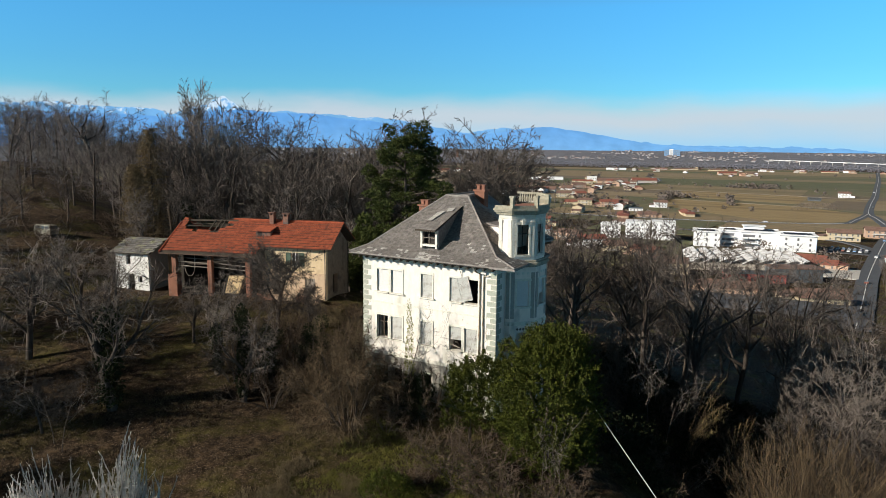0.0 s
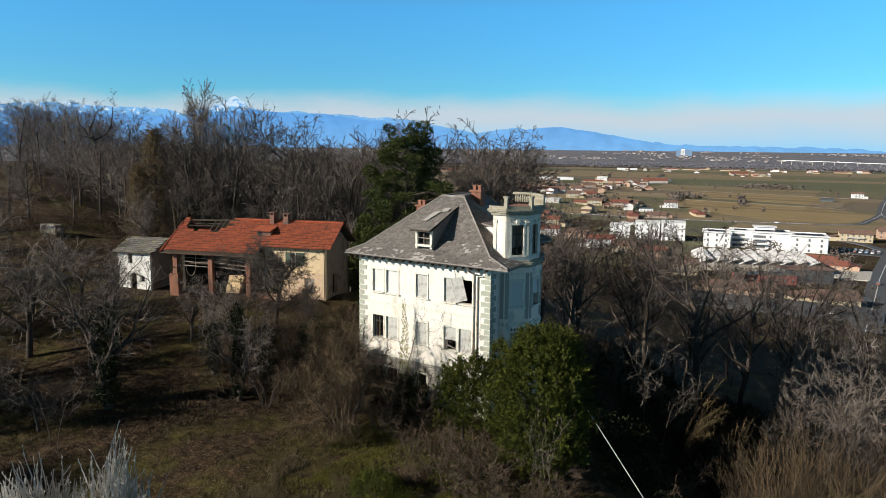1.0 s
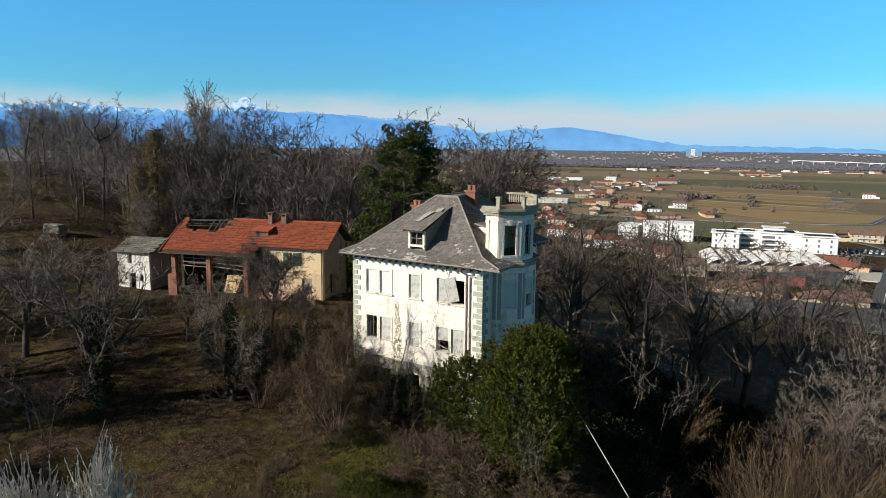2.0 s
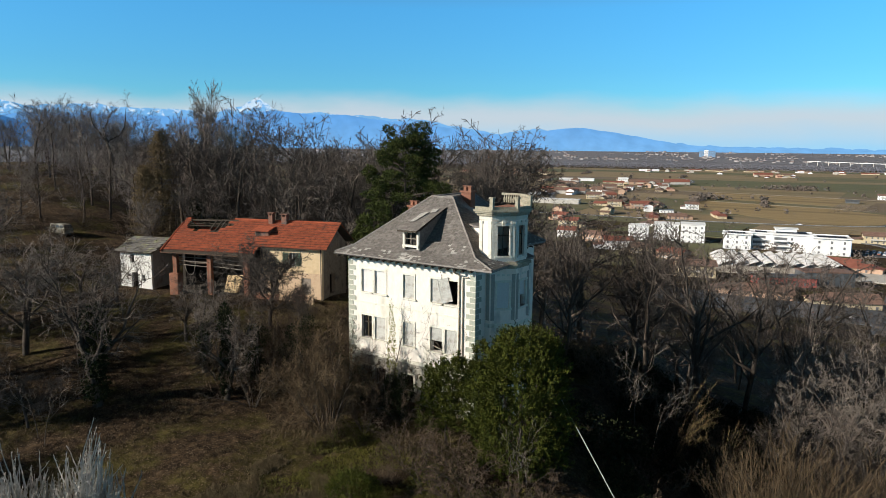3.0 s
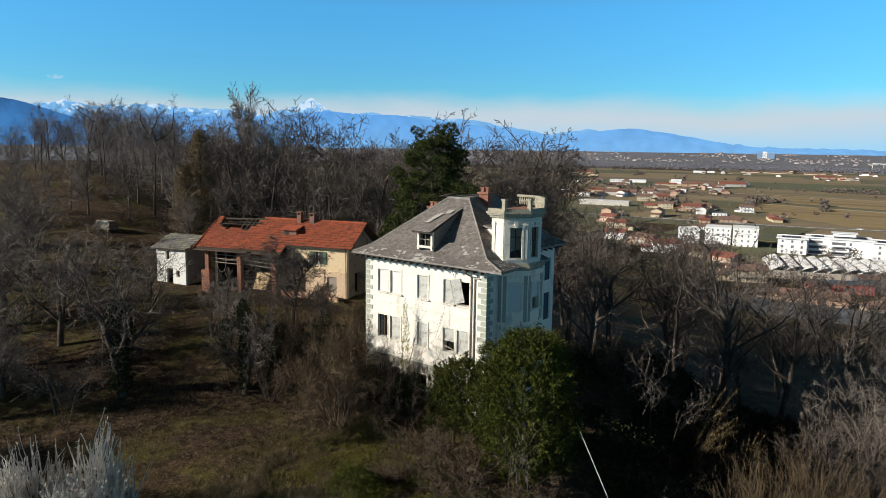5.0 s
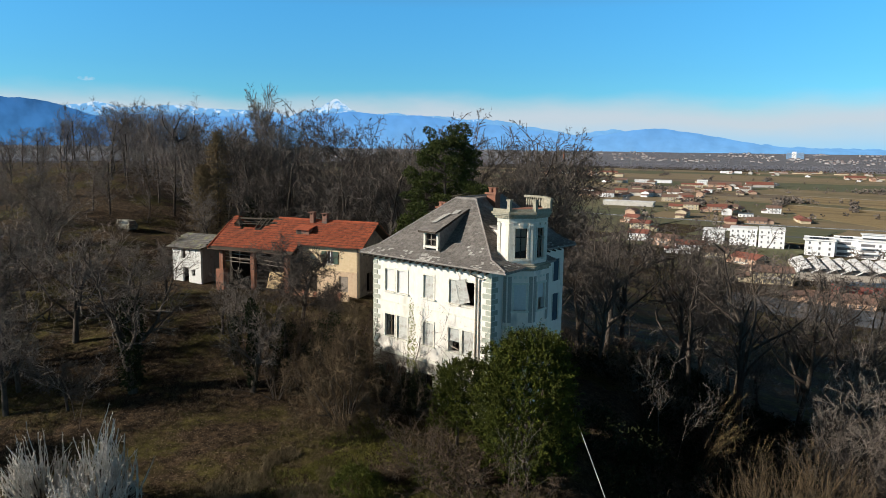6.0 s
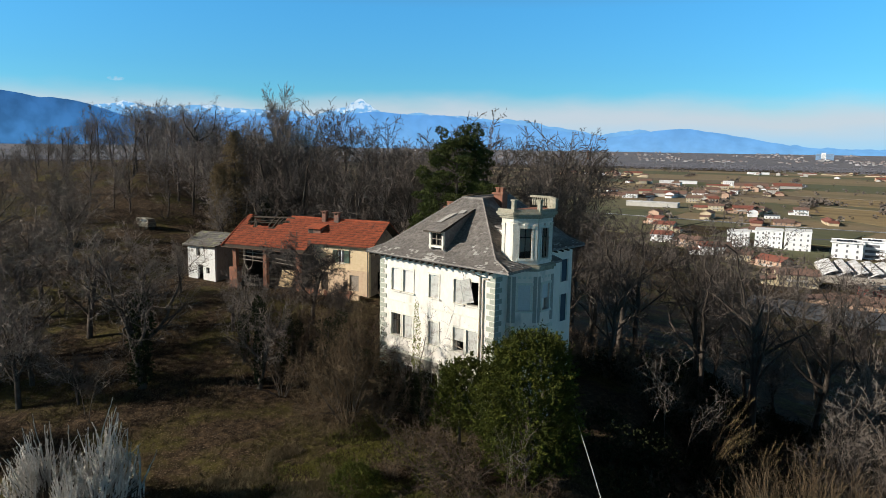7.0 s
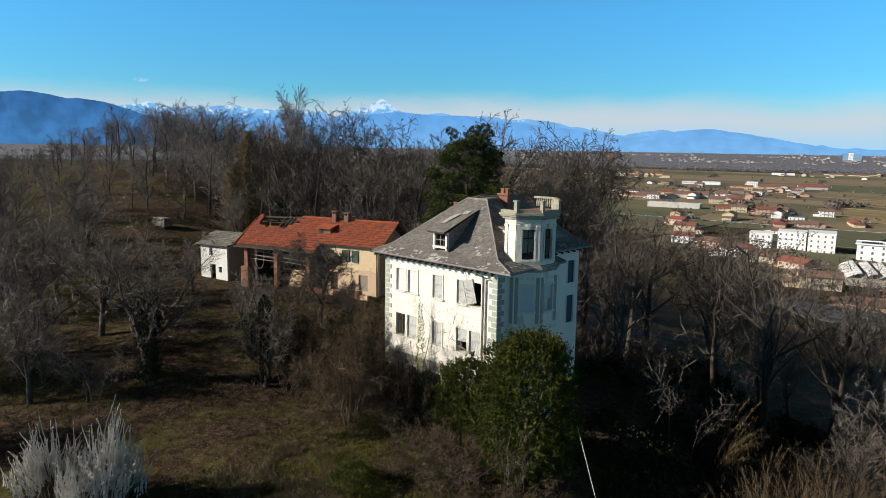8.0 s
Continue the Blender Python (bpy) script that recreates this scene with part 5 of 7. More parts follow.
def chimney(x, y, z0, z1, w, d):
    c = part("chimney", Shape().box(x - w / 2, x + w / 2, y - d / 2, y + d / 2, z0, z1), M_BRICK, villa, "red brick chimney stack")
    for i in range(int((z1 - 12.6) / 0.09)):
        z = max(z0, 12.6) + i * 0.09
        part("brick_course", Shape().box(x - w / 2 - 0.012, x + w / 2 + 0.012, y - d / 2 - 0.012, y + d / 2 + 0.012, z + 0.012, z + 0.08), M_BRICK, c)
    part("chimney_cap", Shape().box(x - w / 2 - 0.12, x + w / 2 + 0.12, y - d / 2 - 0.12, y + d / 2 + 0.12, z1, z1 + 0.15), M_BRICK, c)
    for dx in (-w / 4, w / 4):
        part("chimney_pot", Shape().box(x + dx - 0.14, x + dx + 0.14, y - 0.16, y + 0.16, z1 + 0.15, z1 + 0.5).box(x + dx - 0.2, x + dx + 0.2, y - 0.22, y + 0.22, z1 + 0.5, z1 + 0.58), M_BRICK, c)


chimney(-5.2, 7.6, 11.0, 14.55, 0.95, 0.7)
chimney(-11.4, 8.2, 10.5, 12.9, 0.9, 0.7)

# corner tower, six sides showing
PLAN = [(-0.35, 1.65), (0.75, 1.65), (2.05, 2.95), (2.05, 4.85), (0.75, 6.15), (-0.35, 6.15)]
CX, CY = 0.7, 3.9


def plan_out(o):
    """The tower's plan grown outwards by o."""
    out = []
    n = len(PLAN)
    for i in range(n):
        a, b, c = Vector(PLAN[i - 1]), Vector(PLAN[i]), Vector(PLAN[(i + 1) % n])
        e, f = (b - a).normalized(), (c - b).normalized()
        n1, n2 = Vector((e.y, -e.x)), Vector((f.y, -f.x))
        m = (n1 + n2).normalized()
        q = b + m * (o / max(0.3, m.dot(n1)))
        out.append((q.x, q.y))
    return out


tower = thing("tower", "pale polygonal corner tower with cornice and broken balustrade", "tower")
for i in range(6):
    a, b = PLAN[i], PLAN[(i + 1) % 6]
    L = math.dist(a, b)
    c = L / 2
    hi = [(c - 0.46, c + 0.46, 10.25, 12.55)] if i in (1, 2) else []
    lo = [(c - 0.48, c + 0.48, 6.25, 8.25), (c - 0.48, c + 0.48, 1.8, 4.2)] if i in (1, 2) else []
    part("upper_wall", Shape().wall(a, b, 9.75, 13.3, 0.28, hi), M_PLASTER_TOWER, tower)
    if i not in (4, 5):
        po = plan_out(0.22)
        part("lower_wall", Shape().wall(po[i], po[(i + 1) % 6], BASE - 2.5, 9.3, 0.3, [(h[0] + 0.09, h[1] + 0.09, h[2], h[3]) for h in lo]), M_BAY, tower, "lower bay wall, plaster warmed to offset blue shade")
    if i in (0, 1, 2, 3):
        u = (Vector(b) - Vector(a)).normalized()
        rz = math.degrees(math.atan2(u.y, u.x))
        frm = pose(a[0], a[1], 0, 0, 0, rz)
        po = plan_out(0.22)
        frl = pose(po[i][0], po[i][1], 0, 0, 0, rz)
        L2 = math.dist(po[i], po[(i + 1) % 6])
        part("pilaster", Shape().box(0.02, 0.3, -0.05, 0.02, 9.95, 12.9).box(L - 0.3, L - 0.02, -0.05, 0.02, 9.95, 12.9).box(0.0, 0.33, -0.09, 0.02, 12.72, 12.92).box(L - 0.33, L, -0.09, 0.02, 12.72, 12.92), M_TRIM, tower, "", frm)
        part("corner_panel", Shape().box(0.06, 0.34, -0.04, 0.02, 5.3, 8.9).box(L2 - 0.34, L2 - 0.06, -0.04, 0.02, 5.3, 8.9), M_PANEL, tower, "grey painted corner panel", frl)
        part("frieze_band", Shape().box(0.0, L, -0.05, 0.02, 13.0, 13.28), M_TRIM, tower, "", frm)
        part("floor_band", Shape().box(0.0, L2, -0.06, 0.02, 4.75, 5.05), M_TRIM, tower, "", frl)
        n = max(2, int(L / 0.24))
        dent = Shape().box(-0.06, 0.06, -0.18, 0, 13.3, 13.42).mesh("bracket", M_CORNICE)
        for j in range(n):
            part("bracket", dent, None, tower, "", frm @ pose((j + 0.5) * L / n, 0, 0))
        if i in (1, 2):
            w = part("window", Shape().box(L / 2 - 0.6, L / 2 - 0.46, -0.07, 0.1, 10.25, 12.55).box(L / 2 + 0.46, L / 2 + 0.6, -0.07, 0.1, 10.25, 12.55).box(L / 2 - 0.66, L / 2 + 0.66, -0.09, 0.1, 12.55, 12.75).box(L / 2 - 0.66, L / 2 + 0.66, -0.12, 0.1, 10.1, 10.25), M_TRIM, tower, "plaster window surround", frm)
            part("window_frame", Shape().box(L / 2 - 0.46, L / 2 - 0.39, 0.14, 0.2, 10.25, 12.55).box(L / 2 + 0.39, L / 2 + 0.46, 0.14, 0.2, 10.25, 12.55).box(L / 2 - 0.03, L / 2 + 0.03, 0.14, 0.2, 10.25, 12.55).box(L / 2 - 0.39, L / 2 + 0.39, 0.14, 0.2, 11.8, 11.87), M_WOOD_DARK, w, "dark sash frame")
            kx = L / 2
            part("keystone", Shape().hexa([(kx - 0.1, -0.13, 12.55), (kx + 0.1, -0.13, 12.55), (kx + 0.1, 0.05, 12.55), (kx - 0.1, 0.05, 12.55), (kx - 0.15, -0.15, 12.95), (kx + 0.15, -0.15, 12.95), (kx + 0.15, 0.05, 12.95), (kx - 0.15, 0.05, 12.95)]), M_TRIM, w)
            w2 = part("window", Shape().box(L2 / 2 - 0.62, L2 / 2 - 0.48, -0.07, 0.1, 6.25, 8.25).box(L2 / 2 + 0.48, L2 / 2 + 0.62, -0.07, 0.1, 6.25, 8.25).box(L2 / 2 - 0.68, L2 / 2 + 0.68, -0.1, 0.1, 8.25, 8.42).box(L2 / 2 - 0.7, L2 / 2 + 0.7, -0.14, 0.1, 6.1, 6.25), M_TRIM, tower, "plaster window surround", frl)
            if i == 1:
                part("blind", blind(0.96, 2.0), M_BLIND, w2, "closed pale blind", pose(L2 / 2 - 0.48, 0.12, 6.25))
            else:
                part("blind", blind(0.96, 1.15, 14), M_BLIND, w2, "half-lowered pale blind", pose(L2 / 2 - 0.48, 0.12, 7.1))
            # solid dark diamonds painting the shade of pierced holes
            dia = Shape().hexa([(-0.1, -0.02, 0), (0, -0.02, -0.12), (0, 0.06, -0.12), (-0.1, 0.06, 0), (0, -0.02, 0.12), (0.1, -0.02, 0), (0.1, 0.06, 0), (0, 0.06, 0.12)]).mesh("pierced_diamond", M_ROOM_SHADE)
            for j in range(4):
                part("pierced_diamond", dia, None, tower, "", frl @ pose(L2 / 2 - 0.36 + j * 0.24, -0.01, 4.45))
            med = Shape().box(-0.1, 0.1, -0.03, 0.02, 8.75, 8.92).mesh("medallion", M_TRIM)
            for j in (-0.4, 0, 0.4):
                part("medallion", med, None, tower, "", frl @ pose(L2 / 2 + j, 0, 0))
part("belt_cornice", Shape().prism(plan_out(0.24), 9.3, 9.5).prism(plan_out(0.38), 9.5, 9.68).prism(plan_out(0.2), 9.68, 9.8), M_CORNICE, tower, "weathered belt cornice")
part("cornice", Shape().prism(plan_out(0.16), 13.3, 13.5).prism(plan_out(0.28), 13.5, 13.62).prism(plan_out(0.35), 13.62, 13.78), M_CORNICE, tower, "stained projecting stone cornice")
part("terrace", Shape().prism(plan_out(0.15), 13.78, 13.84), M_BRICK, tower, "worn clay terrace floor")
part("parapet_base", Shape().wall(plan_out(0.26)[0], plan_out(0.26)[1], 13.78, 14.0, 0.24).wall(plan_out(0.26)[1], plan_out(0.26)[2], 13.78, 14.0, 0.24).wall(plan_out(0.26)[2], plan_out(0.26)[3], 13.78, 14.0, 0.24).wall(plan_out(0.26)[3], plan_out(0.26)[4], 13.78, 14.0, 0.24), M_CORNICE, tower)
PO = plan_out(0.14)
for i in (1, 2, 3, 4):
    x, y = PO[i]
    part("post", Shape().box(x - 0.14, x + 0.14, y - 0.14, y + 0.14, 13.84, 14.62).box(x - 0.19, x + 0.19, y - 0.19, y + 0.19, 14.62, 14.74), M_CORNICE, tower, "stone balustrade post")
bal = Shape()
for r0, r1, z0, z1 in ((0.06, 0.06, 0, 0.08), (0.06, 0.095, 0.08, 0.28), (0.095, 0.045, 0.28, 0.5), (0.045, 0.06, 0.5, 0.62)):
    bal.tube((0, 0, z0), (0, 0, z1), r0, r1, 8)
bal_me = bal.mesh("baluster", M_CORNICE)
for a, b, n in ((PO[3], PO[4], 8), (PO[4], (-1.05, PO[4][1]), 8)):
    a, b = Vector(a), Vector(b)
    for j in range(n):
        p = a.lerp(b, (j + 1) / (n + 1))
        part("baluster", bal_me, None, tower, "", pose(p.x, p.y, 14.0))
    u = (b - a).normalized()
    part("handrail", Shape().wall((a.x + u.y * 0.14, a.y - u.x * 0.14), (b.x + u.y * 0.14, b.y - u.x * 0.14), 14.62, 14.78, 0.28), M_CORNICE, tower)
part("tower_floor", Shape().prism(plan_out(-0.3), 9.8, 9.85).prism(plan_out(-0.2), 5.0, 5.1), M_ROOM_SHADE, tower)
part("roof_link", Shape().slab([(-2.3, 3.2, 12.4), (-0.45, 3.2, 12.1), (-0.45, 6.3, 12.1), (-2.3, 6.3, 12.4)], 0.15), M_SLATE, tower, "small slate roof joining tower and villa")
part("link_wall", Shape().box(-2.2, -0.45, 3.25, 3.4, 10.5, 12.1), M_PLASTER_TOWER, tower, "pale plaster wall under the joining roof")
for y0, z0, z1 in ((11.4, 6.2, 8.3), (14.4, 6.2, 8.3), (11.4, 2.4, 5.0), (14.4, 2.4, 5.0)):
    w = part("window", Shape().box(-3.12, -3.05, y0 - 0.12, y0, z0, z1).box(-3.12, -3.05, y0 + 1.05, y0 + 1.17, z0, z1), M_TRIM, villa)
    part("shutter", louvres(1.0, z1 - z0, 16), M_SHUTTER_BLUE, w, "dark blue-grey closed shutter", pose(-3.16, y0, z0, 0, 0, 90))

# ---- farmhouse and open barn ----
farm = thing("farmhouse", "ochre farmhouse and open barn under one red tiled roof", "farmhouse", pose(-25.87, 10.84, 2.0, 0, 0, 19))
part("front_wall", Shape().wall((-7.5, 0), (0, 0), -0.8, 5.2, 0.4, [(3.5, 4.35, 3.35, 4.75), (1.2, 2.2, 0.0, 2.1), (5.0, 6.2, 0.2, 2.0)]), M_STUCCO, farm, "ochre stuccoed upper wall")
part("lower_wall_coat", Shape().wall((-7.5, -0.012), (0.01, -0.012), -0.8, 2.45, 0.012, [(1.2, 2.2, 0.0, 2.1), (5.0, 6.2, 0.2, 2.0)]), M_STUCCO_PINK, farm, "peeling pinkish lower plaster")
part("floor_band", Shape().box(-7.5, 0.03, -0.05, 0.0, 2.45, 2.56), M_STUCCO_PINK, farm)
s = Shape().wall((0, 0.4), (0, 6.8), -0.8, 5.2, 0.4, [(1.6, 2.9, 0.0, 2.2)])
s.hexa([(-0.4, 0.2, 5.2), (0, 0.2, 5.2), (0, 6.6, 5.2), (-0.4, 6.6, 5.2), (-0.4, 3.35, 7.3), (0, 3.35, 7.3), (0, 3.5, 7.3), (-0.4, 3.5, 7.3)])
part("gable_wall", s, M_GABLE_SHADE, farm, "plaster gable wall, shade put into its colour")
part("back_wall", Shape().wall((0, 6.8), (-18.3, 6.8), -0.8, 5.2, 0.4), M_BARN_SHADE, farm, "barn wall with painted shade")
part("cross_wall", Shape().wall((-7.5, 6.4), (-7.5, 0.0), -0.8, 5.6, 0.35), M_BARN_SHADE, farm)
part("barn_side_wall", Shape().wall((-18.3, 6.8), (-18.3, 1.2), -0.8, 5.0, 0.35), M_BARN_SHADE, farm)
part("barn_floor", Shape().box(-17.9, -7.6, -0.9, 6.3, -0.3, 0.02), M_BARN_SHADE, farm, "earth floor of the barn with painted shade")
part("door", Shape().box(-6.3, -5.3, 0.12, 0.2, 0, 2.1), M_WOOD_DARK, farm)
part("cellar_door", Shape().box(-2.5, -1.3, 0.12, 0.2, 0.2, 2.0), M_WOOD_GREY, farm)
w = part("window", Shape().box(-4.1, -3.05, -0.06, 0.0, 3.22, 3.35), M_TRIM, farm)
part("shutter", louvres(0.62, 1.4, 12), M_SHUTTER_GREEN, w, "open dark green shutter", pose(-4.64, -0.05, 3.35))
part("shutter", louvres(0.62, 1.4, 12), M_SHUTTER_GREEN, w, "open dark green shutter", pose(-3.13, -0.05, 3.35))
part("window_frame", Shape().box(-4.0, -3.92, 0.1, 0.15, 3.35, 4.75).box(-3.23, -3.15, 0.1, 0.15, 3.35, 4.75).box(-3.62, -3.53, 0.1, 0.15, 3.35, 4.75), M_WHITE, w)
part("window_pane", Shape().box(-3.92, -3.23, 0.15, 0.17, 3.35, 4.75), M_GLASS, w)
def pier(x, y, h):
    p = part("brick_pier", Shape().box(x - 0.24, x + 0.24, y - 0.24, y + 0.24, -0.8, h), M_BRICK, farm, "red brick barn pier")
    me = Shape().box(-0.255, 0.255, -0.255, 0.255, 0.012, 0.1).mesh("brick_course", M_BRICK)
    for i in range(int(h / 0.115)):
        part("brick_course", me, None, p, "", pose(x, y, i * 0.115))
for x in (-17.6, -13.2, -8.6):
    pier(x, -1.0, 4.1)
part("plinth", Shape().box(-18.2, -17.1, -1.5, -0.6, -0.8, 1.9), M_BRICK, farm)
part("barn_beam", Shape().box(-18.6, -7.5, -1.15, -0.85, 4.1, 4.4), M_WOOD_DARK, farm)
for j, z in enumerate((3.75, 3.3, 2.85)):
    for x0, x1 in ((-17.3, -13.5), (-12.9, -8.9)):
        part("rail", Shape().tube((x0, -0.75, z), (x1, -0.75, z - (0.25 if x0 > -14 else 0.1)), 0.055, 0.055, 6), M_WOOD_GREY, farm, "grey wooden pole rail")
part("rail_upright", Shape().tube((-15.3, -0.72, 2.6), (-15.3, -0.72, 4.1), 0.05, 0.05, 6), M_WOOD_GREY, farm)
hoop = Shape()
for j in range(10):
    a0, a1 = math.pi * j / 10, math.pi * (j + 1) / 10
    hoop.tube((-15.9 - 0.6 * math.cos(a0), -0.8, 2.8 - 1.1 * math.sin(a0)), (-15.9 - 0.6 * math.cos(a1), -0.8, 2.8 - 1.1 * math.sin(a1)), 0.03, 0.03, 5)
part("hanging_rope", hoop, M_WOOD_GREY, farm, "slack hanging rope")
part("loft_floor", Shape().box(-18.0, -7.7, 1.5, 6.4, 2.6, 2.8), M_WOOD_DARK, farm)


rng = random.Random(9)
tiles, edges = Shape(), Shape()
TW, TL = 0.27, 0.42
for side in (0, 1):
    nrow = 14 if side == 0 else 10
    for r in range(nrow):
        for c in range(73):
            u = -18.9 + c * TW
            run = r * TL * 0.85
            v = (3.35 - run) if side == 0 else (3.35 + run)
            if side == 0 and v < -0.5 and u > -7.3 + 0.0:
                continue
            edge = 0.35 * noise.noise((r * 0.7, c * 0.3, 1.0))
            if side == 0 and u + edge * 3 < -12.2 - 0.35 * r and r + edge * 2 < 5.0 and u + edge * 2 > -18.5 + 0.1 * r:
                continue
            if side == 1 and -18.3 < u + edge * 3 < -13.0 and r < 6:
                continue
            z = 7.78 - 0.62 * run + rng.uniform(-0.012, 0.012) + 0.05 * noise.noise((u * 0.3, v * 0.4, 0))
            d = TL * (-1 if side == 0 else 1)
            z2 = z - 0.62 * TL + 0.075
            tilt = rng.uniform(-0.012, 0.012)
            i = len(tiles.v)
            prof = ((0.0, 0.0), (0.05, 0.022), (0.14, 0.024), (0.19, 0.0), (TW, 0.0))
            for x, h in prof:
                tiles.v.append((u + x, v, z + h + 0.0))
            for x, h in prof:
                tiles.v.append((u + x + tilt, v + d, z2 + h))
            out = 0.004 if side == 0 else -0.004
            e0 = len(edges.v)
            edges.v += [(u + x + tilt, v + d - out, z2 + h) for x, h in prof] + [(u + x + tilt, v + d - out, z2 + h - 0.08) for x, h in prof]
            edges.f += [(e0 + j, e0 + 5 + j, e0 + 6 + j, e0 + j + 1) for j in range(4)]
            for j in range(4):
                q = (i + j, i + 5 + j, i + 6 + j, i + 1 + j)
                tiles.f.append(q if side == 0 else q[::-1])
roof_f = part("roof", Shape().slab([(-7.3, -0.45, 5.36), (0.75, -0.45, 5.36), (0.75, 3.35, 7.7), (-7.3, 3.35, 7.7)], 0.1)
              .slab([(-18.8, -2.0, 4.4), (-7.3, -2.0, 4.4), (-7.3, 1.3, 6.44), (-18.8, 1.3, 6.44)], 0.1)
              .slab([(-12.0, 1.3, 6.44), (-7.3, 1.3, 6.44), (-7.3, 3.35, 7.7), (-12.0, 3.35, 7.7)], 0.1)
              .slab([(0.75, 7.2, 5.36), (-12.3, 7.2, 5.36), (-12.3, 3.35, 7.7), (0.75, 3.35, 7.7)], 0.1), M_WOOD_DARK, farm, "timber roof deck with a collapsed corner")
tagged(part("roof_tile", tiles, M_TILE, roof_f), "weathered red clay tiles with a hole by the ridge", kind="stuff")
tagged(part("tile_edge", edges, M_TILE_EDGE, roof_f), "dark lower edges of the tiles", kind="stuff")
part("ridge_tiles", Shape().tube((-12.5, 3.35, 7.8), (0.8, 3.35, 7.8), 0.13, 0.13, 8), M_TILE, roof_f)
part("verge_tiles", Shape().tube((-18.85, -2.05, 4.5), (-18.85, 2.6, 7.35), 0.1, 0.1, 8), M_TILE, roof_f)
for j in range(5):
    x = -14.9 + j * 0.62 + 0.12 * (j % 2)
    part("bare_rafter", Shape().hexa([(x, 1.0, 6.1), (x + 0.12, 1.0, 6.1), (x + 0.12, 3.4, 7.58), (x, 3.4, 7.58), (x, 1.0, 6.25), (x + 0.12, 1.0, 6.25), (x + 0.12, 3.4, 7.73), (x, 3.4, 7.73)]), M_WOOD_DARK, roof_f)
part("ridge_beam", Shape().tube((-18.7, 3.35, 7.45), (-12, 3.35, 7.6), 0.12, 0.12, 8).tube((-18.6, 2.3, 6.95), (-12, 2.3, 7.05), 0.05, 0.05, 6).tube((-18.6, 4.6, 6.95), (-12.5, 4.5, 7.0), 0.09, 0.09, 6), M_WOOD_DARK, roof_f)
# dark sheet under the hole, painting the shade of the loft
part("sagging_deck", Shape().slab([(-18.6, 1.2, 6.0), (-12.2, 1.2, 6.15), (-12.2, 5.8, 6.3), (-18.6, 5.8, 5.9)], 0.08), M_BARN_SHADE, roof_f, "boards in painted shade under the collapsed roof")
part("eave_board", Shape().box(-18.85, -7.3, -2.10, -2.04, 4.31, 4.42), M_WOOD_BROWN, roof_f)
for x, y, w, h in ((-7.6, 3.0, 0.5, 8.45), (-5.95, 3.1, 0.62, 8.35)):
    c = part("chimney", Shape().box(x - w / 2, x + w / 2, y - 0.3, y + 0.3, 6.9, h), M_CHIMNEY, farm, "soot-stained farmhouse chimney")
    part("chimney_cap", Shape().box(x - w / 2 - 0.12, x + w / 2 + 0.12, y - 0.42, y + 0.42, h + 0.25, h + 0.33).box(x - w / 2, x - w / 2 + 0.12, y - 0.3, y + 0.3, h, h + 0.25).box(x + w / 2 - 0.12, x + w / 2, y - 0.3, y + 0.3, h, h + 0.25), M_CHIMNEY, c)
d = part("roof_dormer", Shape().box(-8.6, -6.9, 0.9, 0.98, 6.2, 7.0).box(-6.95, -6.87, 0.9, 2.2, 6.3, 7.0).box(-8.6, -8.52, 0.9, 2.2, 6.3, 7.0), M_CHIMNEY, farm, "small tiled roof dormer")
part("dormer_roof", Shape().slab([(-8.8, 0.6, 6.95), (-6.7, 0.6, 6.95), (-6.7, 2.4, 7.3), (-8.8, 2.4, 7.3)], 0.1), M_TILE, d)
# dark sheet painting the shade of an opening
part("dormer_opening", Shape().box(-8.4, -7.9, 0.86, 0.9, 6.3, 6.8), M_ROOM_SHADE, d)
part("gutter", Shape().tube((-7.4, -0.52, 5.35), (0.8, -0.52, 5.35), 0.06, 0.06, 8).tube((-0.1, -0.1, 5.2), (-0.1, -0.1, -0.5), 0.05, 0.05, 8), M_PIPE, farm, "dark gutter and downpipe")

logs = thing("plank_stack", "stack of pale planks leaning in the barn", "planks", pose(-25.87, 10.84, 2.0, 0, 0, 19))
for i in range(6):
    part("plank", Shape().hexa([(-11.6 + i * 0.06, -0.9 + 0.1 * i, 0.0), (-10.0, -0.9 + 0.1 * i, 0.0), (-10.0, -0.82 + 0.1 * i, 0.0), (-11.6 + i * 0.06, -0.82 + 0.1 * i, 0.0), (-11.3, -0.5 + 0.1 * i, 1.9 - 0.12 * i), (-9.4, -0.5 + 0.1 * i, 2.0 - 0.1 * i), (-9.4, -0.42 + 0.1 * i, 2.0 - 0.1 * i), (-11.3, -0.42 + 0.1 * i, 1.9 - 0.12 * i)]), M_WOOD_PALE, logs)
low = thing("low_wall", "low crumbling pink brick wall before the farmhouse", "wall", pose(-25.87, 10.84, 1.6, 0, 0, 19))
for i in range(14):
    part("brick_block", Shape().box(-7.2 + i * 0.5, -6.72 + i * 0.5, -1.9, -1.55, 0, rng.uniform(0.45, 0.95)), rng.choice((M_BRICK, M_STUCCO_PINK)), low)

# ---- small white outbuilding ----
shed = thing("outbuilding", "small whitewashed outbuilding with a stone-slab roof", "outbuilding", pose(-46.7, 4.0, 1.35, 0, 0, 19))
part("front_wall", Shape().wall((-4.3, 0), (0, 0), -0.6, 4.5, 0.35, [(1.35, 1.95, 3.1, 4.15), (1.5, 2.4, 0.0, 2.0), (2.85, 3.4, 1.0, 1.75)]), M_WHITEWASH, shed)
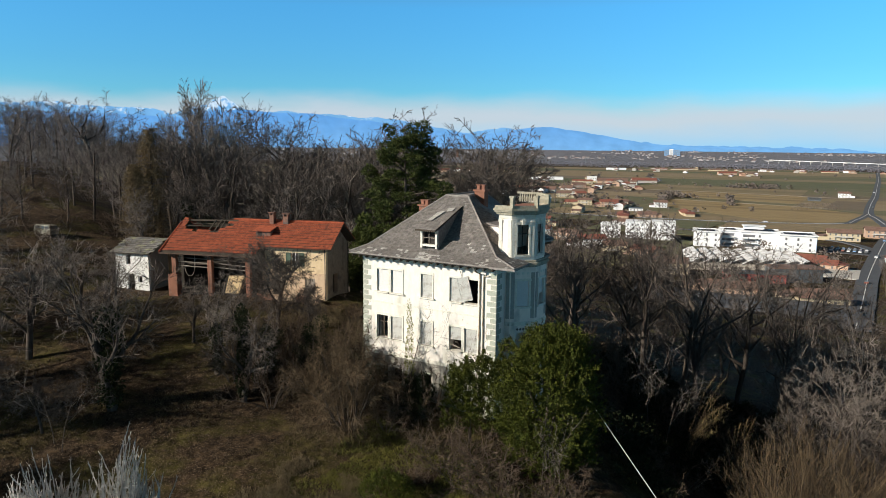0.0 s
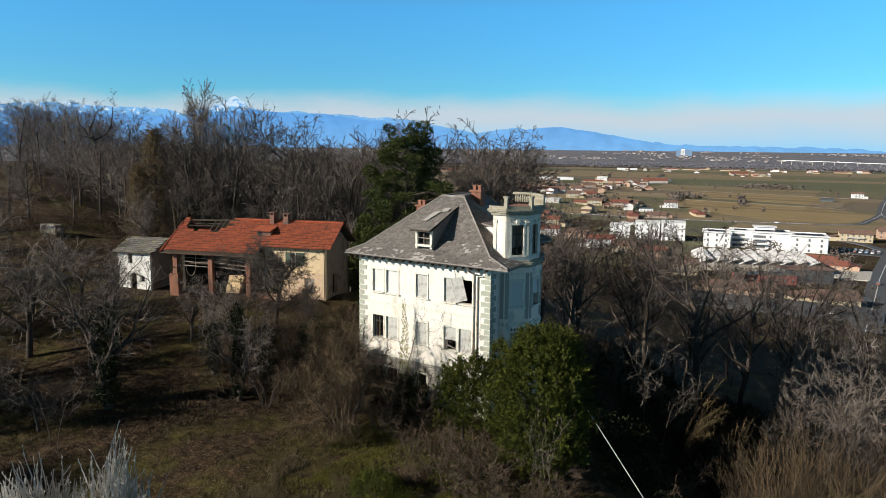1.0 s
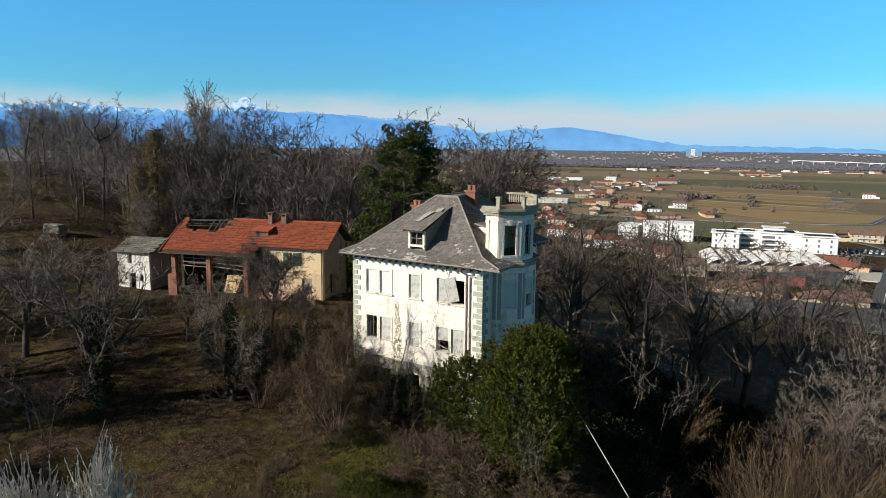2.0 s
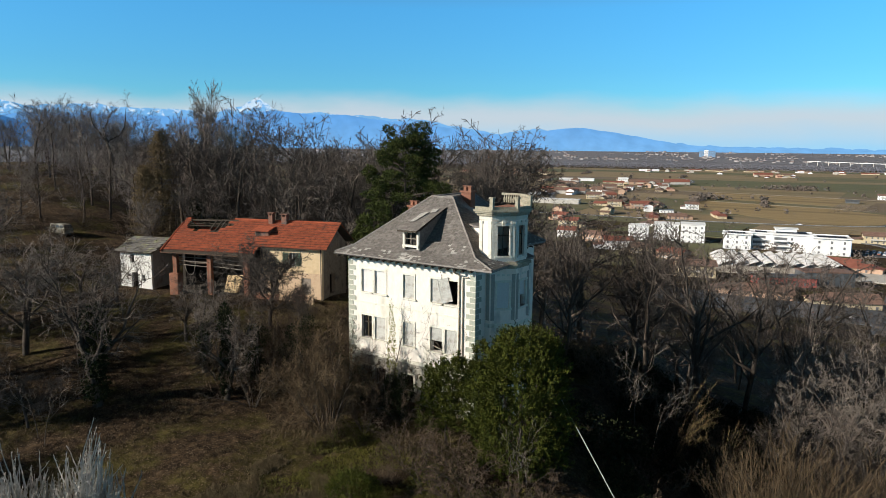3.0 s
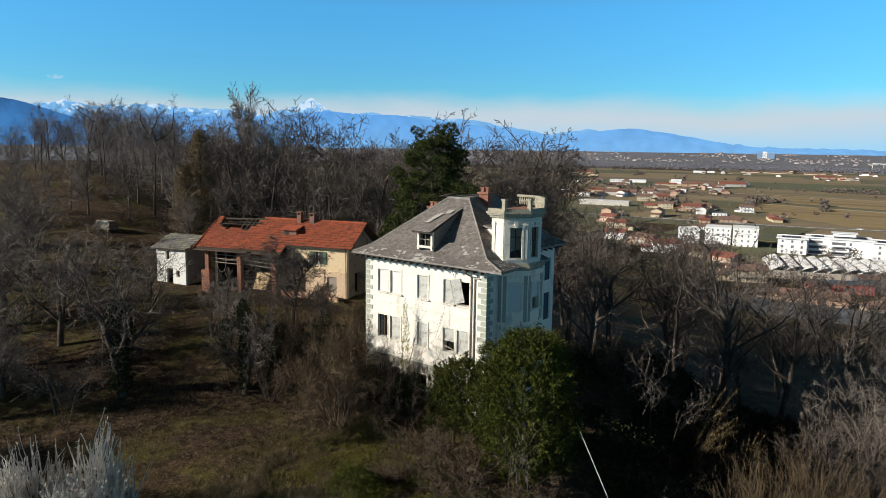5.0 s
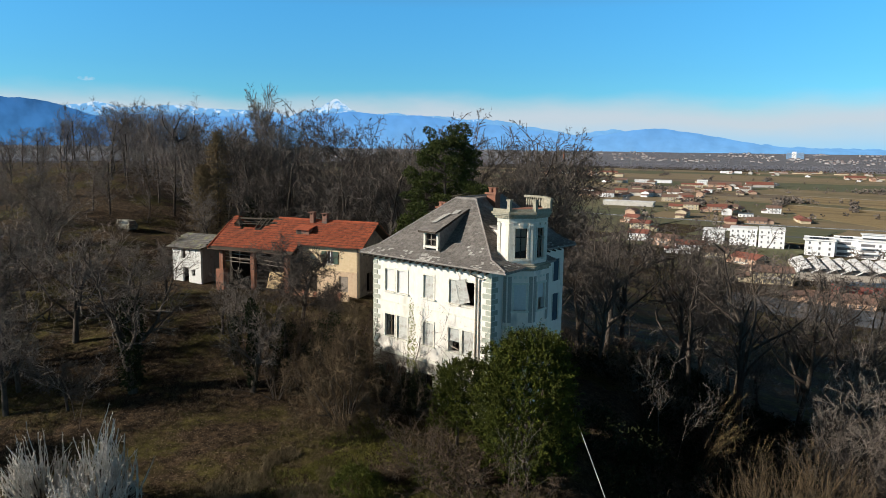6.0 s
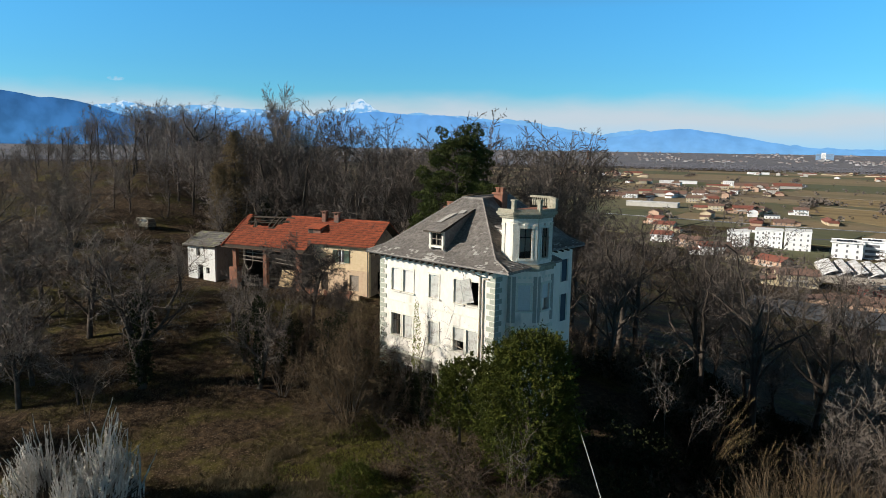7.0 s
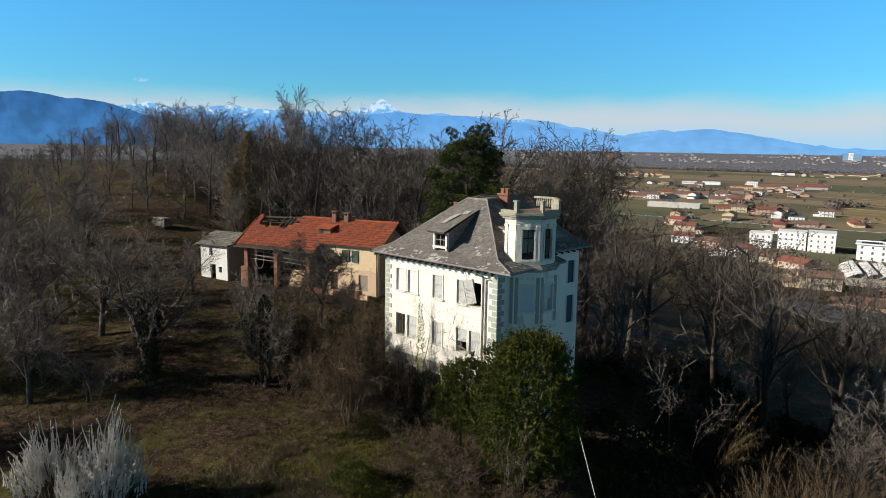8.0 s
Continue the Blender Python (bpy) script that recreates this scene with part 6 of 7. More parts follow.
# walls away from the sun are greyed in colour to paint their shade
part("side_wall", Shape().wall((0, 0.35), (0, 3.8), -0.6, 4.5, 0.35).hexa([(-0.35, 0.1, 4.5), (0, 0.1, 4.5), (0, 3.8, 4.5), (-0.35, 3.8, 4.5), (-0.35, 2.7, 5.65), (0, 2.7, 5.65), (0, 2.8, 5.65), (-0.35, 2.8, 5.65)]), M_STUCCO_GREY, shed, "side wall with grey shade put into its colour")
part("back_wall", Shape().wall((-0.35, 3.8), (-3.95, 3.8), -0.6, 4.5, 0.35), M_STUCCO_GREY, shed)
part("far_wall", Shape().wall((-4.3, 3.8), (-4.3, 0.35), -0.6, 4.5, 0.35), M_STUCCO_GREY, shed)
part("floor", Shape().box(-3.95, -0.35, 0.35, 3.45, 2.4, 2.55), M_ROOM_SHADE, shed)
part("roof_deck", Shape().slab([(-4.7, -0.4, 4.45), (0.4, -0.4, 4.45), (0.4, 2.75, 5.7), (-4.7, 2.75, 5.7)], 0.1).slab([(0.4, 4.2, 5.1), (-4.7, 4.2, 5.1), (-4.7, 2.75, 5.7), (0.4, 2.75, 5.7)], 0.1), M_WOOD_DARK, shed)
for r in range(8):
    for c in range(9):
        x, y = -4.75 + c * 0.58 + (0.2 if r % 2 else 0) + rng.uniform(-0.05, 0.05), -0.5 + r * 0.42
        z = 4.5 + (y + 0.4) * 0.397
        w, l, a = rng.uniform(0.5, 0.66), rng.uniform(0.5, 0.62), rng.uniform(-0.05, 0.05)
        part("stone_slab", Shape().hexa([(x, y, z + 0.03), (x + w, y + a, z + 0.03), (x + w, y + l, z + 0.19), (x, y + l, z + 0.19), (x, y, z + 0.09), (x + w, y + a, z + 0.09 + rng.uniform(0, 0.03)), (x + w, y + l, z + 0.25), (x, y + l, z + 0.25)]), M_STONE_ROOF, shed)

# ---- old van on the hillside ----
van = thing("camper_van", "old cream van parked among the shrubs", "van", on(-80.6, 11.2, 8, 0.85))
part("body", Shape().hexa([(-2.0, -0.85, 0.45), (2.0, -0.85, 0.45), (2.0, 0.85, 0.45), (-2.0, 0.85, 0.45), (-2.0, -0.88, 1.35), (2.05, -0.88, 1.35), (2.05, 0.88, 1.35), (-2.0, 0.88, 1.35)]), M_ENAMEL, van)
part("cabin", Shape().hexa([(-1.98, -0.83, 1.35), (2.0, -0.83, 1.35), (2.0, 0.83, 1.35), (-1.98, 0.83, 1.35), (-1.9, -0.72, 2.05), (1.7, -0.72, 2.05), (1.7, 0.72, 2.05), (-1.9, 0.72, 2.05)]), M_ENAMEL, van)
for x0, x1 in ((-1.6, -0.5), (-0.35, 0.6), (0.75, 1.6)):
    part("side_window", Shape().hexa([(x0, -0.84, 1.42), (x1, -0.84, 1.42), (x1, -0.79, 1.42), (x0, -0.79, 1.42), (x0, -0.775, 1.88), (x1, -0.775, 1.88), (x1, -0.73, 1.88), (x0, -0.73, 1.88)]), M_GLASS, van)
part("windscreen", Shape().hexa([(1.97, -0.7, 1.42), (2.03, -0.7, 1.42), (2.03, 0.7, 1.42), (1.97, 0.7, 1.42), (1.75, -0.62, 1.92), (1.82, -0.62, 1.92), (1.82, 0.62, 1.92), (1.75, 0.62, 1.92)]), M_GLASS, van)
for x in (-1.3, 1.3):
    for y in (-0.75, 0.75):
        part("wheel", Shape().tube((x, y - 0.1, 0.33), (x, y + 0.1, 0.33), 0.33, 0.33, 16, True), M_PIPE, van)

cable = thing("overhead_cable", "thin pale cable slanting down across the wood", "cable")
s = Shape()
prev = None
for j in range(25):
    f = j / 24
    p = Vector((8.3, -1.3, 1.4)).lerp(Vector((25.5, -20.1, -3.85)), f)
    if prev:
        s.tube(prev, p, 0.017, 0.017, 6)
    prev = p
part("strand", s, M_CABLE, cable)

# ---- trees ----
UP = Vector((0, 0, 1))


def grow(rng, p, d, length, r, lev, P, out):
    """One branch with its children; out collects (from, to, radius, radius, level)."""
    n = P["segs"][lev]
    end = P["taper"][lev]
    q, r0 = p, r
    for i in range(n):
        d = (d + Vector((rng.gauss(0, 1), rng.gauss(0, 1), rng.gauss(0, 1))) * P["bend"][lev] + UP * P["lift"][lev]).normalized()
        q2 = q + d * (length / n)
        if "env" in P and lev > 0:
            cz, rx, rz = P["env"]
            if (q2.x ** 2 + q2.y ** 2) / rx ** 2 + ((q2.z - cz) / rz) ** 2 > rng.uniform(0.8, 1.15):
                if lev == 1 and i:
                    return
                q2 = q + d * (length / n) * 0.4
        f = (i + 1) / n
        r2 = r * (1 - f * (1 - end))
        out.append((q, q2, r0, r2, lev))
        if lev + 1 < len(P["segs"]) and f >= P["first"][lev]:
            for _ in range(P["kids"][lev] if f < 1 else P["kids"][lev] + 1):
                ax = d.orthogonal().normalized()
                ax.rotate(Matrix.Rotation(rng.uniform(0, 6.283), 3, d))
                c = d.copy()
                c.rotate(Matrix.Rotation(radians(rng.uniform(*P["angle"][lev])), 3, ax))
                grow(rng, q.lerp(q2, rng.uniform(0.2, 1.0)), c, length * P["ratio"][lev] * rng.uniform(0.55, 1.2) * (1.1 - 0.4 * f), max(r2 * P["thin"], 0.008), lev + 1, P, out)
        q, r0 = q2, r2


def tree_meshes(seed, P, twig, roots=1, fat=1.0):
    """Meshes of the trunk and limbs, and of the finer branches, of a bare tree."""
    rng = random.Random(seed)
    out = []
    for j in range(roots):
        a = 6.283 * j / max(1, roots) + rng.uniform(-0.4, 0.4)
        lean = P.get("lean", 0.0) * rng.uniform(0.4, 1.3)
        d = Vector((math.cos(a) * lean, math.sin(a) * lean, 1)).normalized()
        start = Vector((math.cos(a), math.sin(a), 0)) * (P.get("ring", 0.0) * rng.uniform(0.2, 1)) - UP * 0.3
        grow(rng, start, d, P["height"] * (rng.uniform(0.7, 1.1) if roots > 1 else 1), P["radius"], 0, P, out)
    k = 10.0 / max(o[1].z for o in out) if P.get("tall", True) else 1.0
    out = [(a * k, b * k, ra * k, rb * k, lev) for a, b, ra, rb, lev in out]
    wood, fine = Shape(), Shape()
    last = len(P["segs"]) - 1
    for a, b, ra, rb, lev in out:
        if lev <= P.get("woody", 1):
            wood.tube(a, b, ra, rb, (7 if lev == 0 else 5) if roots == 1 else 4)
        elif lev < P.get("round", 3) and lev != last:
            fine.tube(a, b, max(ra * 0.8, 0.016 * fat), max(rb * 0.8, 0.011 * fat), 3)
        else:
            w = (b - a).cross(Vector((rng.gauss(0, 1), rng.gauss(0, 1), rng.gauss(0, 1))))
            if w.length < 1e-6:
                continue
            w.normalize()
            h = fat * (0.016 if lev < last else 0.012)
            if lev < last:
                fine.face(a - w * h, a + w * h, b + w * h, b - w * h)
            else:
                fine.face(a - w * h, a + w * h, b)
    return (wood.mesh("trunk", M_BARK, True) if wood.v else None), fine.mesh("crown", twig)


OAK = dict(height=4.4, radius=0.2, round=2, segs=(4, 5, 3, 1, 1), taper=(0.7, 0.2, 0.3, 0.4, 0.2), bend=(0.09, 0.19, 0.2, 0.16, 0.1), lift=(0.05, 0.09, 0.06, 0.04, 0.02), env=(5.6, 4.6, 4.1),
           first=(0.5, 0.2, 0.3, 0.4, 0), kids=(2, 2, 3, 7, 0), angle=((18, 70), (30, 70), (28, 72), (25, 86), (0, 0)), ratio=(1.3, 0.52, 0.62, 0.6, 0), thin=0.52)
WOOD = dict(height=7.0, radius=0.13, round=2, segs=(6, 5, 3, 1, 1), taper=(0.5, 0.15, 0.3, 0.4, 0.2), bend=(0.07, 0.13, 0.14, 0.13, 0.1), lift=(0.06, 0.10, 0.07, 0.05, 0.03), env=(6.2, 3.3, 3.9),
            first=(0.34, 0.25, 0.3, 0.4, 0), kids=(2, 2, 2, 6, 0), angle=((24, 58), (28, 66), (28, 72), (25, 88), (0, 0)), ratio=(0.75, 0.5, 0.62, 0.44, 0), thin=0.47)
FAR = dict(WOOD, segs=(6, 5, 2, 1), taper=(0.5, 0.15, 0.4, 0.2), bend=(0.08, 0.14, 0.14, 0.1), lift=(0.06, 0.10, 0.06, 0.04), kids=(2, 4, 6, 0), first=(0.26, 0.15, 0.3, 0), env=(5.5, 3.5, 4.5), angle=((28, 66), (28, 70), (25, 86), (0, 0)), ratio=(0.8, 0.42, 0.55, 0), round=2)
GNARL = dict(height=2.6, radius=0.2, segs=(3, 5, 4, 3, 1), taper=(0.8, 0.3, 0.3, 0.4, 0.2), bend=(0.15, 0.28, 0.32, 0.35, 0.25), lift=(0.03, 0.07, 0.02, 0.0, 0.0),
             env=(4.2, 4.2, 3.4), first=(0.6, 0.2, 0.25, 0.3, 0), kids=(3, 2, 2, 3, 0), angle=((40, 75), (35, 75), (30, 70), (30, 70), (0, 0)), ratio=(1.35, 0.5, 0.5, 0.55, 0), thin=0.6)
THICKET = dict(tall=False, height=4.2, radius=0.05, segs=(6, 4, 2, 1), taper=(0.3, 0.3, 0.4, 0.2), bend=(0.14, 0.22, 0.25, 0.2), lift=(-0.07, -0.03, -0.02, 0.0), first=(0.3, 0.25, 0.3, 0), kids=(1, 2, 2, 0),
               angle=((20, 55), (20, 60), (20, 60), (0, 0)), ratio=(0.45, 0.5, 0.6, 0), thin=0.55, lean=0.75, ring=0.3, woody=0, round=1)
WAND = dict(tall=False, height=5.0, radius=0.018, segs=(6, 3, 1), taper=(0.2, 0.3, 0.2), bend=(0.06, 0.12, 0.15), lift=(0.0, 0.12, 0.1), first=(0.25, 0.25, 0), kids=(2, 3, 0), angle=((15, 35), (15, 40), (0, 0)),
            ratio=(0.33, 0.5, 0), thin=0.5, lean=0.45, ring=0.35, woody=0, round=1)


def bare(name, label, seed, P, twig=None, roots=1, category="tree", fat=1.0):
    """A kind of bare tree or shrub, whose meshes its plants share."""
    return (name, label, category, *tree_meshes(seed, P, twig or M_TWIG, roots, fat))


def plant(kind, x, y, rz=0.0, s=1.0, sz=None, group="", label="", sink=0.0):
    name, lab, cat, t, c = kind
    o = thing(name, label or lab, cat, on(x, y, rz, s, sz, sink), group)
    if t:
        part("trunk", t, None, o)
    part("crown", c, None, o)
    return o


def foliage(seed, lobes, n, size, rough=0.22, lift=0.3):
    """Leaves on the outside of a heap of lobes (x, y, z, rx, rz), as small folded blades."""
    rng = random.Random(seed)
    s = Shape()
    weights = [l[3] * l[4] for l in lobes]
    for _ in range(n):
        x, y, z, rx, rz = rng.choices(lobes, weights)[0]
        d = Vector((rng.gauss(0, 1), rng.gauss(0, 1), rng.gauss(0, 1)))
        d.normalize()
        k = rng.uniform(0.55, 1.06) * (1 + rough * noise.noise((d.x * 2.2 + x, d.y * 2.2 + y, d.z * 2.2 + z)))
        p = Vector((x + d.x * rx * k, y + d.y * rx * k, z + d.z * rz * k))
        if any(((p.x - a) / c) ** 2 + ((p.y - b) / c) ** 2 + ((p.z - e) / f) ** 2 < 0.2 for a, b, e, c, f in lobes):
            continue
        t = (d + UP * lift + Vector((rng.gauss(0, 1), rng.gauss(0, 1), rng.gauss(0, 1))) * 0.55).normalized()
        w = t.cross(Vector((rng.gauss(0, 1), rng.gauss(0, 1), rng.gauss(0, 1))))
        if w.length < 1e-5:
            continue
        w = w.normalized()
        l = size * rng.uniform(0.6, 1.3)
        fold = t.cross(w) * l * 0.12
        s.face(p, p + t * l * 0.5 + w * l * 0.3 + fold, p + t * l)
        s.face(p, p + t * l, p + t * l * 0.5 - w * l * 0.3 + fold)
    return s


def sprays(seed, centres, leaves, size, reach):
    """Evergreen shoots (place, outward direction), each a tuft of leaves set along short twigs."""
    rg = random.Random(seed)
    s = Shape()
    for c, out in centres:
        k = rg.uniform(0.65, 1.35)
        for _ in range(rg.randint(4, 6)):
            d = (out * 0.8 + UP * rg.uniform(0.1, 0.8) + Vector((rg.gauss(0, 1), rg.gauss(0, 1), rg.gauss(0, 1))) * 0.5).normalized()
            length = reach * k * rg.uniform(0.6, 1.2)
            for j in range(leaves):
                f = (j + rg.random()) / leaves
                p = c + d * length * f
                t = (d * 0.55 + Vector((rg.gauss(0, 1), rg.gauss(0, 1), rg.gauss(0, 1))) * 0.6).normalized()
                w = t.cross(Vector((rg.gauss(0, 1), rg.gauss(0, 1), rg.gauss(0, 1)))).normalized()
                l = size * rg.uniform(0.7, 1.3)
                fold = t.cross(w) * l * 0.12
                s.face(p, p + t * l * 0.5 + w * l * 0.26 + fold, p + t * l)
                s.face(p, p + t * l, p + t * l * 0.5 - w * l * 0.26 + fold)
    return s


rng = random.Random(21)
OAKS = [bare("oak_tree", "bare spreading oak with dark grey bark", 100 + i, OAK, None, 1, "tree", 0.9) for i in range(4)]
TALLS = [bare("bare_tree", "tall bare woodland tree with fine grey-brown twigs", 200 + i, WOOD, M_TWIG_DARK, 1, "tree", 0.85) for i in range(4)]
FARS = [bare("hill_tree", "bare tree with a rounded crown on the hill", 250 + i, FAR, M_TWIG_HILL, 1, "tree", 0.95) for i in range(5)]
DENSE = [bare("oak_tree", "bare spreading oak with dense dark twigs", 150 + i, dict(OAK, kids=(2, 2, 3, 8, 0)), None, 1, "tree", 0.95) for i in range(2)]
GREAT = dict(WOOD, env=(6.3, 3.6, 3.8), segs=(4, 6, 3, 1, 1), height=3.4, radius=0.2, taper=(0.75, 0.12, 0.3, 0.4, 0.2), first=(0.5, 0.2, 0.3, 0.4, 0), angle=((14, 44), (24, 58), (26, 68), (25, 86), (0, 0)), bend=(0.05, 0.09, 0.13, 0.13, 0.1), lift=(0.05, 0.07, 0.06, 0.05, 0.02), ratio=(2.0, 0.36, 0.6, 0.45, 0), kids=(3, 3, 4, 8, 0), woody=0)
BIG = [bare("great_oak", "very tall bare oak with a rounded crown of fine twigs", seed, GREAT, M_TWIG, 1, "tree", 0.85) for seed in (206, 194)]
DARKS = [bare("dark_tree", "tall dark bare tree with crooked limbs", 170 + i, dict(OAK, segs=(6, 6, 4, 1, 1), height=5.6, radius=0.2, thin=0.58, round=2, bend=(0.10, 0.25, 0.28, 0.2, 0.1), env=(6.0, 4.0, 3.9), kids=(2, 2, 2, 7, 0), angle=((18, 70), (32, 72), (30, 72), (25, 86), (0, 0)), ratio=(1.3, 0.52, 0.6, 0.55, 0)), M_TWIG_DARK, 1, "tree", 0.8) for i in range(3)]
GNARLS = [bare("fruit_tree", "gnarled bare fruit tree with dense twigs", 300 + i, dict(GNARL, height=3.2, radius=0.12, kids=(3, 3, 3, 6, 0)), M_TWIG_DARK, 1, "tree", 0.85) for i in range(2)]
GNARLS.append(bare("lone_tree", "gnarled bare tree with crooked limbs", 304, dict(GNARL, height=4.4, radius=0.13, env=(6.2, 3.4, 3.3), ratio=(0.9, 0.55, 0.55, 0.6, 0)), M_TWIG_HILL, 1, "tree", 0.7))
BUSHES = [bare("bare_shrub", "arching bare shrub of tangled stems", 400 + i, THICKET, M_TWIG_RED, 8, "shrub", 1.05) for i in range(3)]
WANDS = [bare("willow_shrub", "upright thicket of bare wands", 500 + i, WAND, M_WAND, 44, "shrub", 0.4) for i in range(2)]


def plumes(seed, n, spread, tall):
    """A dome of upright downy plumes on bent stems."""
    rg = random.Random(seed)
    stems, down = Shape(), Shape()
    for i in range(n):
        a, r = rg.uniform(0, 6.283), math.sqrt(rg.random())
        out = Vector((math.cos(a), math.sin(a), 0))
        top = tall * (1.0 - 0.55 * r * r) * rg.uniform(0.72, 1.08)
        p = out * (0.25 * spread * r)
        elbow = out * (spread * r) + UP * top * 0.45
        stems.tube(p - UP * 0.3, p.lerp(elbow, 0.5) + UP * 0.15, 0.03, 0.022, 4).tube(p.lerp(elbow, 0.5) + UP * 0.15, elbow, 0.022, 0.016, 4)
        for k in range(rg.randint(3, 5)):
            q = p.lerp(elbow, rg.uniform(0.55, 1.0)) + Vector((rg.gauss(0, 0.06), rg.gauss(0, 0.06), 0))
            d = (UP + out * rg.uniform(0.0, 0.45) + Vector((rg.gauss(0, 0.16), rg.gauss(0, 0.16), 0))).normalized()
            length, segs = top * rg.uniform(0.3, 0.58), 7
            for j in range(segs):
                d = (d + UP * 0.06 + Vector((rg.gauss(0, 1), rg.gauss(0, 1), rg.gauss(0, 1))) * 0.1).normalized()
                q2 = q + d * length / segs
                w0, w1 = 0.03 * (1 - 0.7 * j / segs), 0.03 * (1 - 0.7 * (j + 1) / segs)
                down.tube(q, q2, w0, w1, 3)
                for _ in range(5):
                    c = q.lerp(q2, rg.random())
                    t = (d * 0.6 + Vector((rg.gauss(0, 1), rg.gauss(0, 1), rg.gauss(0, 1))) * 0.7).normalized()
                    e = t.cross(d).normalized() * 0.014
                    down.face(c - e, c + e, c + t * rg.uniform(0.06, 0.13))
                q = q2
    return stems.mesh("trunk", M_BARK), down.mesh("crown", M_TWIG_PALE)


SILVER = ("pale_shrub", "pale silvery shrub with upright downy branches", "shrub", *plumes(600, 52, 1.5, 3.1))


def fountain(seed, n):
    """A dry shrub whose stems lean one way and arch over, with straw-coloured seed heads."""
    rg = random.Random(seed)
    stems, heads = Shape(), Shape()
    for i in range(n):
        p = Vector((rg.gauss(0, 0.25), rg.gauss(0, 0.25), -0.3))
        d = Vector((rg.uniform(0.15, 1.0), rg.gauss(0, 0.3), 1.3)).normalized()
        length, r = rg.uniform(3.2, 5.4), 0.022
        for j in range(9):
            d = (d + Vector((0.07, 0, -0.09)) + Vector((rg.gauss(0, 1), rg.gauss(0, 1), rg.gauss(0, 1))) * 0.05).normalized()
            q = p + d * length / 9
            stems.tube(p, q, r, r * 0.82, 4)
            r *= 0.82
            if j > 2:
                for _ in range(4):
                    t = (d + Vector((rg.gauss(0, 1), rg.gauss(0, 1), rg.gauss(0, 1))) * 0.45).normalized()
                    e = t.cross(UP).normalized() * 0.01
                    c = p.lerp(q, rg.random())
                    stems.face(c - e, c + e, c + t * rg.uniform(0.4, 0.9))
            if j > 5:
                for _ in range(14):
                    t = (d + Vector((rg.gauss(0, 1), rg.gauss(0, 1), rg.gauss(0, 1))) * 0.6).normalized()
                    e = t.cross(UP).normalized() * 0.02
                    c = p.lerp(q, rg.random())
                    heads.face(c - e, c + e, c + t * rg.uniform(0.1, 0.3))
            p = q
    return stems.mesh("stems", M_WAND), heads.mesh("seed_heads", M_STRAW)


REED = ("dry_shrub", "dry arching shrub with straw-coloured seed heads", "shrub", *fountain(700, 26))
DEAD = bare("dead_sapling", "thin pale dead sapling with forked twigs", 720, dict(OAK, tall=False, height=3.4, radius=0.028, segs=(5, 3, 2, 1), kids=(1, 2, 3, 0), woody=0), M_TWIG, 1, "tree", 0.4)


def ivied(kind, x, y, rz, s, sz, h, label):
    """A tree whose trunk is wrapped in ivy up to h metres."""
    o = plant(kind, x, y, rz, s, sz, "", label)
    lobes = [(rng.uniform(-0.15, 0.15), rng.uniform(-0.15, 0.15), 0.8 + i * 0.5, rng.uniform(0.3, 0.75), 0.5) for i in range(int(h / 0.5))]
    part("ivy", foliage(int(x * 10) % 97, lobes, int(520 * h), 0.2, lift=-0.2), M_IVY_DARK, o, "dark ivy round the trunk")
    return o


# the hillside before the villa
THICK = [bare("oak_tree", "bare spreading oak with dense dark twigs", 160 + i, dict(OAK, segs=(5, 6, 4, 1, 1), radius=0.3, thin=0.6, woody=2, bend=(0.10, 0.22, 0.25, 0.2, 0.1), kids=(2, 2, 3, 7, 0), angle=((25, 78), (32, 72), (30, 72), (25, 86), (0, 0)), ratio=(1.3, 0.52, 0.6, 0.55, 0)), None, 1, "tree", 0.7) for i in range(2)]
ivied(THICK[1], -21.8, -7.6, 200, 0.75, 0.9, 4.0, "leaning bare tree with ivy on its trunk")
ivied(THICK[0], -23.6, -16.0, 20, 1.25, 1.37, 5.0, "bare spreading oak with an ivy-clad trunk")
ivied(THICK[1], -17.0, -9.2, 80, 0.8, 1.0, 7.0, "small bare tree smothered in ivy")
plant(GNARLS[0], -23.3, 1.0, 10, 1.0, 1.0)
plant(GNARLS[1], -20.6, 2.6, 130, 0.42, 0.62)
plant(GNARLS[1], -25.0, -20.6, 50, 0.5)
plant(DEAD, -23.0, -20.9, 0, 1.3)
plant(DEAD, -21.6, -21.2, 140, 1.1)
plant(SILVER, -8.9, -25.6, 0, 1.9, 2.5)
plant(SILVER, -6.2, -27.4, 200, 1.25, 1.45)
plant(SILVER, -12.0, -27.2, 120, 1.7, 2.05)
plant(SILVER, -14.6, -27.6, 60, 1.2, 1.3)
for i, (x, y, s) in enumerate(((-37, -15, 1.0), (-31, -22, 0.85), (-52, -14, 1.0), (-47, -21, 1.0), (-64, -17, 0.9), (-61, 14, 0.9),
                               (-43, -30, 1.0), (-55, -28, 1.0), (-72, -6, 1.0), (-76, -20, 1.1), (-36, -28, 0.9), (-28, -5, 0.6), (-66, -30, 1.0), (-104, -20, 1.0), (-41, -8, 0.9), (-72, -22, 0.9), (-38, -22, 1.1), (-50, -33, 1.1), (-84, -14, 0.9), (-28, -24, 0.9), (-60, -21, 1.1), (-44, -2, 0.7))):
    plant((DENSE[i % 2] if i < 6 else OAKS[(i + 2) % 4]), x, y, i * 67, s * 1.15, s * 1.1, "trees on the hillside")
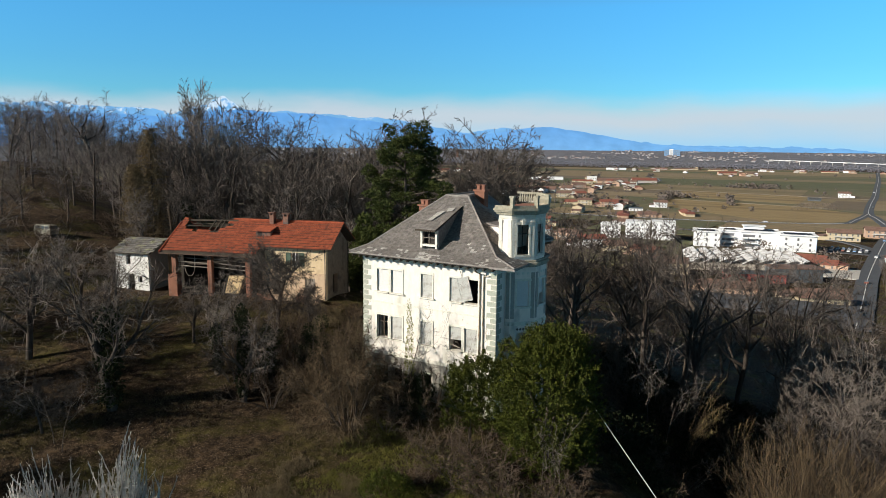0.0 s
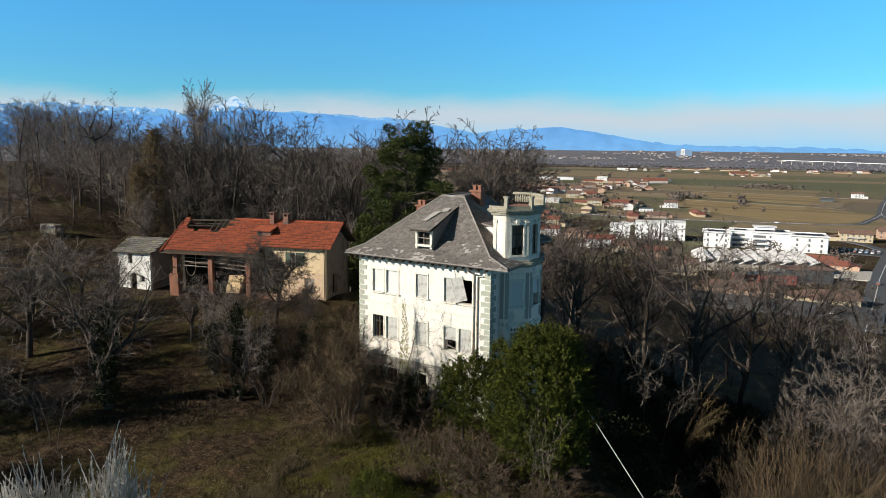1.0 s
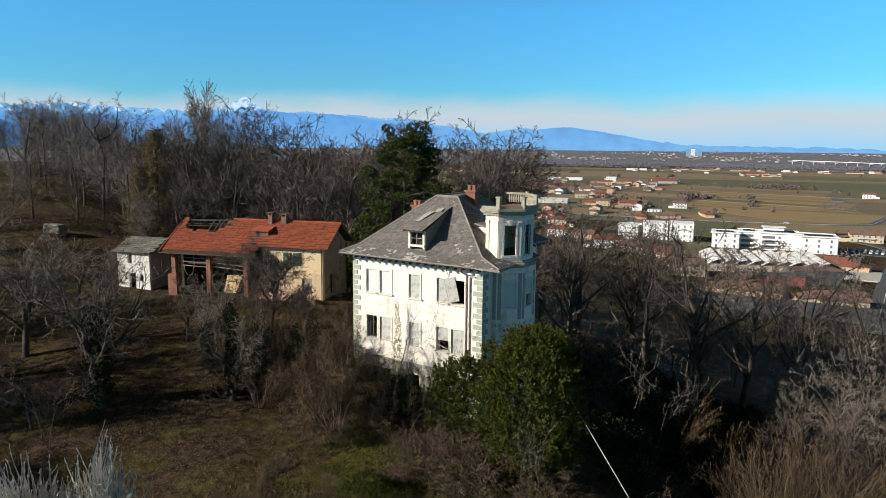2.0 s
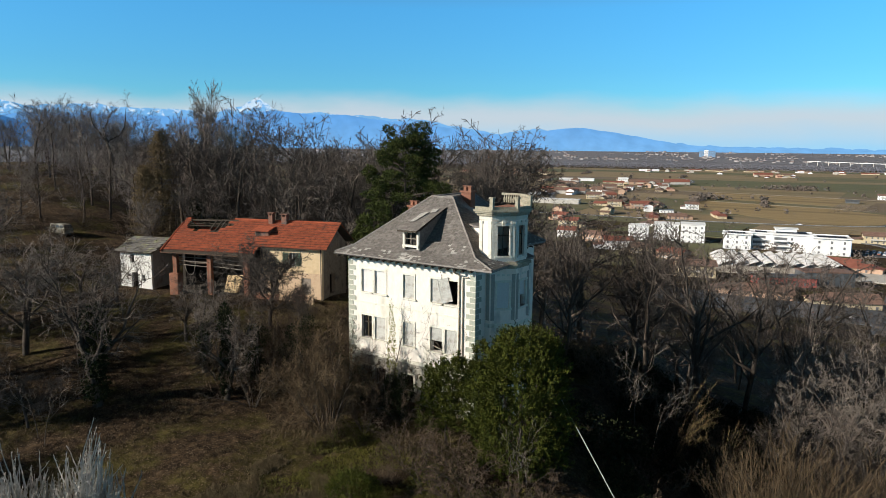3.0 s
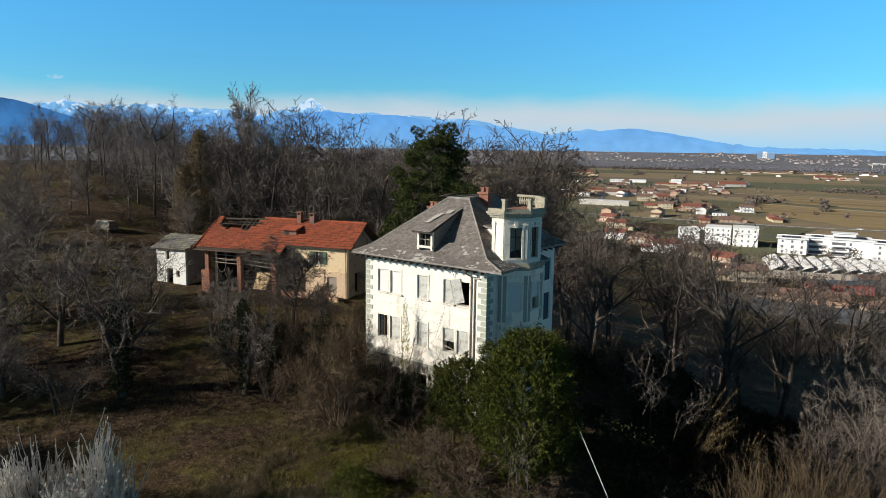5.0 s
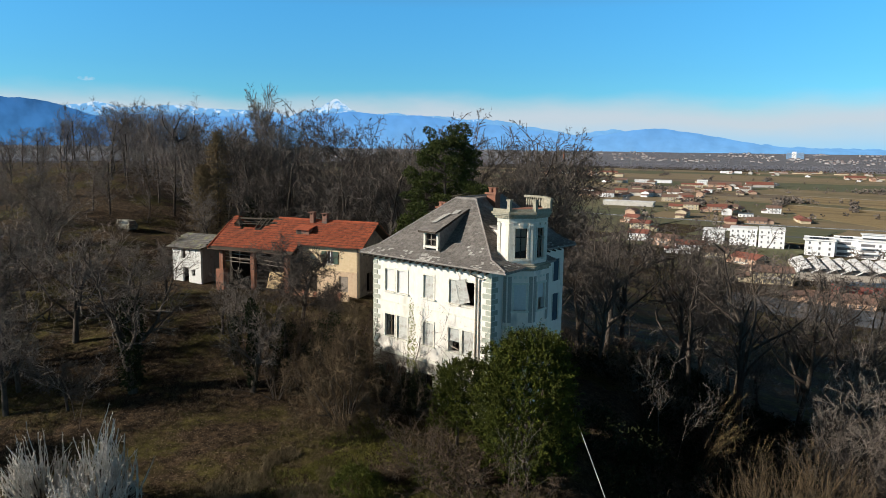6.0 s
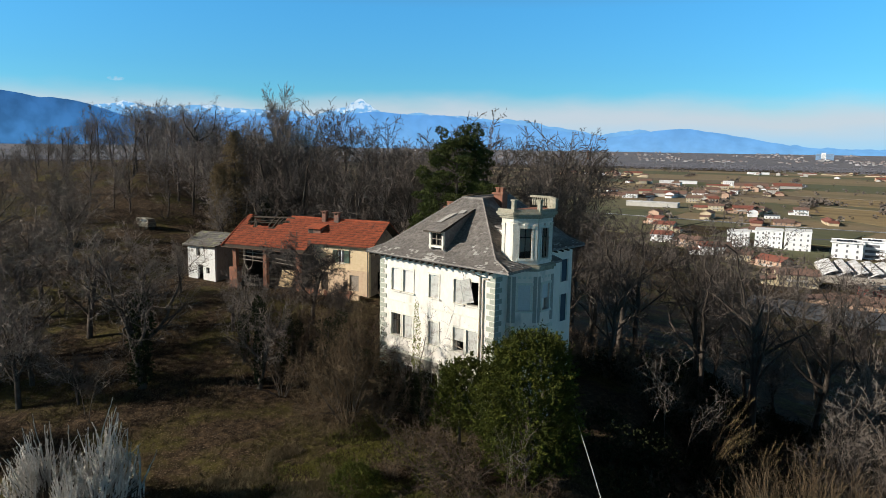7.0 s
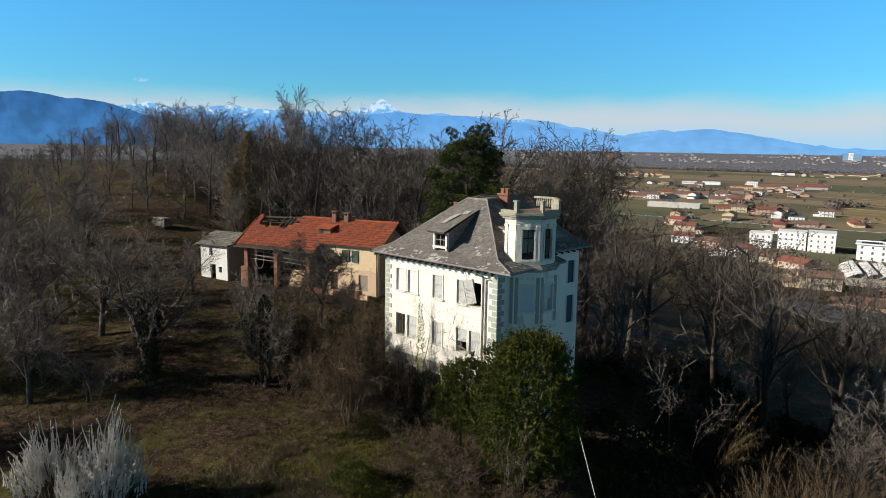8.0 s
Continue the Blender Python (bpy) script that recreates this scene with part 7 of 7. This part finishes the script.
for i, (x, y, s) in enumerate(((-47.8, -16.7, 1.15), (-35.6, -21.4, 0.9), (-63, -7.3, 1.1), (-70, -14, 1.25), (-83, -9.6, 1.1), (-78, -2, 1.0), (-92, 1.4, 0.9), (-52, -23, 1.2), (-88, -18, 1.2), (-97, -8, 1.1))):
    plant((DARKS[i % 3] if i % 2 else OAKS[i % 4]), x, y, i * 101, s * 1.25, s * 1.1, "trees on the hillside")
for i, (x, y, s) in enumerate(((-19, -2, 0.8), (-30, 3, 0.8), (-15, -6, 0.7), (-46, -14, 0.9), (-84, 16.5, 0.9), (-77.6, 9.0, 0.7), (-81.5, 8.6, 0.8), (-28, -14, 0.7), (-14, -3, 0.7), (-17, 3, 0.8), (-20, 8, 0.8))):
    plant(BUSHES[i % 3], x, y, i * 77, s, s, "undergrowth on the hillside")

TANGLE = bare("bare_shrub", "rounded grey-brown shrub of densely tangled twigs", 440, dict(THICKET, segs=(6, 4, 3, 1), kids=(1, 3, 4, 0), bend=(0.1, 0.12, 0.12, 0.1), lift=(-0.05, -0.07, -0.12, -0.1), ratio=(0.5, 0.6, 0.8, 0)), M_WAND, 18, "shrub", 0.5)
plant(TANGLE, -7.8, -7.5, 0, 1.3, 1.75)
plant(TANGLE, -10.6, -6.2, 120, 0.9, 1.25)
# thickets, partly added to shade and cover the foot of the wall
for i, (x, y, s, sz) in enumerate(((-20.0, -7.6, 0.9, 1.4), (-14.6, -8.6, 0.8, 1.2), (-13.0, -4.6, 0.9, 1.2), (-18.0, -4.6, 1.0, 1.5), (-15.4, -3.6, 0.9, 1.3), (-21.5, -3.2, 0.9, 1.3), (-19.0, -0.6, 0.9, 1.2), (-14.6, 0.6, 0.8, 1.2), (-5.2, -6.2, 0.6, 0.8), (-9.6, -3.0, 0.8, 1.1), (-6.4, -2.9, 0.75, 1.05), (-4.2, -3.2, 0.75, 1.0), (-11.6, -2.2, 0.8, 1.2))):
    plant(BUSHES[i % 3], x, y, i * 93, s, sz, "dark thickets before the villa", "dark bare thicket beside the villa")
# ivy bushes; those along the wall are added as dark shade
for x, y, h, r in ((-14.2, -4.4, 5.6, 1.3), (-15.8, -2.4, 5.2, 1.3), (-17.6, -5.6, 5.0, 1.2), (-11.0, -3.0, 3.4, 1.1), (-8.9, -2.4, 2.8, 1.0), (-6.0, -2.6, 3.0, 1.1), (-4.3, -2.9, 3.4, 1.1)):
    o = thing("ivy_shade_clump", "dark ivy bush, part shrub and part put-in shade", "shrub", on(x, y), "ivied clumps beside the villa")
    part("crown", foliage(int(x * 31) % 83, [(rng.uniform(-0.5, 0.5) * r, rng.uniform(-0.5, 0.5) * r, h * (0.12 + 0.11 * j), r * (1.05 - 0.07 * j) * rng.uniform(0.7, 1.0), h * 0.13) for j in range(8)], 3600, 0.14, lift=-0.1), M_IVY_DARK, o)
    part("trunk", Shape().tube((0, 0, -0.4), (0.2, 0.1, h * 0.9), 0.2, 0.05, 7), M_BARK, o)
# unseen trees out of view, added to cast shade over the foreground
for i, (x, y, s) in enumerate(((-28, -36, 1.0), (-33, -41, 1.3), (-40, -36, 1.2), (-47, -44, 1.3), (-54, -38, 1.2), (-44, -40, 1.5))):
    plant(DENSE[i % 2], x, y, i * 49, s, s * 1.05, "trees on the western slope")

# evergreens and brambles at the villa's corner
laurel = thing("laurel_tree", "large dense evergreen laurel with yellow-green leaves", "tree", on(6.5, -4.0, 0, 0.98, 1.04))
centres = []
for i in range(800):
    f = (i + 0.5) / 800
    z = 0.4 + 8.6 * f
    a = i * 2.39996
    wide = 3.3 * math.sqrt(max(0.02, 1 - (max(0.0, z - 3.6) / 5.7) ** 2.4)) * (0.80 + 0.2 * min(1.0, z / 2.5))
    bulge = 1 + 0.26 * noise.noise((math.cos(a) * 1.8, math.sin(a) * 1.8, z * 0.6)) + 0.30 * noise.noise((math.cos(a) * 4.2, math.sin(a) * 4.2, z * 1.2))
    r = wide * bulge * rng.choice((0.35, 0.6, 0.74, 0.82, 0.88, 0.92))
    out = Vector((math.cos(a), math.sin(a), 0.15 + max(0.0, (z - 4.5) / 5.0)))
    lean = 0.35 * max(0.0, z - 4.0) / 4.6
    centres.append((Vector((math.cos(a) * r + lean, math.sin(a) * r, z * (1 + 0.05 * noise.noise((a, z, 4))))), out.normalized()))
part("crown", sprays(3, centres, 16, 0.16, 0.78), M_LEAF, laurel)
part("trunk", Shape().tube((0, 0, -0.5), (0.1, 0, 5.5), 0.28, 0.12, 8).tube((0, 0, 1.5), (1.2, 0.4, 6.5), 0.14, 0.06, 6).tube((0, 0, 1.5), (-1.4, -0.5, 6.0), 0.14, 0.06, 6), M_BARK, laurel)
holly = thing("evergreen_shrub", "dark green evergreen shrub against the villa wall", "shrub", on(0.2, -4.0))
centres = []
for i in range(620):
    u, a = -1.4 + 6.2 * rng.random(), rng.uniform(0, 6.283)
    top = (6.0 + 0.42 * u) * (1 + 0.2 * noise.noise((u * 1.3, 2.0, 0.5)))
    v, z = rng.uniform(-1.7, 1.2), rng.uniform(0.1, 1.0) ** 0.7
    centres.append((Vector((u, v * math.sqrt(max(0.1, 1.1 - z)), z * top)), Vector((0.25 * math.cos(a), 0.7 * (v / 1.5) - 0.3, 0.3 + 0.6 * z)).normalized()))
part("crown", sprays(5, centres, 11, 0.14, 0.48), M_LEAF, holly)
part("trunk", Shape().tube((0.4, 0, -0.4), (0.2, 0.2, 3.6), 0.14, 0.05, 7), M_BARK, holly)
low_green = thing("evergreen_bush", "low rounded green bush in the grass", "shrub", on(-0.1, -13.2, 0, 1.0))
centres = []
for i in range(110):
    a, e = i * 2.39996, math.asin(0.02 + 0.97 * (i + 0.5) / 110)
    d = Vector((math.cos(a) * math.cos(e), math.sin(a) * math.cos(e), math.sin(e)))
    k = 1 + 0.25 * noise.noise((d.x * 2, d.y * 2, d.z * 2))
    centres.append((Vector((d.x * 1.5, d.y * 1.3, 0.1 + d.z * 1.35)) * k, d))
part("crown", sprays(6, centres, 8, 0.13, 0.42), M_LEAF, low_green)
for i, (x, y, s) in enumerate(((-1.2, -7.0, 0.9), (1.0, -8.4, 1.0), (3.0, -9.6, 1.0), (5.4, -9.2, 1.1), (7.4, -9.8, 1.0), (4.2, -7.4, 1.1), (8.8, -8.2, 1.0), (2.2, -6.3, 1.0), (6.6, -11.6, 0.9), (9.6, -11.0, 0.9), (0.2, -10.6, 0.7), (11.5, -9.0, 1.0), (12.5, -12.5, 0.9))):
    o = plant(BUSHES[(i + 1) % 3], x, y, i * 51, s * 0.82, s * 0.72, "brambles before the villa", "russet bramble tangle with dead leaves")
    part("leaves", foliage(40 + i, [(0, 0, 1.2, 1.5, 1.0), (0.8, 0.5, 0.9, 1.2, 0.9)], 420, 0.16, lift=-0.1), rng.choice((M_BRAMBLE, M_BRAMBLE, M_IVY)), o)
plant(DEAD, 7.9, -8.0, 30, 0.85, 1.2)
plant(DEAD, 9.0, -7.4, 200, 0.7, 0.9)
sap = plant(DEAD, -7.1, -0.75, 80, 1.5, 1.75, label="slender sapling with yellow-green creeper against the wall")
part("creeper", foliage(77, [(0.05 * math.sin(i), -0.1, 0.6 + i * 0.33, 0.34 - 0.022 * i, 0.36) for i in range(13)], 1300, 0.085, lift=-0.3), M_CREEPER, sap, "yellow-green creeper")
for i, (x, s) in enumerate(((-5.2, 1.1), (-3.6, 1.2), (-2.2, 1.3), (-8.6, 0.9), (-4.4, 0.9))):
    plant(DEAD, x, -1.3 - 0.4 * (i % 2), i * 70, s, s * 1.15, "saplings along the wall")

# conifers
pine = thing("pine_tree", "tall dark green pine with an uneven crown", "tree", on(-25.0, 24.2))
ph = 21.4
lobes = []
for i in range(130):
    z = rng.uniform(3, ph - 1.5)
    w = 5.4 if z < 13 else 5.4 - 2.6 * ((z - 13) / (ph - 14.5)) ** 1.2
    a = rng.uniform(0, 6.283)
    r = w * rng.uniform(0.35, 0.95) * (1.0 + 0.25 * math.sin(3 * a + z))
    lobes.append((math.cos(a) * r, math.sin(a) * r, z, rng.uniform(0.7, 1.3), rng.uniform(0.35, 0.7)))
# a broken, two-headed top: a broad head and a thin side spike
for dx, dz, r in ((1.2, 0.0, 0.8), (2.2, 0.2, 0.7), (2.7, -0.5, 0.7), (0.5, -0.7, 0.9), (1.6, -1.0, 1.1), (2.6, -2.2, 0.9), (0.2, -1.8, 1.2), (-1.6, -0.5, 0.45), (-2.2, -0.2, 0.4), (-1.4, -1.2, 0.6), (-0.8, -2.2, 1.0)):
    lobes.append((dx * 0.9, dx * 0.45, ph + dz, r, 0.42))
part("crown", foliage(8, lobes, 56000, 0.24), M_LEAF_DARK, pine)
s = Shape().tube((0, 0, -0.5), (0.2, 0.1, 10), 0.36, 0.2, 8).tube((0.2, 0.1, 10), (0, 0, ph - 0.5), 0.2, 0.05, 8)
part("trunk", s, M_BARK, pine)
for l in lobes[::4]:
    part("limb", Shape().tube((0, 0, max(2.0, l[2] - 1.2)), (l[0], l[1], l[2]), 0.09, 0.03, 5), M_BARK, pine)
for x, y, h, r in ((-30.5, 23.0, 9.5, 2.6), (-21.5, 22.6, 8.5, 2.4), (-33.5, 26, 7.5, 2.2), (-17.5, 21.5, 7.0, 2.0)):
    o = thing("evergreen_tree", "dark evergreen tree behind the villa", "tree", on(x, y), "evergreens behind the villa")
    lb = []
    for i in range(16):
        z = rng.uniform(1.0, h)
        a = rng.uniform(0, 6.283)
        w = r * (1.15 - z / h)
        lb.append((math.cos(a) * w * 0.7, math.sin(a) * w * 0.7, z, rng.uniform(0.7, 1.2), rng.uniform(0.8, 1.4)))
    part("crown", foliage(int(x * 7) % 89, lb, 4200, 0.36), M_LEAF_DARK, o)
    part("trunk", Shape().tube((0, 0, -0.5), (0, 0, h * 0.8), 0.2, 0.06, 7), M_BARK, o)


def larch(x, y, h, r, seed):
    """A brown deciduous conifer: drooping whorls on a straight stem."""
    rg = random.Random(seed)
    o = thing("larch_tree", "brown conical larch without green needles", "tree", on(x, y))
    part("trunk", Shape().tube((0, 0, -0.5), (0, 0, h), 0.25, 0.03, 7), M_BARK, o)
    s = Shape()
    for i in range(900):
        z = h * (0.06 + 0.92 * rg.random() ** 0.8)
        w = r * (1.05 - z / h) ** 0.42 * rg.uniform(0.45, 1.1)
        a = rg.uniform(0, 6.283)
        p0 = Vector((0, 0, z))
        p1 = Vector((math.cos(a) * w, math.sin(a) * w, z + rg.uniform(-0.2, 0.5)))
        side = Vector((-math.sin(a), math.cos(a), 0))
        s.face(p0 - UP * 0.02, p0 + UP * 0.03, p1)
        for j in range(30):
            q = p0.lerp(p1, rg.uniform(0.2, 1.0))
            e = q + side * rg.uniform(-0.45, 0.45) + UP * rg.uniform(-0.45, 0.2) + (p1 - p0) * 0.08
            w2 = Vector((rg.gauss(0, 1), rg.gauss(0, 1), rg.gauss(0, 1))).normalized() * 0.026
            s.face(q - w2, q + w2, e)
    part("crown", s, M_LARCH, o)
    return o


for x, y, rz, h in ((-60.4, 20.6, 0, 8.0), (-57.6, 21.8, 90, 6.5), (-55.2, 23.4, 200, 7.0), (-61.8, 22.8, 300, 5.0)):
    ivied(TALLS[int(rz / 90) % 4], x, y, rz, 1.5, 1.6, h / 1.6, "tall bare tree with an ivy-clad trunk")
larch(-65.6, 18.6, 18.0, 3.6, 1)
larch(-67.4, 17.0, 12.0, 2.8, 2)

# single trees that stand out
made = [(-66, 26), (-118, 43), (-25, 24), (-67, 17.5), (-62, 14), (-58, 15), (-63.5, 19.5), (-71, 13)]
plant(BIG[1], -65.4, 26.4, 32, 1.95, 2.82)
plant(BIG[0], -62.6, 29.4, 32, 1.7, 2.5)
plant(BIG[1], -69.4, 29.6, 212, 1.6, 2.55)
plant(GNARLS[2], -117, 42.2, 0, 2.0, (29.8 - height(-117, 42.2)) / 10.0, "", "lone gnarled tree on the skyline")
plant(OAKS[0], -35.5, 26.5, 110, 1.7, 2.05)
plant(OAKS[3], -69, 48, 200, 2.0, 2.2)
for x, y, s, sz in ((-6.6, 32.0, 1.8, 1.95), (0.2, 41.3, 1.8, 2.3), (7.0, 39.0, 1.9, 2.5), (-12, 36, 1.6, 1.6), (-4, 50, 1.9, 2.2), (9, 58, 2.0, 2.5), (15, 50, 1.7, 2.2), (-10, 25, 1.2, 1.4), (22, 44, 1.6, 1.9), (-3.5, 25, 1.1, 1.4), (3.5, 47, 1.8, 2.3), (-9, 42, 1.7, 1.8)):
    plant(DARKS[int(y) % 3], x, y, x * 31, s, sz, "large trees below the villa")
    made.append((x, y))


def clear(x, y):
    f = min(1.0, max(0.0, ((x + 79) * -24 + (y - 12) * -21.7) / 1047.0))
    if math.hypot(x + 79 + 24 * f, y - 12 + 21.7 * f) < 5.5:
        return False
    if -16 < x < 6 and -4 < y < 20:
        return False
    f = min(1.0, max(0.0, ((x + 55) * -27 + (y + 1) * 13) / 898.0))
    if math.hypot(x + 55 + 27 * f, y + 1 - 13 * f) < 4.5:
        return False
    f = min(1.0, max(0.0, ((x + 80) * -20 + (y - 11) * -18) / 724.0))
    if math.hypot(x + 80 + 20 * f, y - 11 + 18 * f) < 4.0:
        return False
    u, v = (x + 25.87) * 0.9455 + (y - 10.84) * 0.3256, -(x + 25.87) * 0.3256 + (y - 10.84) * 0.9455
    if -27 < u < 3 and -9 < v < 8.5:
        return False
    return True


def scatter(n, box, kinds, lo, hi, group, gap=3.0, keep=None):
    k = 0
    for _ in range(n * 14):
        x, y = rng.uniform(box[0], box[1]), rng.uniform(box[2], box[3])
        if not clear(x, y) or (keep and not keep(x, y)) or any((x - a) ** 2 + (y - b) ** 2 < gap * gap for a, b in made):
            continue
        made.append((x, y))
        s = rng.uniform(lo, hi)
        if x < -92:     # trees stand lower down the western flank
            s *= min(1.12, max(0.42, 1.15 + 0.022 * (y - 12 + 0.42 * (x + 79))))
        plant(rng.choice(kinds), x, y, rng.uniform(0, 360), s, s * rng.uniform(0.9, 1.12), group)
        k += 1
        if k == n:
            return


def crest_side(x, y):
    """Where the hill's clearing stays open."""
    return not (-140 < x < -92 and 4 < y < 36 and rng.random() < 0.45)


scatter(118, (-190, -74, 0, 85), FARS, 1.15, 1.75, "wood on the hill", 3.6, crest_side)
scatter(20, (-150, -84, -30, 14), FARS, 0.9, 1.3, "wood on the hill", 4.0)
scatter(40, (-80, -14, 20, 40), TALLS, 1.75, 2.15, "wood behind the farm", 3.0, lambda x, y: not (x > -36 and y < 31))
scatter(42, (-80, -22, 38, 62), TALLS, 2.35, 2.95, "wood behind the farm", 3.2)
scatter(18, (-16, 36, 46, 110), TALLS + OAKS, 1.1, 1.5, "wood below the villa", 4.2, lambda x, y: y > 50 or x < -3)
scatter(26, (16, 52, 4, 75), OAKS + TALLS, 1.0, 1.45, "wood below the villa", 4.0, lambda x, y: x - 0.45 * y > 17 and y > 15)
scatter(20, (-130, 60, 100, 330), FARS, 1.1, 1.5, "wood at the hill's foot", 6.0)
made.clear()
scatter(11, (8, 40, -2, 45), BUSHES, 0.8, 1.3, "undergrowth below the villa", 2.6)
scatter(12, (-110, -60, 6, 40), BUSHES, 0.9, 1.5, "undergrowth on the hill", 3.0)
for x, y, s in ((19.6, 5.6, 1.5), (21.2, 4.0, 1.75), (22.6, 5.4, 1.8), (24.0, 2.6, 1.9), (26.5, 6.0, 1.8), (28.5, 3.0, 1.6), (25.5, 10.0, 1.5), (30.5, 8.0, 1.7)):
    plant(WANDS[int(x) % 2], x, y, x * 40, s, s * 1.05, "wand thickets on the slope")
for i, (x, y, s) in enumerate(((21, 15, 1.1), (25, 12.5, 1.2), (24, 20.5, 1.2), (19.5, 25, 1.05), (28.5, 22, 1.3), (23, 29, 1.25), (27, 34, 1.35), (31, 16, 1.25), (18.5, 34, 1.1), (31, 28, 1.35))):
    plant((DARKS[i] if i < 2 else OAKS[i % 4]), x, y, i * 83, s, ((0.6 + (i % 3) * 0.5) * (i > 1) - 1.5 * (i < 2) - height(x, y)) / 10.0, "spreading trees on the lower slope")
plant(REED, 11.4, 15.2, 32, 0.85, 2.3)
plant(REED, 15.4, 14.6, 40, 0.5, 2.1)
plant(DEAD, 8.8, 12.2, 0, 1.6, 1.9)
plant(DEAD, 10.4, 12.6, 120, 1.3, 1.5)
for i, (x, y, s, sz) in enumerate(((-4.5, 21, 1.1, 1.2), (-1.0, 24, 1.2, 1.3), (-6.2, 26, 1.2, 1.2), (-2.5, 31, 1.3, 1.3), (2.5, 22, 1.2, 1.3), (2.0, 28, 1.3, 1.4), (5.5, 18.5, 1.2, 1.3), (6.5, 24, 1.3, 1.4), (9.5, 20, 1.2, 1.3), (-9, 23, 1.1, 1.2))):
    plant(BUSHES[i % 3], x, y, i * 37, s, sz, "undergrowth below the villa")
for x, y, s, sz in ((15, 66, 2.1, 2.5), (24, 76, 2.0, 2.3), (-8, 62, 1.9, 2.1), (29, 58, 1.6, 1.8), (36, 70, 1.6, 1.7)):
    plant(DARKS[int(x) % 3], x, y, x * 23, s, sz, "large trees below the villa")


# dark leaves added over the slope to paint its deep shadow
scrub = Shape()
for i in range(560):
    x, y = rng.uniform(-7, 24), rng.uniform(-1.0, 54)
    if x < (4.5 if y < 19 else -6) or x - 0.35 * y > 16:
        continue
    z = height(x, y)
    f = foliage(900 + i, [(0, 0, 0.5, rng.uniform(0.7, 1.5), rng.uniform(0.6, 1.6))], 220, 0.27, lift=0.1)
    o = len(scrub.v)
    scrub.v += [(p[0] + x, p[1] + y, p[2] + z) for p in f.v]
    scrub.f += [tuple(o + j for j in q) for q in f.f]
tagged(new("ivy_scrub", scrub.mesh("ivy_scrub", M_IVY_DARK)), "near-black leaf cover added to deepen the slope's shade", "undergrowth", kind="stuff")


def tufts(name, label, n, box, material, h, keep):
    s = Shape()
    rg = random.Random(len(name) * 7 + n)
    k = 0
    while k < n:
        x, y = rg.uniform(box[0], box[1]), rg.uniform(box[2], box[3])
        if not keep(x, y) or (-12.5 < x < 2.4 and -0.1 < y < 17):
            k += 1
            continue
        z = height(x, y) - 0.02
        for _ in range(7):
            a, l = rg.uniform(0, 6.283), h * rg.uniform(0.5, 1.3)
            dx, dy = math.cos(a), math.sin(a)
            q = rg.uniform(0.2, 0.9) * l
            ox, oy = rg.uniform(-0.2, 0.2), rg.uniform(-0.2, 0.2)
            s.face((x + ox - dy * 0.022, y + oy + dx * 0.022, z), (x + ox + dy * 0.022, y + oy - dx * 0.022, z), (x + ox + dx * q, y + oy + dy * q, z + l * 0.8))
        k += 1
    tagged(new(name, s.mesh(name, material)), label, "grass", kind="stuff")


tufts("green_grass", "short yellow-green winter grass on the slope", 6500, (-7, 9, -20, -5), M_GRASS, 0.22, lambda x, y: noise.noise((x * 0.22, y * 0.22, 5)) > -0.05)
tufts("dead_grass", "matted straw-coloured dead grass", 12000, (-40, 12, -30, 9), M_STRAWGRASS, 0.28, lambda x, y: noise.noise((x * 0.18, y * 0.18, 9)) > 0.08)
tufts("straw_patch", "dead grass with sunlight put into its colour", 4200, (-8, 0.5, -19.5, -12.5), M_STRAWLIT, 0.3, lambda x, y: noise.noise((x * 0.3, y * 0.3, 2)) > -0.1)
tufts("moss_patch", "bright yellow-green mossy grass", 3800, (-5, 4, -14, -6.5), M_GRASS, 0.2, lambda x, y: noise.noise((x * 0.35, y * 0.35, 7)) > -0.15)
tufts("leaf_litter", "brown fallen leaves and broken twigs", 11000, (-40, 8, -28, 8), M_TWIG_RED, 0.14, lambda x, y: True)
tufts("straw_grass", "dry grass before the farmhouse, golden sunlight painted in", 5200, (-27, -12.6, -1, 9.5), M_STRAWLIT, 0.42, lambda x, y: noise.noise((x * 0.3, y * 0.3, 4)) > -0.12)
